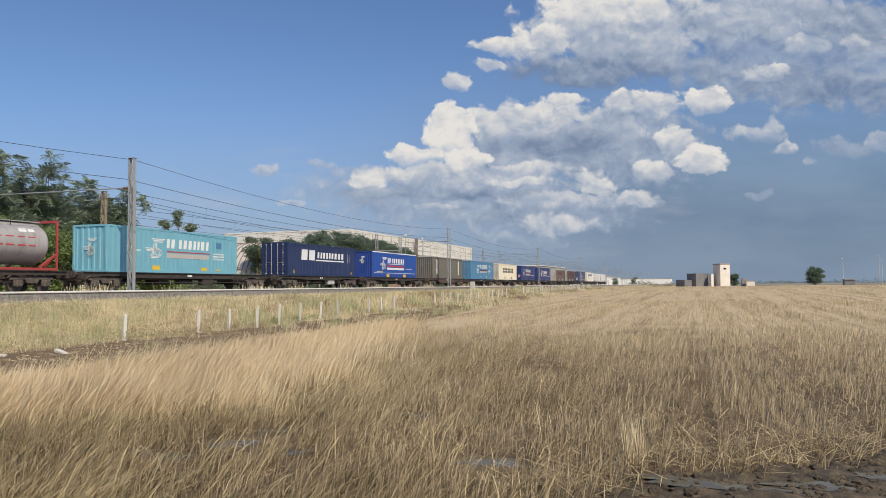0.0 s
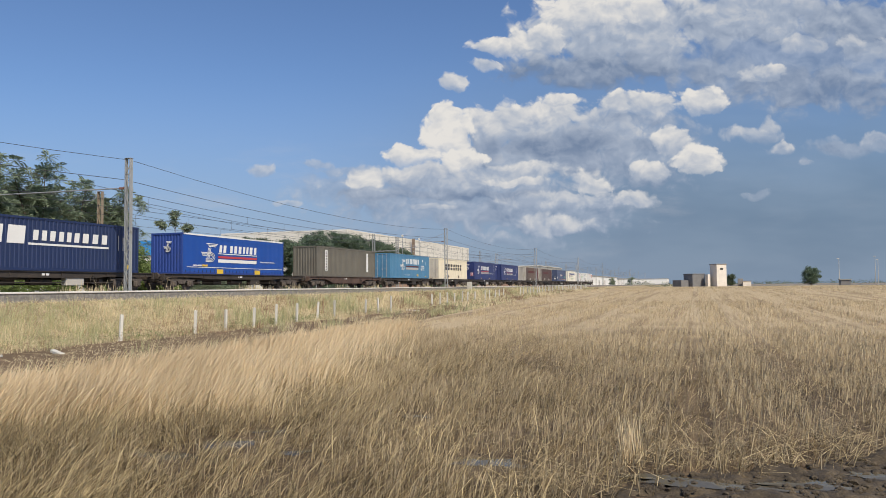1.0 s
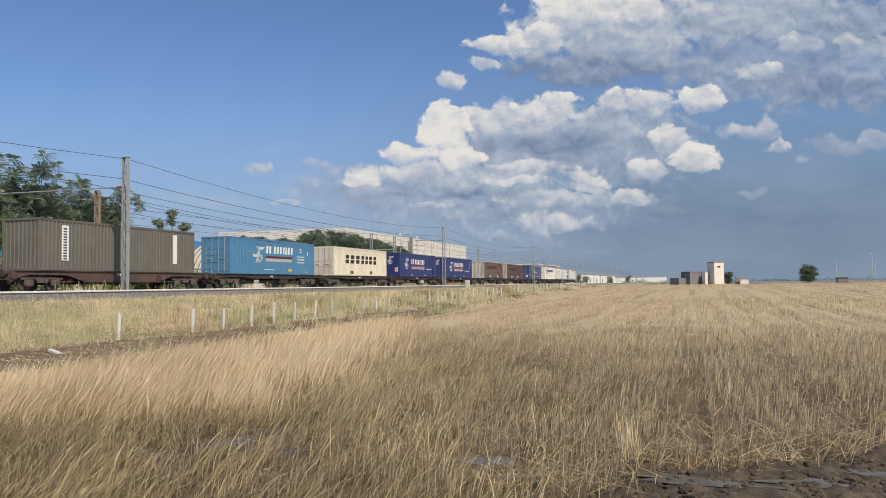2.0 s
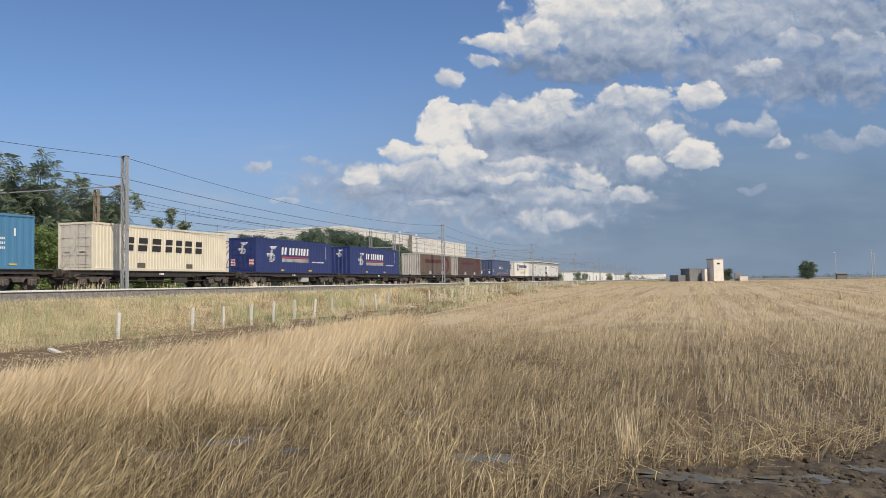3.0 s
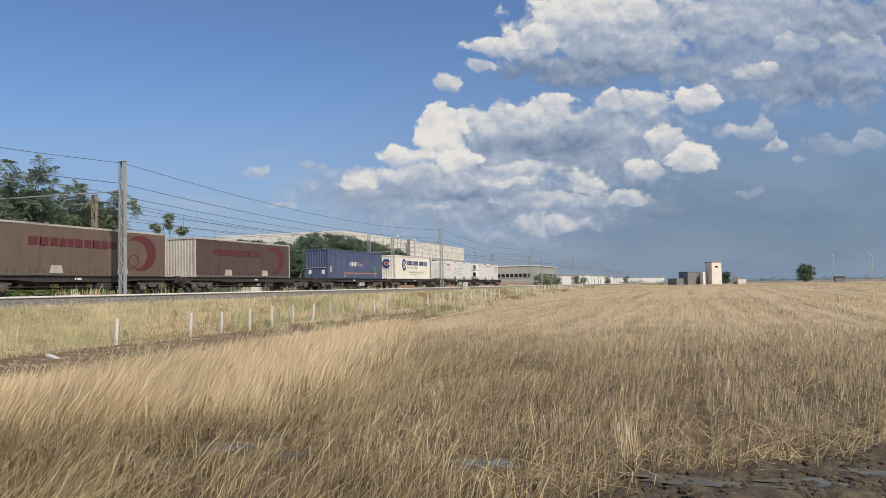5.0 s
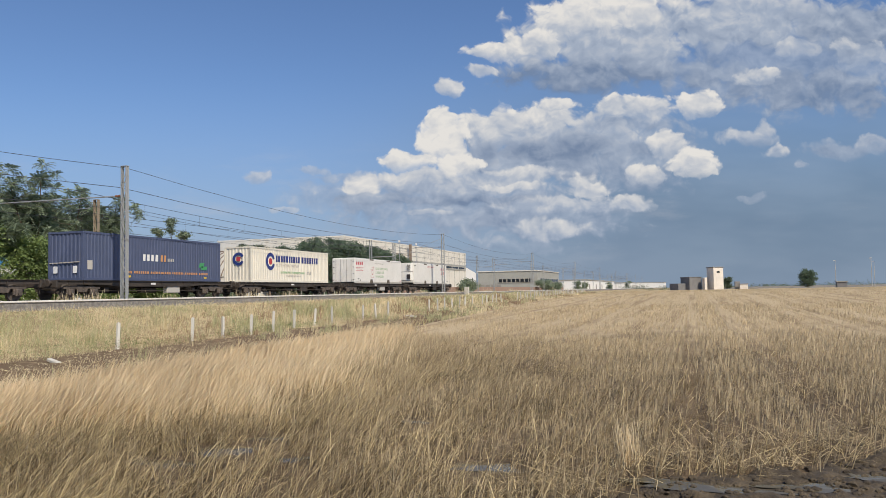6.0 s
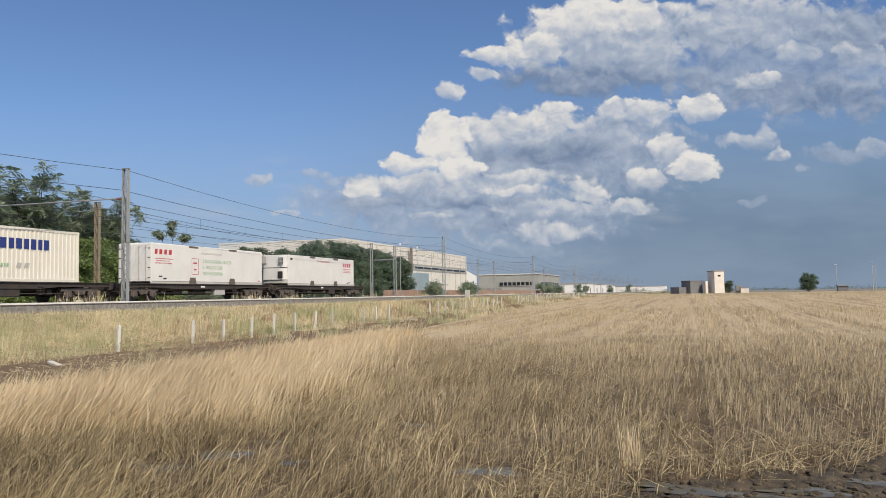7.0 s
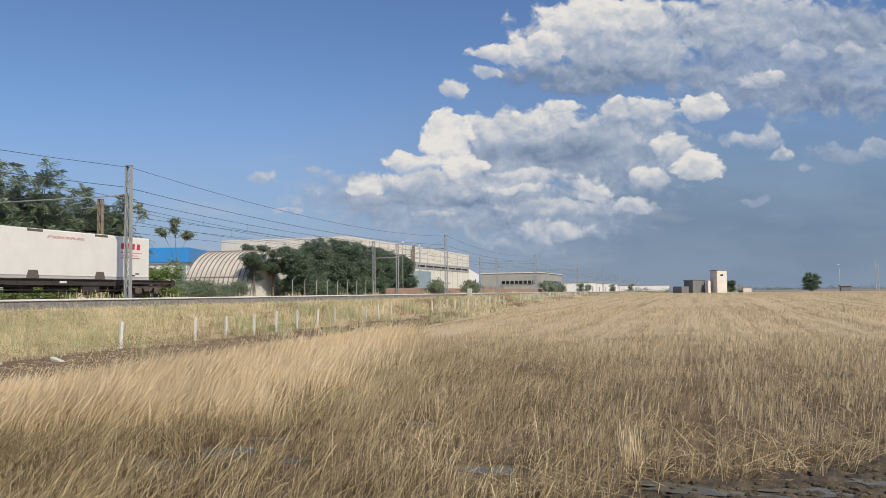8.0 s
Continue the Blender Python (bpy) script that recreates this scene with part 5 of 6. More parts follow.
def build_wagons():
    dark, rusty = UNDERFRAME, RUSTY_FRAME
    text, brown = "black grimy flat container wagon on two bogies", "rust-brown flat container wagon with deep side sills"
    rows = ((16.0, 34.9, text, dark, "plain"), (35.3, 56.6, text, dark, "plain"), (57.0, 74.2, text, dark, "boxy"), (74.6, 94.3, text, dark, "plain"),
            (94.7, 112.1, brown, rusty, "fish"), (112.5, 130.0, text, dark, "plain"), (130.4, 147.9, text, dark, "plain"), (148.3, 165.7, text, dark, "boxy"),
            (166.1, 186.6, text, dark, "plain"), (187.0, 204.4, text, dark, "plain"), (204.8, 224.6, text, dark, "plain"), (225.0, 242.7, text, dark, "boxy"),
            (243.1, 261.6, text, dark, "plain"), (262.0, 280.0, text, dark, "boxy"), (280.4, 299.0, text, dark, "plain"))
    for y0, y1, label, body, style in rows:
        wagon(y0, y1, label, body, style, (y0 + 2.4, y1 - 2.6))


build_wagons()
# ---- buildings behind the railway ----
PANEL = surface("pale_precast_panel", (0.72, 0.685, 0.61), 0.85, amount=0.35, coarse=0.4, grime=(0.56, 0.52, 0.45), grime_scale=(0.3, 0.3, 0.12), bump=0.1)
PANEL_GREY = surface("grey_precast_panel", (0.36, 0.36, 0.33), 0.85, amount=0.4, coarse=0.4, grime=(0.27, 0.26, 0.23), grime_scale=(0.3, 0.3, 0.12), bump=0.1)
BLUEGREY = surface("blue_grey_sheet", (0.28, 0.36, 0.40), 0.6, amount=0.3, coarse=0.6, bump=0.05)
BRIGHT_BLUE = surface("bright_blue_fascia", (0.03, 0.24, 0.60), 0.45, amount=0.25, coarse=0.5, bump=0.03)
PALE_WALL = surface("pale_plaster", (0.66, 0.66, 0.63), 0.8, amount=0.3, coarse=0.5, bump=0.1)
WHITE_WALL = surface("white_plaster", (0.80, 0.79, 0.76), 0.8, amount=0.25, coarse=0.5, bump=0.1)
WARM_WALL = surface("warm_plaster", (0.76, 0.69, 0.60), 0.85, amount=0.4, coarse=0.6, grime=(0.45, 0.38, 0.29), bump=0.2)
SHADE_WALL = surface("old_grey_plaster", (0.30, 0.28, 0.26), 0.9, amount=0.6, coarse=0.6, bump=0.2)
HANGAR_SHEET = surface("weathered_hangar_sheet", (0.56, 0.53, 0.475), 0.7, other=(0.44, 0.40, 0.34), amount=0.7, coarse=0.7, grime=(0.26, 0.17, 0.11), grime_at=(0.64, 0.85), bump=0.1)
RUST = surface("rusty_rib", (0.23, 0.175, 0.135), 0.85, amount=0.6, coarse=1.5, bump=0.2)
# the ruin's grey stone with its shade put into the colour; shelter too
DARK_WALL = surface("shaded_stone_wall", (0.20, 0.195, 0.195), 0.9, amount=0.6, coarse=0.6, bump=0.3)
BRICKY = surface("reddish_wall", (0.36, 0.24, 0.18), 0.9, amount=0.6, coarse=0.8, bump=0.3)
GROUND_W = RAIL_Z - 0.55


def block(root, name, lo, hi, material, bevel=0.03, label=""):
    return part(name, box(B(), lo, hi, bevel), material, root, label)


def glazed(root, axis, at, a0, a1, z0, z1, count, out):
    """A band of windows let into a wall: frame and panes, proud of the wall by out."""
    w = (a1 - a0) / count
    for k in range(count):
        lo, hi = a0 + k * w + 0.08, a0 + (k + 1) * w - 0.08
        def span(u0, u1, v0, v1, d0, d1):
            return ((at + min(d0, d1), u0, v0), (at + max(d0, d1), u1, v1)) if axis == "x" else ((u0, at + min(d0, d1), v0), (u1, at + max(d0, d1), v1))
        bm = B()
        for u0, u1, v0, v1 in ((lo, hi, z0, z0 + 0.12), (lo, hi, z1 - 0.12, z1), (lo, lo + 0.12, z0 + 0.12, z1 - 0.12), (hi - 0.12, hi, z0 + 0.12, z1 - 0.12)):
            box(bm, *span(u0, u1, v0, v1, 0, out))
        win = part("window", bm, GREY_MARK, root)
        part("pane", box(B(), *span(lo + 0.12, hi - 0.12, z0 + 0.12, z1 - 0.12, 0, out * 0.4)), GLASS, win)


def build_white_works():
    """The long pale factory hall with a band of sheds along it."""
    root = thing("factory_hall", (0, 0, GROUND_W), "long pale precast factory hall with grey window band", "building")
    x, y0, y1, h = -70.0, 151.0, 244.0, 12.6
    block(root, "wall", (-101, y0, 0), (x, y1, h), PANEL, 0.05)
    block(root, "parapet", (-101.04, y0 - 0.04, h), (x + 0.04, y1 + 0.04, h + 0.35), PANEL)
    block(root, "grey_band", (x + 0.002, y0 + 42, 7.2), (x + 0.12, y1 - 0.5, 8.9), PANEL_GREY)
    glazed(root, "x", x + 0.12, y0 + 43, y1 - 2, 7.6, 8.4, 7, 0.06)
    for k in range(17):
        y = y0 + 0.3 + k * 5.7
        part("panel_joint", box(B(), (x, y, 0), (x + 0.05, y + 0.12, h)), PANEL_GREY, root)
    block(root, "lean_to", (x, y0 + 36, 0), (x + 3.0, y0 + 46, 6.4), BLUEGREY)
    block(root, "canopy", (x, y0 + 50, 3.4), (x + 2.2, y0 + 66, 3.65), PANEL_GREY)
    for k in range(4):
        block(root, "gate", (x + 0.002, y0 + 51 + 4 * k, 0), (x + 0.08, y0 + 54 + 4 * k, 3.2), BLUEGREY)
    block(root, "flue", (x + 0.6, y0 + 38, 6.4), (x + 1.2, y0 + 38.6, 13.0), RUST)
    annex = thing("annexe", (0, 0, GROUND_W), "low white annexe with sloping roof", "building")
    bm = B()
    ring = [(y1 + 0.5, 0), (y1 + 14, 0), (y1 + 14, 6.8), (y1 + 0.5, 8.6)]
    f, g = [bm.verts.new((x - 0.5, y, z)) for y, z in ring], [bm.verts.new((x - 20, y, z)) for y, z in ring]
    bm.faces.new(f), bm.faces.new(g[::-1])
    for i in range(4):
        bm.faces.new((f[i], f[(i + 1) % 4], g[(i + 1) % 4], g[i]))
    part("wall", bm, WHITE_WALL, annex)
    block(annex, "door", (x - 0.5, y1 + 4, 0), (x - 0.42, y1 + 6, 2.4), SHADE_WALL)
    block(annex, "window", (x - 0.5, y1 + 9, 4.0), (x - 0.44, y1 + 10, 5.2), GLASS)
    fence = thing("boundary_wall", (0, 0, GROUND_W), "low reddish boundary wall beside the railway", "wall")
    block(fence, "wall", (-52.3, 128, 0), (-52, 330, 1.7), BRICKY)


def build_grey_works():
    root = thing("warehouse", (0, 0, GROUND_W), "flat-roofed grey-green warehouse with window bands", "building")
    x, y0, y1, h = -66.0, 346.0, 404.0, 9.2
    block(root, "wall", (-93.5, y0, 0), (x, y1, h), PANEL_GREY, 0.05)
    block(root, "parapet", (-93.8, y0 - 0.3, h), (x + 0.3, y1 + 0.3, h + 0.4), PANEL)
    glazed(root, "y", y0 - 0.3, -84.0, -68.0, 4.2, 6.0, 8, 0.1)
    glazed(root, "x", x, y0 + 6, y1 - 3, 4.2, 6.0, 8, 0.1)
    for k in range(4):
        block(root, "gate", (-92.6 + 2.6 * k, y0 - 0.12, 0), (-90.6 + 2.6 * k, y0, 3.4), SHADE_WALL)


def build_hangar():
    """The half-round hangar of ribbed sheets, its end towards the railway."""
    r, length, n, bays = 7.25, 10.9, 26, 14
    root = thing("hangar", (-58.0, 101.0, GROUND_W), "half-round hangar of weathered pale corrugated sheets", "hangar")
    step = length / bays

    def arc(rad, x):
        return [(x, -rad * math.cos(math.pi * k / n), rad * math.sin(math.pi * k / n)) for k in range(n + 1)]
    for k in range(bays):
        verts = arc(r, -k * step) + arc(r, -(k + 1) * step)
        faces = [(i, i + 1, n + 2 + i, n + 1 + i) for i in range(n)]
        part("roof_bay", mesh_of("roof_bay", verts, faces, HANGAR_SHEET, True), HANGAR_SHEET, root)
    for k in range(bays + 1):
        bm = B()
        pts = arc(r + 0.05, -k * step)
        for a, b in zip(pts, pts[1:]):
            beam(bm, a, b, 0.10, 0.085)
        part("rib", bm, RUST, root)
    for x in (-0.02, -length + 0.02):
        bm = B()
        bm.faces.new([bm.verts.new(p) for p in arc(r - 0.01, x)])
        part("end_wall", bm, PALE_WALL, root)
    part("purlin", beam(B(), (0, -r * 0.905, r * 0.46), (-length, -r * 0.905, r * 0.46), 0.10), DIRTY_FRAME, root)


def build_blue_shed():
    root = thing("workshop", pose(-88.0, 121.0, GROUND_W, 0, 0, 18), "pale workshop with bright blue fascia", "building")
    block(root, "wall", (-60, 0, 0), (0, 25, 6.8), PALE_WALL)
    block(root, "fascia", (-60.4, -0.4, 6.8), (0.4, 25.4, 9.5), BRIGHT_BLUE)
    block(root, "gutter", (-60.3, -0.3, 6.55), (0.3, 0, 6.8), SHADE_WALL)
    glazed(root, "y", -0.1, -40, -4, 3.0, 4.8, 9, 0.12)
    block(root, "shutter", (-1.8, -0.1, 0), (-0.2, 0, 6.2), BLUEGREY)


def build_distance():
    """Far sheds, houses and the tower across the field."""
    rows = ((-60.0, 470, 640, 18, 6.0, "long low white warehouse on the horizon", WHITE_WALL), (-48.0, 660, 730, 20, 5.2, "low white shed on the horizon", WHITE_WALL),
            (-62.0, 760, 830, 25, 5.5, "low pale shed on the horizon", PANEL), (-30.0, 900, 960, 30, 6.5, "low white shed on the horizon", WHITE_WALL))
    for x, y0, y1, deep, h, label, paint in rows:
        root = thing("warehouse", (0, 0, GROUND_W), label, "building")
        block(root, "wall", (x - deep, y0, 0), (x, y1, h), paint, 0.05)
        block(root, "roof", (x - deep - 0.4, y0 - 0.4, h), (x + 0.4, y1 + 0.4, h + 0.5), PANEL_GREY)
        for k in range(5):
            y = y0 + (y1 - y0) * (k + 0.3) / 5
            block(root, "gate", (x, y, 0), (x + 0.12, y + 4, 3.6), SHADE_WALL)
    z = float(land(5, 300)) - 0.2
    tower = thing("water_tower", pose(7.3, 300, z, 0, 0, 26), "plain square tower with pale sunlit wall", "tower")
    block(tower, "wall", (0, 0, 0), (3.8, 5.2, 8.1), WARM_WALL, 0.05)
    block(tower, "roof", (-0.15, -0.15, 8.1), (3.95, 5.35, 8.4), SHADE_WALL)
    block(tower, "window", (1.3, -0.06, 6.2), (2.4, 0.02, 6.8), GLASS)
    block(tower, "buttress", (-2.3, 2.4, 0), (-1.3, 4.4, 4.6), WARM_WALL)
    house = thing("ruin", pose(1.2, 303, z, 0, 0, 40), "old grey flat-roofed farm building beside the tower", "building")
    block(house, "wall", (-3.0, 0, 0), (2.6, 5, 4.7), DARK_WALL)
    block(house, "parapet", (-3.1, -0.1, 4.7), (2.7, 5.1, 4.95), DARK_WALL)
    block(house, "shed", (-6.5, 2, 0), (-3.0, 7, 2.6), DARK_WALL)
    hut = thing("hut", (0, 0, z), "small pale plastered hut in the field", "hut")
    block(hut, "wall", (16.4, 306, 0), (19.2, 311, 2.0), WARM_WALL)
    block(hut, "annexe", (15.0, 312, 0), (16.8, 315, 3.0), SHADE_WALL)
    block(hut, "roof", (16.2, 305.8, 2.0), (19.4, 311.2, 2.15), SHADE_WALL)
    shelter = thing("shelter", (0, 0, z), "small grey open shelter in the field", "shelter")
    block(shelter, "wall", (48.2, 303, 0), (51.4, 306, 2.1), DARK_WALL)
    block(shelter, "roof", (47.9, 302.6, 2.1), (51.7, 306.4, 2.35), PANEL_GREY)
    for x, y, h in ((60, 380, 11.5), (82, 420, 13.5), (84, 424, 12), (98, 440, 12)):
        mast = thing("lamp_mast", (x, y, z), "thin pale lamp mast far across the field", "lamp mast", "lamp masts")
        part("pole", rod(B(), (0, 0, 0), (0, 0, h), 0.16, 8, 0.09), CONCRETE, mast)
        part("lamp_head", box(B(), (-0.8, -0.2, h), (0.2, 0.2, h + 0.25), 0.05), GREY_MARK, mast)
    # a wall added in place of the low line of scrub
    wall = thing("scrub_line_wall", (0, 0, z), "low grey wall standing in for a distant line of scrub", "wall")
    block(wall, "wall", (12, 425, 0), (330, 426, 0.9), SHADE_WALL)
    for x, y in ((-48, 126), (-48.5, 136)):
        lamp = thing("yard_lamp", (x, y, GROUND_W), "slim yard lamp post with white head", "lamp post", "yard lamps")
        part("pole", rod(B(), (0, 0, 0), (0, 0, 9.3), 0.07, 8, 0.045), STEEL, lamp)
        part("lamp_head", box(B(), (-0.15, -0.15, 9.3), (0.15, 0.15, 9.65), 0.03), WHITE_MARK, lamp)


build_white_works()
build_grey_works()
build_hangar()
build_blue_shed()
build_distance()

# ---- trees and bushes ----
def leaf_mesh(name, centres, spread, per, size, material, seed, droop=0.3, slim=0.45):
    """Many small folded leaves about clump centres, as one mesh."""
    rng = np.random.default_rng(seed)
    c = np.repeat(np.asarray(centres), per, 0)
    n = len(c)
    p = c + rng.normal(0, 1, (n, 3)) * np.array(spread)
    a = rng.normal(0, 1, (n, 3))
    a[:, 2] = a[:, 2] * 0.6 - droop
    a /= np.linalg.norm(a, axis=1)[:, None]
    b = np.cross(a, rng.normal(0, 1, (n, 3)))
    b /= np.linalg.norm(b, axis=1)[:, None] + 1e-9
    s = size * rng.uniform(0.6, 1.3, n)[:, None]
    v = np.stack([p - a * s * 0.5, p + b * s * slim * 0.5, p + a * s * 0.5, p - b * s * slim * 0.5], 1).reshape(-1, 3)
    return quad_mesh(name, v, material)


def tree(name, at, label, lobes, trunk, leaf, material, clumps=220, per=90, spread=0.35, seed=1, category="tree", shell=0.5):
    """A tree: tapered trunk, limbs to the lobes of its crown, clumps of leaves within them. lobes: (x, y, z, rx, ry, rz)."""
    rng = np.random.default_rng(seed)
    root = thing(name, at, label, category)
    bm = B()
    height, radius = trunk
    top = Vector((rng.uniform(-0.2, 0.2), rng.uniform(-0.2, 0.2), height))
    if radius:
        rod(bm, (0, 0, -0.3), top * 0.5, radius, 10, radius * 0.75)
        rod(bm, top * 0.5, top, radius * 0.75, 10, radius * 0.5)
        for x, y, z, rx, ry, rz in lobes:
            mid = (top * 0.6 + Vector((x, y, z)) * 0.4) + Vector((0, 0, -0.3))
            rod(bm, top * 0.75, mid, radius * 0.42, 7, radius * 0.3)
            rod(bm, mid, (x, y, z), radius * 0.3, 6, radius * 0.1)
            for k in range(7):
                q = rng.normal(0, 1, 3)
                q /= np.linalg.norm(q)
                end = Vector((x + q[0] * rx * 0.85, y + q[1] * ry * 0.85, z + q[2] * rz * 0.85))
                rod(bm, mid.lerp(Vector((x, y, z)), 0.6), end, radius * 0.12, 5, 0.012)
        part("trunk", bm, BARK, root)
    vols = np.array([l[3] * l[4] * l[5] for l in lobes]) ** 0.67
    centres = []
    for lobe, share in zip(lobes, vols / vols.sum()):
        k = max(3, int(clumps * share))
        q = rng.normal(0, 1, (k, 3))
        q /= np.linalg.norm(q, axis=1)[:, None]
        rad = shell + (1 - shell) * rng.uniform(0, 1, k) ** 0.5
        centres.append(np.array(lobe[:3]) + q * rad[:, None] * np.array(lobe[3:]) * rng.uniform(0.75, 1.1, (k, 1)))
    part("crown", leaf_mesh("crown", np.concatenate(centres), (spread, spread, spread * 0.6), per, leaf, material, seed), material, root)
    return root


def feathery_tree(at, top, wide, seed):
    """A tall open tree: forking limbs, and at the end of every twig a rosette of long drooping feathered leaves."""
    rng = np.random.default_rng(seed)
    root = thing("ash_tree", at, "large spreading tree with feathery green leaves behind the tracks", "tree")
    bm, tips = B(), []
    fork = Vector((rng.uniform(-0.3, 0.3), rng.uniform(-0.3, 0.3), 3.0))
    rod(bm, (0, 0, -0.3), fork, 0.17, 9, 0.13)
    for i in range(9):
        a = i * 2.4 + rng.uniform(-0.3, 0.3)
        reach = wide * (0.35 + 0.65 * ((i * 0.37) % 1.0))
        height = top - 0.6 - (top - 6.0) * ((i * 0.618) % 1.0) * (0.4 + 0.6 * reach / wide)
        end = Vector((reach * math.cos(a), reach * math.sin(a), height))
        elbow = fork.lerp(end, 0.5) + Vector((0, 0, -0.5)) + Vector(rng.normal(0, 0.25, 3))
        rod(bm, fork, elbow, 0.085, 7, 0.055)
        rod(bm, elbow, end, 0.055, 6, 0.025)
        tips.append(tuple(end))
        for j in range(15):
            u = rng.uniform(-0.35, 1.0)
            start = elbow.lerp(end, u) if u > 0 else elbow.lerp(fork, -u)
            twig = start + Vector((rng.normal(0, 0.85), rng.normal(0, 0.85), rng.uniform(-0.1, 0.95)))
            twig.z = min(twig.z, top)
            rod(bm, start, twig, 0.022, 5, 0.010)
            tips.append(tuple(twig))
    part("trunk", bm, BARK, root)
    # rosettes of leaves: each a rib with leaflets in pairs
    per, pairs = 15, 7
    c = np.repeat(np.array(tips), per, 0)
    n = len(c)
    a, rise = rng.uniform(0, math.tau, n), rng.uniform(-0.8, 1.1, n)
    out = np.stack([np.cos(a) * np.cos(rise), np.sin(a) * np.cos(rise), np.sin(rise)], 1)
    side = np.stack([-np.sin(a), np.cos(a), rng.normal(0, 0.25, n)], 1)
    length = rng.uniform(0.5, 0.95, n)
    verts = []
    for j in range(pairs):
        u = (j + 1.0) / pairs
        rib = c + out * (length * u)[:, None] + np.array([0, 0, -0.34]) * (length * u * u)[:, None]
        for s in (-1, 1):
            along = side * s * 0.9 + out * 0.45 + np.array([0, 0, -0.28])
            along /= np.linalg.norm(along, axis=1)[:, None]
            size = 0.29 * (1.1 - 0.5 * abs(u - 0.45)) * rng.uniform(0.8, 1.2, n)[:, None]
            across = out * 0.042
            verts.append(np.stack([rib, rib + along * size * 0.45 + across, rib + along * size, rib + along * size * 0.45 - across], 1))
    v = np.concatenate(verts).reshape(-1, 3)
    me = quad_mesh("crown", v, LEAF)
    part("crown", me, LEAF, root)


def quad_mesh(name, v, material):
    n = len(v) // 4
    me = bpy.data.meshes.new(name)
    me.vertices.add(4 * n), me.loops.add(4 * n), me.polygons.add(n)
    me.vertices.foreach_set("co", v.ravel())
    me.loops.foreach_set("vertex_index", np.arange(4 * n))
    me.polygons.foreach_set("loop_start", np.arange(0, 4 * n, 4))
    me.materials.append(material)
    me.update()
    return me


def build_trees():
    g = GROUND_W
    rng = np.random.default_rng(21)
    # the big spreading trees at the end of the cutting
    for k, (x, y, top, wide) in enumerate(((-51.0, 45.2, 11.6, 3.3), (-51.5, 50.2, 11.3, 3.0), (-52.0, 55.6, 10.7, 2.7), (-55.0, 53.0, 9.5, 3.8), (-51.0, 59.2, 10.2, 1.7))):
        feathery_tree((x, y, g), top, wide, 3 + k)
    # undergrowth below them
    for k in range(8):
        y, tall = 33 + 4.0 * k, (3.2, 4.2, 5.2, 5.6, 4.6, 5.0, 3.8, 3.0)[k]
        lobes = [(rng.uniform(-1.0, 1.0), rng.uniform(-2.2, 2.2), z, 1.1, 1.4, 0.9) for z in np.linspace(0.4, tall, 13)]
        tree("bush", (-47.6 + rng.uniform(-0.6, 0.6), y, g), "dense bright green bush beside the railway", lobes, (1.6, 0.06), 0.24, LEAF_BRIGHT, 230, 60, 0.3, 30 + k, "bush", 0.5)
    # sapling with three tufts
    lobes = [(0.0, -0.3, 9.3, 0.5, 0.5, 0.9), (-0.5, -2.0, 8.3, 0.55, 0.8, 0.5), (0.4, 1.6, 8.0, 0.6, 0.8, 0.4), (0, -0.4, 8.4, 0.35, 0.4, 0.4)]
    tree("sapling", (-59.0, 79.0, g), "tall thin sapling with three leafy tufts", lobes, (5.2, 0.07), 0.34, LEAF, 46, 40, 0.22, 61, "tree", 0.2)
    # round bushes before the hangar
    for k, (x, y, h) in enumerate(((-57.5, 77, 2.9), (-57.0, 81.5, 2.6), (-56.5, 86.0, 2.7), (-57.0, 73.0, 2.4))):
        lobes = [(rng.uniform(-1, 1), rng.uniform(-2.2, 2.2), rng.uniform(0.6, h - 0.7), 1.1, 1.2, 0.8) for _ in range(9)]
        tree("bush", (x, y, g), "round dark green bush before the hangar", lobes, (1.0, 0.06), 0.20, LEAF, 210, 60, 0.3, 70 + k, "bush", 0.3)
    # pines before the hangar's far end
    for k, (x, y, h, w) in enumerate(((-57.0, 98.0, 8.4, 2.2), (-57.5, 94.0, 6.6, 1.6), (-80.0, 128.0, 10.4, 2.0))):
        lobes = [(rng.uniform(-w, w) * 0.7, rng.uniform(-w, w), rng.uniform(h * 0.42, h * 0.93), 0.85, 0.95, 0.55) for _ in range(13)]
        tree("pine_tree", (x, y, g), "ragged dark pine beside the hangar", lobes, (h * 0.75, 0.16), 0.22, LEAF_DARK, 260, 60, 0.26, 80 + k, "tree", 0.3)
    # the dense row of trees before the factory
    for k in range(10):
        y = 99.5 + 4.65 * k
        h = (7.4, 8.5, 9.3, 9.6, 9.5, 9.2, 9.0, 9.0, 8.8, 8.2)[k]
        lobes = [(rng.uniform(-1.5, 1.5), rng.uniform(-2.3, 2.3), z, 1.5, 1.9, 1.2) for z in np.linspace(0.9, h - 1.2, 11)]
        tree("holm_oak", (-54.5 + rng.uniform(-0.8, 0.8), y, g), "dense dark green broadleaf tree in a row beside the railway", lobes, (h * 0.5, 0.2), 0.26, HEDGE_LEAF, 420, 75, 0.30, 100 + k, "tree", 0.72)
    for k, (x, y, s) in enumerate(((-49.5, 148, 2.6), (-50, 175, 2.7), (-50.0, 178, 2.3), (-50, 270, 4.2), (-50, 282, 4.0), (-49, 296, 3.4), (-50, 360, 4), (-50, 380, 3.2), (-45, 450, 4), (-40, 520, 5.0))):
        lobes = [(rng.uniform(-1, 1), rng.uniform(-2.5, 2.5), rng.uniform(0.6, s), 1.2, 1.6, 0.8) for _ in range(7)]
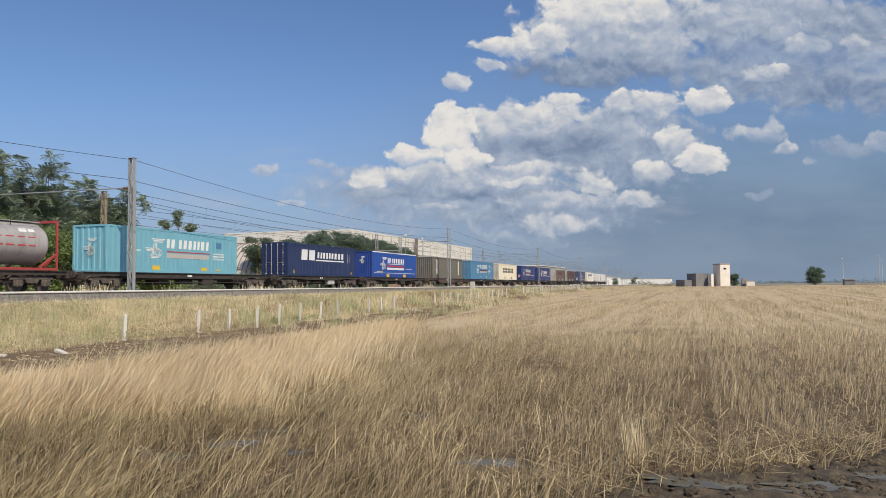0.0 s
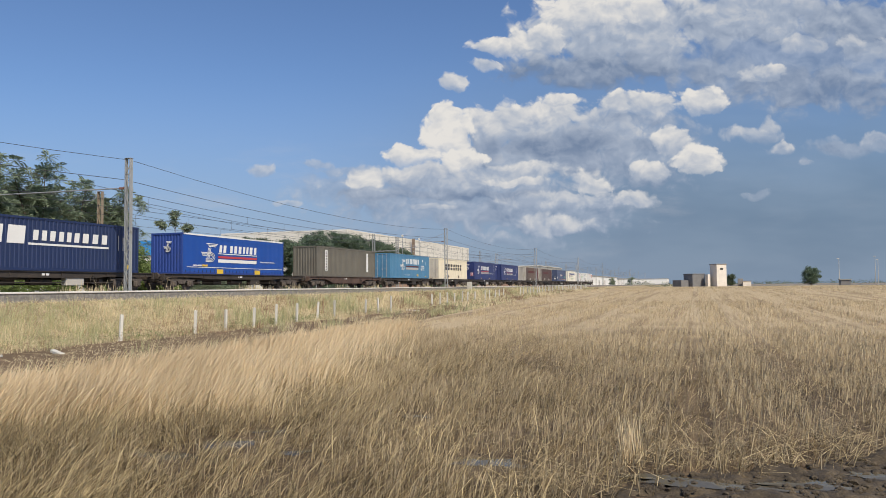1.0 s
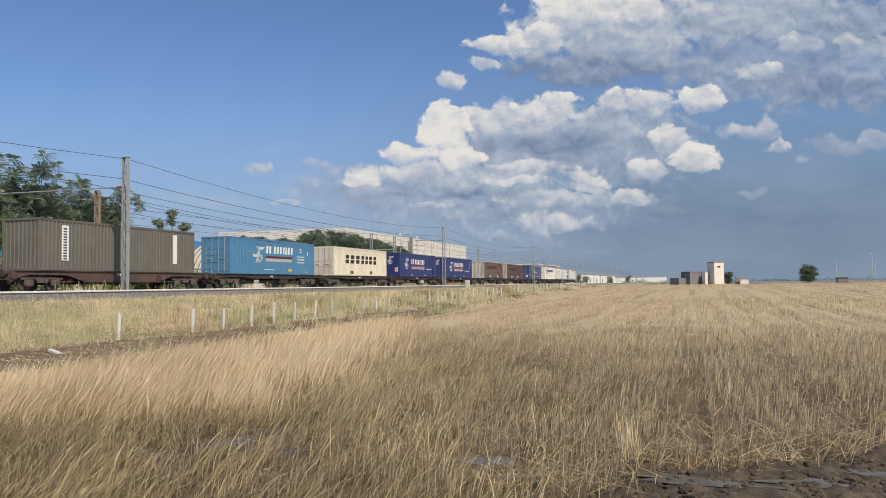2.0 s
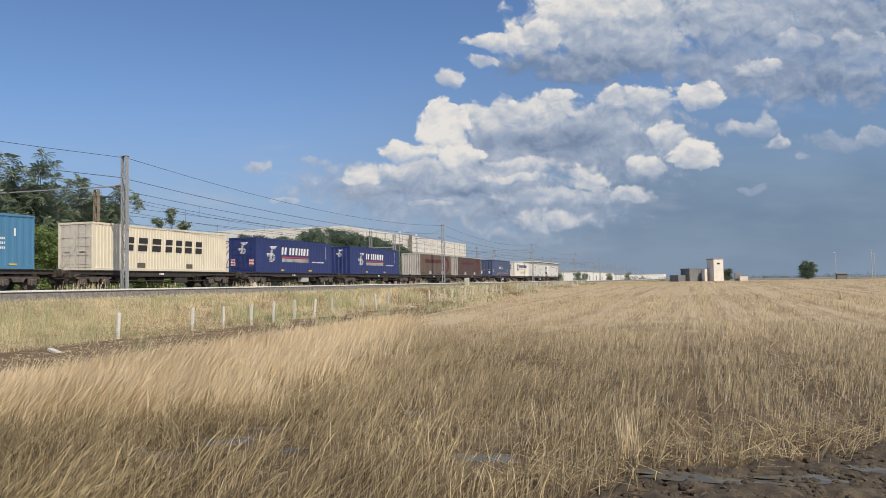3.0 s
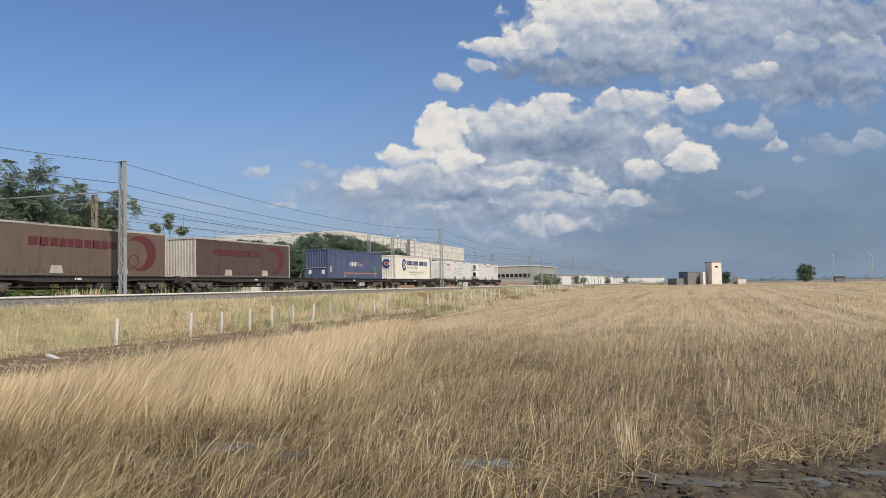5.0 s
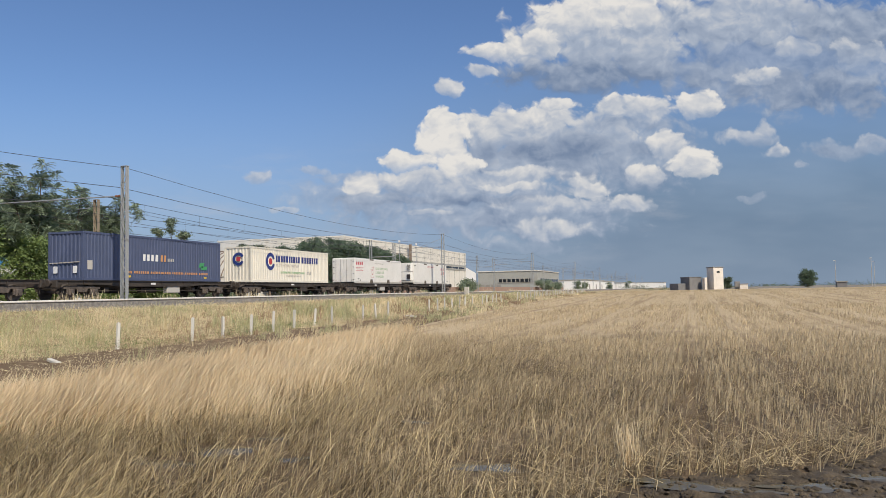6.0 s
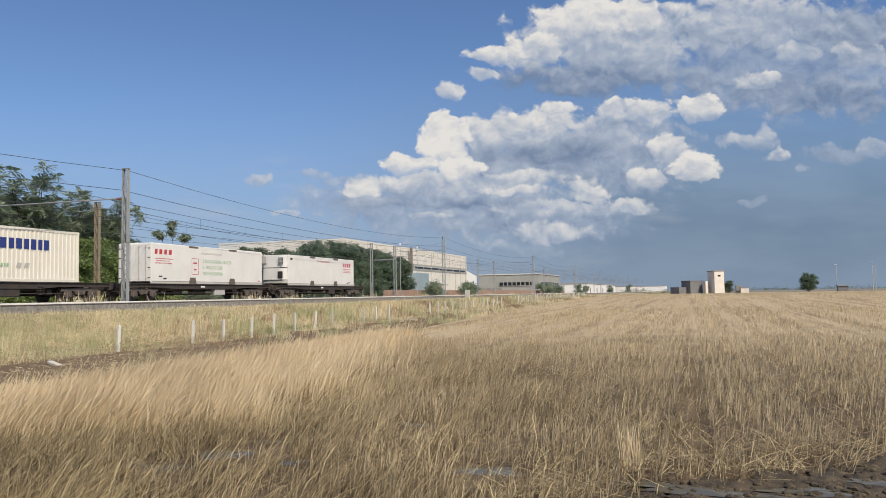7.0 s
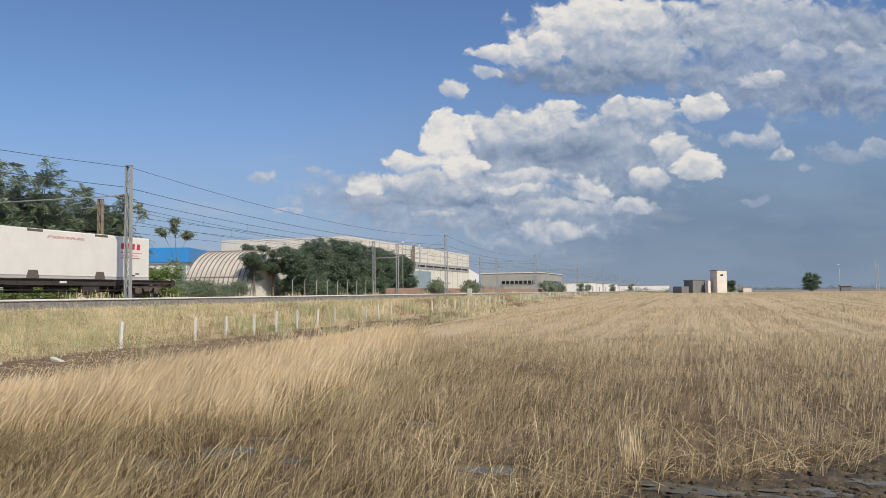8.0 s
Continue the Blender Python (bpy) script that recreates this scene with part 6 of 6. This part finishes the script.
        tree("bush", (x, y, g), "green bush beside the railway", lobes, (0.8, 0.06), 0.35, LEAF, 90, 45, 0.4, 130 + k, "bush", 0.4)
    # lone trees across the field
    z = float(land(20, 300)) - 0.1
    lobes = [(1.9 * math.sin(2.4 * i) * math.sqrt(max(0.1, 1 - ((z - 3.3) / 3.1) ** 2)), 1.5 * math.cos(2.4 * i), z, 1.1, 1.0, 0.8) for i, z in enumerate(np.linspace(1.3, 5.9, 16))]
    tree("round_tree", (38.5, 300, z), "lone round dark green tree across the field", lobes, (3.0, 0.2), 0.40, HEDGE_LEAF, 130, 60, 0.4, 150)
    lobes = [(rng.uniform(-1.2, 1.2), rng.uniform(-1, 1), rng.uniform(1.2, 3.8), 1.1, 1.1, 1.0) for _ in range(7)]
    tree("round_tree", (12.2, 311, z), "small dark tree beside the tower", lobes, (2.0, 0.15), 0.35, LEAF_DARK, 120, 50, 0.35, 151)
    centres = []
    for k in range(420):
        x = rng.uniform(-40, 260)
        centres.append((x, 430 + rng.uniform(0, 60), float(land(x, 430)) + abs(rng.normal(0, 0.8)) + 0.3))
    me = leaf_mesh("far_scrub", centres, (1.6, 1.0, 0.6), 26, 0.7, LEAF_DARK, 170)
    solo("far_scrub", me, LEAF_DARK, "line of dark scrub on the horizon", "scrub", "stuff")


build_trees()


def build_yard_fence():
    """Thin posts with wires between the hangar and the row of trees."""
    for k in range(9):
        post = thing("yard_fence_post", (-50.6, 92.0 + 3.4 * k, GROUND_W), "thin grey metal yard fence post beside the railway", "fence post", "yard fence posts")
        part("pole", rod(B(), (0, 0, -0.1), (0, 0, 2.6), 0.05, 8, 0.045), CONCRETE, post)
        part("arm", rod(B(), (0, 0, 2.6), (0.28, 0, 2.85), 0.03, 6), CONCRETE, post)
    for z in (0.8, 1.6, 2.4):
        wire_run("fence_wire", [(-50.6, 92.0, GROUND_W + z), (-50.6, 119.2, GROUND_W + z)], 0.008, "thin fence wire between yard posts")


build_yard_fence()

# ---- the crop, stubble, weeds and mud ----
def blades(name, x, y, height, width, lean, way, material, label, category, seed, curl=0.5, z=None):
    """Stalks as one mesh: each bends from its foot, by lean (0 upright, 1 flat) towards the heading way."""
    rng = np.random.default_rng(seed)
    n = len(x)
    z = land(x, y) if z is None else z
    h, w = np.broadcast_to(height, n), np.broadcast_to(width, n)
    a0, a1 = np.broadcast_to(lean, n) * (1 - curl) * 1.5, np.minimum(np.broadcast_to(lean, n) * (1 + curl) * 1.5, 1.9)
    d = np.stack([np.cos(way), np.sin(way)], 1)
    face = rng.uniform(0, math.tau, n)
    s = np.stack([np.cos(face), np.sin(face), np.zeros(n)], 1)
    foot = np.stack([x, y, z - 0.02], 1)
    def step(angle, length):
        return np.concatenate([d * (np.sin(angle) * length)[:, None], (np.cos(angle) * length)[:, None]], 1)
    p1 = foot + step(a0, h * 0.45)
    p2 = p1 + step((a0 + a1) / 2, h * 0.33)
    p3 = p2 + step(a1, h * 0.22)
    p3[:, 2] = np.maximum(p3[:, 2], z + 0.015)
    ww = w[:, None] * s * 0.5
    v = np.stack([foot - ww, foot + ww, p1 - ww * 0.85, p1 + ww * 0.85, p2 - ww * 0.75, p2 + ww * 0.75, p3], 1).reshape(-1, 3)
    base = np.arange(n)[:, None] * 7
    quads = np.concatenate([base + np.array([[0, 1, 3, 2]]), base + np.array([[2, 3, 5, 4]])], 0)
    tris = base + np.array([[4, 5, 6]])
    loops = np.concatenate([quads.ravel(), tris.ravel()])
    starts = np.concatenate([np.arange(len(quads)) * 4, len(quads) * 4 + np.arange(n) * 3])
    me = bpy.data.meshes.new(name)
    me.vertices.add(7 * n), me.loops.add(len(loops)), me.polygons.add(3 * n)
    me.vertices.foreach_set("co", v.ravel())
    me.loops.foreach_set("vertex_index", loops)
    me.polygons.foreach_set("loop_start", starts)
    me.materials.append(material)
    me.update()
    return solo(name, me, material, label, category, "stuff")


def crop_x(y):
    """The inner edge of the standing crop."""
    return -5.9 - 10.5 * np.clip((y - 10.5) / 34, 0, 1) - 1.15 * np.clip(9.0 - y, 0, 5)


def mud_y(x):
    """How far the mud of the near corner reaches."""
    return 6.98 + 0.85 * np.clip(x, -1.2, 9) - 0.9 * np.clip(-x - 0.5, 0, 3)


PUDDLES = ((-4.78, 7.30, 0.34, 0.30), (-4.75, 8.0, 0.34, 0.16), (-5.1, 6.6, 0.45, 0.14), (-3.45, 9.45, 0.26, 0.20), (-1.95, 7.20, 0.42, 0.22), (-3.9, 7.1, 0.25, 0.12), (0.05, 6.72, 0.62, 0.15), (0.80, 7.0, 0.34, 0.13), (1.55, 7.5, 0.4, 0.12))


def in_puddle(x, y, grow=1.25):
    """In a puddle, or in the strip thinned before it so that the camera sees the water."""
    hit = np.zeros(len(x), bool)
    for px, py, rx, ry in PUDDLES:
        hit |= ((x - px) / rx) ** 2 + ((y - py) / ry) ** 2 < grow
        # along the sight line from the camera at the origin
        hit |= (np.abs(x - px * y / py) < rx * 0.75) & (y < py) & (y > py - ry - 0.55) & (np.sin(x * 57 + y * 31) < 0.75)
    return hit


def scatter(rng, n, x0, x1, y0, y1, power=1.0):
    """Places in the wedge that the view covers, thicker near at hand as power grows."""
    y = y0 + (y1 - y0) * rng.uniform(0, 1, n) ** power
    lo, hi = np.maximum(-1.13 * y - 1, x0), np.minimum(0.22 * y + 1.5, x1)
    return lo + (hi - lo) * rng.uniform(0, 1, n), y


def swirl(x, y):
    """How the wind and the rain have turned the stalks, from place to place."""
    return 0.40 * np.sin(x * 0.9 + y * 0.5) + 0.35 * np.sin(y * 1.2 - x * 1.6 + 1.0) + 0.25 * np.sin(x * 3.4 + y * 2.3)


def build_field():
    rng = np.random.default_rng(11)
    wind = 0.25
    # standing pale crop by the edge of the field
    x, y = scatter(rng, 240000, -16, 0, 5.0, 46, 1.25)
    patch = np.sin(x * 1.1 + y * 0.45) + np.sin(y * 1.3 - x * 0.6)
    keep = (x < crop_x(y) + 0.5 * np.sin(y * 1.7) + 0.35 * np.sin(y * 4.1 + x * 3) + rng.normal(0, 0.45, len(x))) & (x > edge_x(y) + rng.normal(0, 0.12, len(x)))
    x, y, patch = x[keep], y[keep], patch[keep]
    n = len(x)
    blades("standing_crop", x, y, rng.normal(0.52, 0.09, n) + 0.04 * patch, 0.0066 + 0.00038 * y, np.clip(rng.normal(0.34, 0.13, n) + 0.06 * patch, 0.05, 0.95), wind + 0.4 * swirl(x, y) + rng.normal(0, 0.55, n),
           STRAW, "standing pale gold grass bent by the wind", "grass", 1, 0.6)
    # stubble in drill rows
    for name, count, y0, y1, power, tall in (("near_stubble", 150000, 4.3, 30, 1.15, 0.19), ("middle_stubble", 120000, 15, 64, 1.2, 0.125), ("far_stubble", 80000, 50, 170, 1.2, 0.075)):
        x, y = scatter(rng, count, -40, 60, y0, y1, power)
        x = np.round(x / 0.17) * 0.17 + rng.normal(0, 0.030, count)
        y = np.where(rng.uniform(0, 1, count) < 0.55, np.round(y / 0.13) * 0.13 + rng.normal(0, 0.018, count), y)
        thin = 0.7 * np.sin(x * 0.9 + 1) * np.sin(y * 0.55 + x * 0.3) + 0.5 * np.sin(x * 2.3 + y * 1.1)
        # wheel tracks, and strips where the cutter left more or less
        wheel = (np.abs(((x + 1.4) % 6.0) - 3.0) < 0.28) | (np.abs(((x + 3.1) % 6.0) - 3.0) < 0.22)
        thin += (0.50 * np.sin(x * 2.1) + 0.55 * np.sin(x * 0.83 + 0.7)) * np.clip((y - 10) / 20, 0, 1)
        keep = (x > edge_x(y) + 0.1) & (x > crop_x(y) - 0.8) & (y > mud_y(x) + rng.normal(0, 0.16, count)) & ~in_puddle(x, y) & (thin > rng.normal(-0.95, 0.5, count)) & ~(wheel & (rng.uniform(0, 1, count) < 0.80))
        keep &= (rng.uniform(0, 1, count) < np.clip((y - y0) / 9, 0, 1) + (y0 < 5)) & (rng.uniform(0, 1, count) < np.clip((y1 - y) / 7, 0, 1))
        keep &= ~((x < -1.5) & (y < 10.0 + rng.normal(0, 1.8, count)) & (rng.uniform(0, 1, count) < 0.5))
        x, y, thin = x[keep], y[keep], thin[keep]
        n = len(x)
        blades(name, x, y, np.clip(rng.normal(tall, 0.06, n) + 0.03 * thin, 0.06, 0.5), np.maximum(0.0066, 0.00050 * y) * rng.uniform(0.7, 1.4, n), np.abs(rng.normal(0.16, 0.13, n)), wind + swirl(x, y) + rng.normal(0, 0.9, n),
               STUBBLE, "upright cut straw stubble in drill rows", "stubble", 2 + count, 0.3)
    # lodged straw over the wet ground: dark gaps put in as darker straw below, golden stalks swept over it
    for name, count, material, tall, lean, seed, label in (("bruised_straw", 60000, DARK_STRAW, 0.24, 0.80, 55, "dark brown straw flattened on wet soil"), ("lodged_straw", 62000, LODGED, 0.38, 0.74, 5, "lodged golden straw swept over wet soil")):
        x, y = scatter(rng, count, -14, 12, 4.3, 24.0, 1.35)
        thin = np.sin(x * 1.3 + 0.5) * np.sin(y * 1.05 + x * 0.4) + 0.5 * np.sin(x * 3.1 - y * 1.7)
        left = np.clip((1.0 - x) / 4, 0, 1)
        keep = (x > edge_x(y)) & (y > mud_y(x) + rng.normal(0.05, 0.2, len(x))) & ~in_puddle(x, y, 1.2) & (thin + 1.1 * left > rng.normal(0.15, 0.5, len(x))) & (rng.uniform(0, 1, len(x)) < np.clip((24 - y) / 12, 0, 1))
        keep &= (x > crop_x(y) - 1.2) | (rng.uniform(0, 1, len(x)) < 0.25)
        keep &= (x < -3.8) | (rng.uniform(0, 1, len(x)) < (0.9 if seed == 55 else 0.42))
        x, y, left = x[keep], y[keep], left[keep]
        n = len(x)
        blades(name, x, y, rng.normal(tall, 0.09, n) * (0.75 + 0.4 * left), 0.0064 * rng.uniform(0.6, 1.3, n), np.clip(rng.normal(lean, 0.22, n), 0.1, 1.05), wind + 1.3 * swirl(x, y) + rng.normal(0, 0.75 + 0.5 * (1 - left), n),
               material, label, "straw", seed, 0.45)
    # loose cut straw, thickest in a drift beside the mud
    x, y = scatter(rng, 26000, -6, 14, 6, 26, 1.2)
    drift = np.exp(-((y - mud_y(x) - 0.7) / 0.6) ** 2) + 0.55 * np.exp(-((y - 15.5 - 0.2 * x) / 0.5) ** 2)
    keep = (y > mud_y(x) - rng.exponential(0.25, len(x))) & ~in_puddle(x, y) & (rng.uniform(0, 1, len(x)) < 0.22 + drift)
    x, y = x[keep], y[keep]
    blades("loose_straw", x, y, rng.normal(0.32, 0.08, len(x)), 0.0085, rng.uniform(0.85, 1.1, len(x)), rng.uniform(0, math.tau, len(x)), LODGED, "loose cut straw lying on the stubble", "straw", 6, 0.05, land(x, y) + rng.uniform(0.04, 0.17, len(x)))
    # one taller tuft near the mud
    x, y = rng.normal(-0.62, 0.05, 70), rng.normal(7.35, 0.05, 70)
    blades("straw_tuft", x, y, rng.normal(0.40, 0.07, 70), 0.006, np.abs(rng.normal(0.08, 0.06, 70)), rng.uniform(0, math.tau, 70), STRAW, "tall tuft of straw beside the mud", "straw", 7, 0.2)
    # verge weeds between the posts and the kerb, in tufts: dry grass, greenish weeds, brown seed heads
    for name, tufts, per, material, tall, seed, shift, bias, label in (("dry_verge_grass", 5200, 15, DRY_WEED, 0.34, 8, 0.0, -0.5, "dry yellow grass in tufts on the railway bank"),
                                                                      ("green_verge_weeds", 4600, 15, WEED, 0.55, 9, 1.7, -0.1, "greenish weeds in tufts on the railway bank"),
                                                                      ("brown_verge_weeds", 3200, 12, BROWN_WEED, 0.42, 12, 3.9, 0.4, "dead brown weeds on the railway bank")):
        y = 14 + 165 * rng.uniform(0, 1, tufts) ** 1.7
        x = rng.uniform(-29.5, -13.5, tufts)
        patch = np.sin(x * 0.7 + shift + y * 0.21) + np.sin(y * 0.5 - shift * 2 + x * 0.3) + 0.8 * np.sin(x * 1.9 + y * 0.9 + shift)
        keep = patch > rng.normal(bias, 0.6, tufts)
        # the bare strip keeps few weeds near at hand and more farther on
        strip = x > -20.0 + 0.5 * np.sin(y * 0.8)
        keep &= ~strip | ((x < edge_x(y) - 0.3) & (rng.uniform(0, 1, tufts) < np.clip((y - 24) / 45, 0.05, 0.7)))
        if shift:
            keep &= rng.uniform(0, 1, tufts) < np.clip((95 - y) / 60 if shift < 2 else y / 60, 0.25, 1.0)
        x, y, patch, strip = x[keep], y[keep], patch[keep], strip[keep]
        low = np.where(strip, 0.55, np.clip((x + 29.6) / 5.0, 0.10, 1.0) * np.where(x > -21.6, 0.6, 1.0)) * rng.uniform(0.6, 1.45, len(x)) * (tall + 0.07 * patch)
        wide = 0.016 * np.clip(y / 30, 0.7, 3.5)
        x, y, low, wide = (np.repeat(q, per) for q in (x, y, low, wide))
        n = len(x)
        x, y = x + rng.normal(0, 0.13, n), y + rng.normal(0, 0.16, n)
        blades(name, x, y, np.clip(low * rng.normal(1.0, 0.25, n), 0.06, 1.1), wide * rng.uniform(0.6, 1.3, n), np.abs(rng.normal(0.30, 0.2, n)), wind + rng.normal(0, 1.5, n), material, label, "grass", seed, 0.5)
    # a thin sward between the tufts
    y = 14 + 165 * rng.uniform(0, 1, 60000) ** 1.7
    x = rng.uniform(-29.6, -19.8, 60000)
    blades("short_verge_grass", x, y, np.clip(rng.normal(0.16, 0.06, 60000), 0.05, 0.4), 0.014 * np.clip(y / 30, 0.7, 3.5), np.abs(rng.normal(0.4, 0.2, 60000)), rng.uniform(0, math.tau, 60000), DRY_WEED, "short dry grass on the railway bank", "grass", 77, 0.5)
    # taller dead stalks standing here and there on the bank
    y = 15 + 120 * rng.uniform(0, 1, 9000) ** 1.6
    x = rng.uniform(-27.8, -19.9, 9000)
    keep = np.sin(x * 1.3 + y * 0.5) + np.sin(y * 0.9 - x) > rng.normal(0.4, 0.5, 9000)
    x, y = x[keep], y[keep]
    blades("tall_dead_stalks", x, y, np.clip(rng.normal(0.62, 0.16, len(x)), 0.2, 1.1), 0.010 * np.clip(y / 30, 0.7, 3), np.abs(rng.normal(0.18, 0.14, len(x))), rng.uniform(0, math.tau, len(x)), WEED,
           "taller dead weed stalks on the railway bank", "weeds", 41, 0.4)
    # low scrub in clumps on the bank, and dead stalks on the bare strip
    for name, count, material, lo, hi, seed, label in (("bank_scrub", 1700, WEED, -28.8, -20.2, 31, "low greenish scrub in clumps on the railway bank"), ("dry_scrub", 1700, DRY_WEED, -29.3, -19.8, 32, "low dry yellow scrub on the railway bank"),
                                                        ("brown_scrub", 1500, BROWN_WEED, -28.8, -18.6, 35, "low dead brown scrub on the railway bank"), ("green_scrub", 300, LEAF_BRIGHT, -21.6, -19.9, 33, "small fresh green weeds beside the fence posts"), ("strip_litter", 1500, DRY_WEED, -19.8, -11.5, 34, "dead stalks scattered on the bare strip")):
        y = 14 + (150 if seed != 33 else 34) * rng.uniform(0, 1, count) ** 1.6
        x = rng.uniform(lo, hi, count)
        patch = np.sin(x * 0.8 + seed + y * 0.3) + np.sin(y * 0.45 + seed * 2)
        keep = (patch > rng.normal(0.0, 0.6, count)) & (x < edge_x(y) - 0.6)
        x, y = x[keep], y[keep]
        low = 0.04 if seed == 34 else 0.16
        centres = np.stack([x, y, land(x, y) + low * np.clip((x + 30) / 3, 0.3, 1)], 1)
        me = leaf_mesh(name, centres, (0.28, 0.28, low * 0.7), 42 if seed != 34 else 12, 0.10, material, seed, 0.0, 0.16)
        solo(name, me, material, label, "scrub", "stuff")
    # weeds along the kerb and between the tracks
    y = 16 + 130 * rng.uniform(0, 1, 9000) ** 1.5
    x = rng.uniform(-31.2, -30.3, 9000)
    keep = np.sin(y * 0.8) + np.sin(y * 0.37 + 1) > rng.normal(0.7, 0.4, 9000)
    x, y = x[keep], y[keep]
    blades("kerb_weeds", x, y, np.clip(rng.normal(0.5, 0.2, len(x)), 0.1, 1.1), 0.018, np.abs(rng.normal(0.12, 0.1, len(x))), rng.uniform(0, math.tau, len(x)), DRY_WEED, "tall dry weeds growing in the ballast", "weeds", 10, 0.4,
           np.full(len(x), RAIL_Z - 0.3))


def build_mud():
    """Wet mud with clods in the near corner, and puddles."""
    rng = np.random.default_rng(14)
    xs, ys = np.concatenate([np.linspace(-2.2, 3.4, 150), np.linspace(3.6, 9.0, 24)]), np.concatenate([np.linspace(3.0, 5.4, 20), np.linspace(5.5, 10.2, 130), np.linspace(10.5, 15.5, 20)])
    gx, gy = np.meshgrid(xs, ys)
    edge = mud_y(gx) + 0.12 * np.sin(gx * 5) + 0.1 * np.sin(gx * 11 + 1)
    lump = np.zeros_like(gx)
    for i in range(gx.shape[0]):
        for j in range(gx.shape[1]):
            at = Vector((gx[i, j] * 2.6, gy[i, j] * 2.6, 0.0))
            lump[i, j] = 0.045 * noise.fractal(at, 1.0, 2.0, 3) + 0.05 * max(0.0, noise.noise(at * 3.1)) + 0.022 * abs(noise.noise(at * 8.0))
    for px, py, rx, ry in PUDDLES:
        lump *= np.clip((((gx - px) / rx) ** 2 + ((gy - py) / ry) ** 2 - 0.9) / 1.2, 0.05, 1)
    z = land(gx, gy) + 0.015 + lump - 0.35 * np.clip((gy - edge) / 0.6, 0, 1) - 0.2 * np.clip((-1.2 - gx) / 1, 0, 1)
    w = len(xs)
    faces = [(j * w + i, j * w + i + 1, (j + 1) * w + i + 1, (j + 1) * w + i) for j in range(len(ys) - 1) for i in range(w - 1)]
    solo("mud", mesh_of("mud", np.stack([gx.ravel(), gy.ravel(), z.ravel()], 1), faces, MUD, True), MUD, "wet dark churned mud at the edge of the field", "mud", "structure")
    for px, py, rx, ry in PUDDLES:
        bm, n = B(), 36
        ring = []
        for k in range(n):
            a = math.tau * k / n
            r = 1.0 + 0.22 * math.sin(3 * a + px * 5) + 0.15 * math.sin(5 * a + py * 3) + 0.08 * math.sin(9 * a + px)
            dx, dy = rx * r * math.cos(a), ry * r * math.sin(a)
            ring.append(bm.verts.new((dx, dy, float(land(px + dx, py + dy) - land(px, py)) - 0.012)))
        middle = bm.verts.new((0, 0, 0))
        for k in range(n):
            bm.faces.new((ring[k], ring[(k + 1) % n], middle))
        solo("puddle", bm, WATER, "shallow muddy puddle reflecting the sky", "puddle", "structure", (px, py, float(land(px, py)) + (0.014 if px < -1.2 or py > 10 else 0.034)))
    bm = B()
    for k in range(620):
        x = rng.uniform(-0.8, 3.2)
        y = float(mud_y(x)) - rng.uniform(-0.1, 1.5)
        s = rng.uniform(0.010, 0.045)
        made = bmesh.ops.create_icosphere(bm, subdivisions=1, radius=s)["verts"]
        for v in made:
            v.co = Vector((v.co.x * rng.uniform(0.8, 1.4), v.co.y * rng.uniform(0.8, 1.4), v.co.z * 0.7)) + Vector((x, y, float(land(x, y)) + 0.02))
    solo("mud_clods", bm, MUD, "scattered wet clods of mud", "clods", "stuff")
    for x, y, a in ((-19.6, 17.5, 20), (-18.7, 19.3, -30), (-19.3, 52.5, 10)):
        solo("broken_slab", box(B(), (-0.5, -0.08, -0.02), (0.5, 0.08, 0.08), 0.02), POST_CONCRETE, "broken pale concrete post lying in the weeds", "slab", "", pose(x, y, float(land(x, y)) + 0.01, 0, 4, a))


build_field()
build_mud()


# ---- what moves ----
def motions():
    for root, y, z in TRAIN:
        walk(root, [(0.0, pose(NEAR_TRACK, y, z)), (8.0, pose(NEAR_TRACK, y - SPEED * 8.0, z))])


motions()
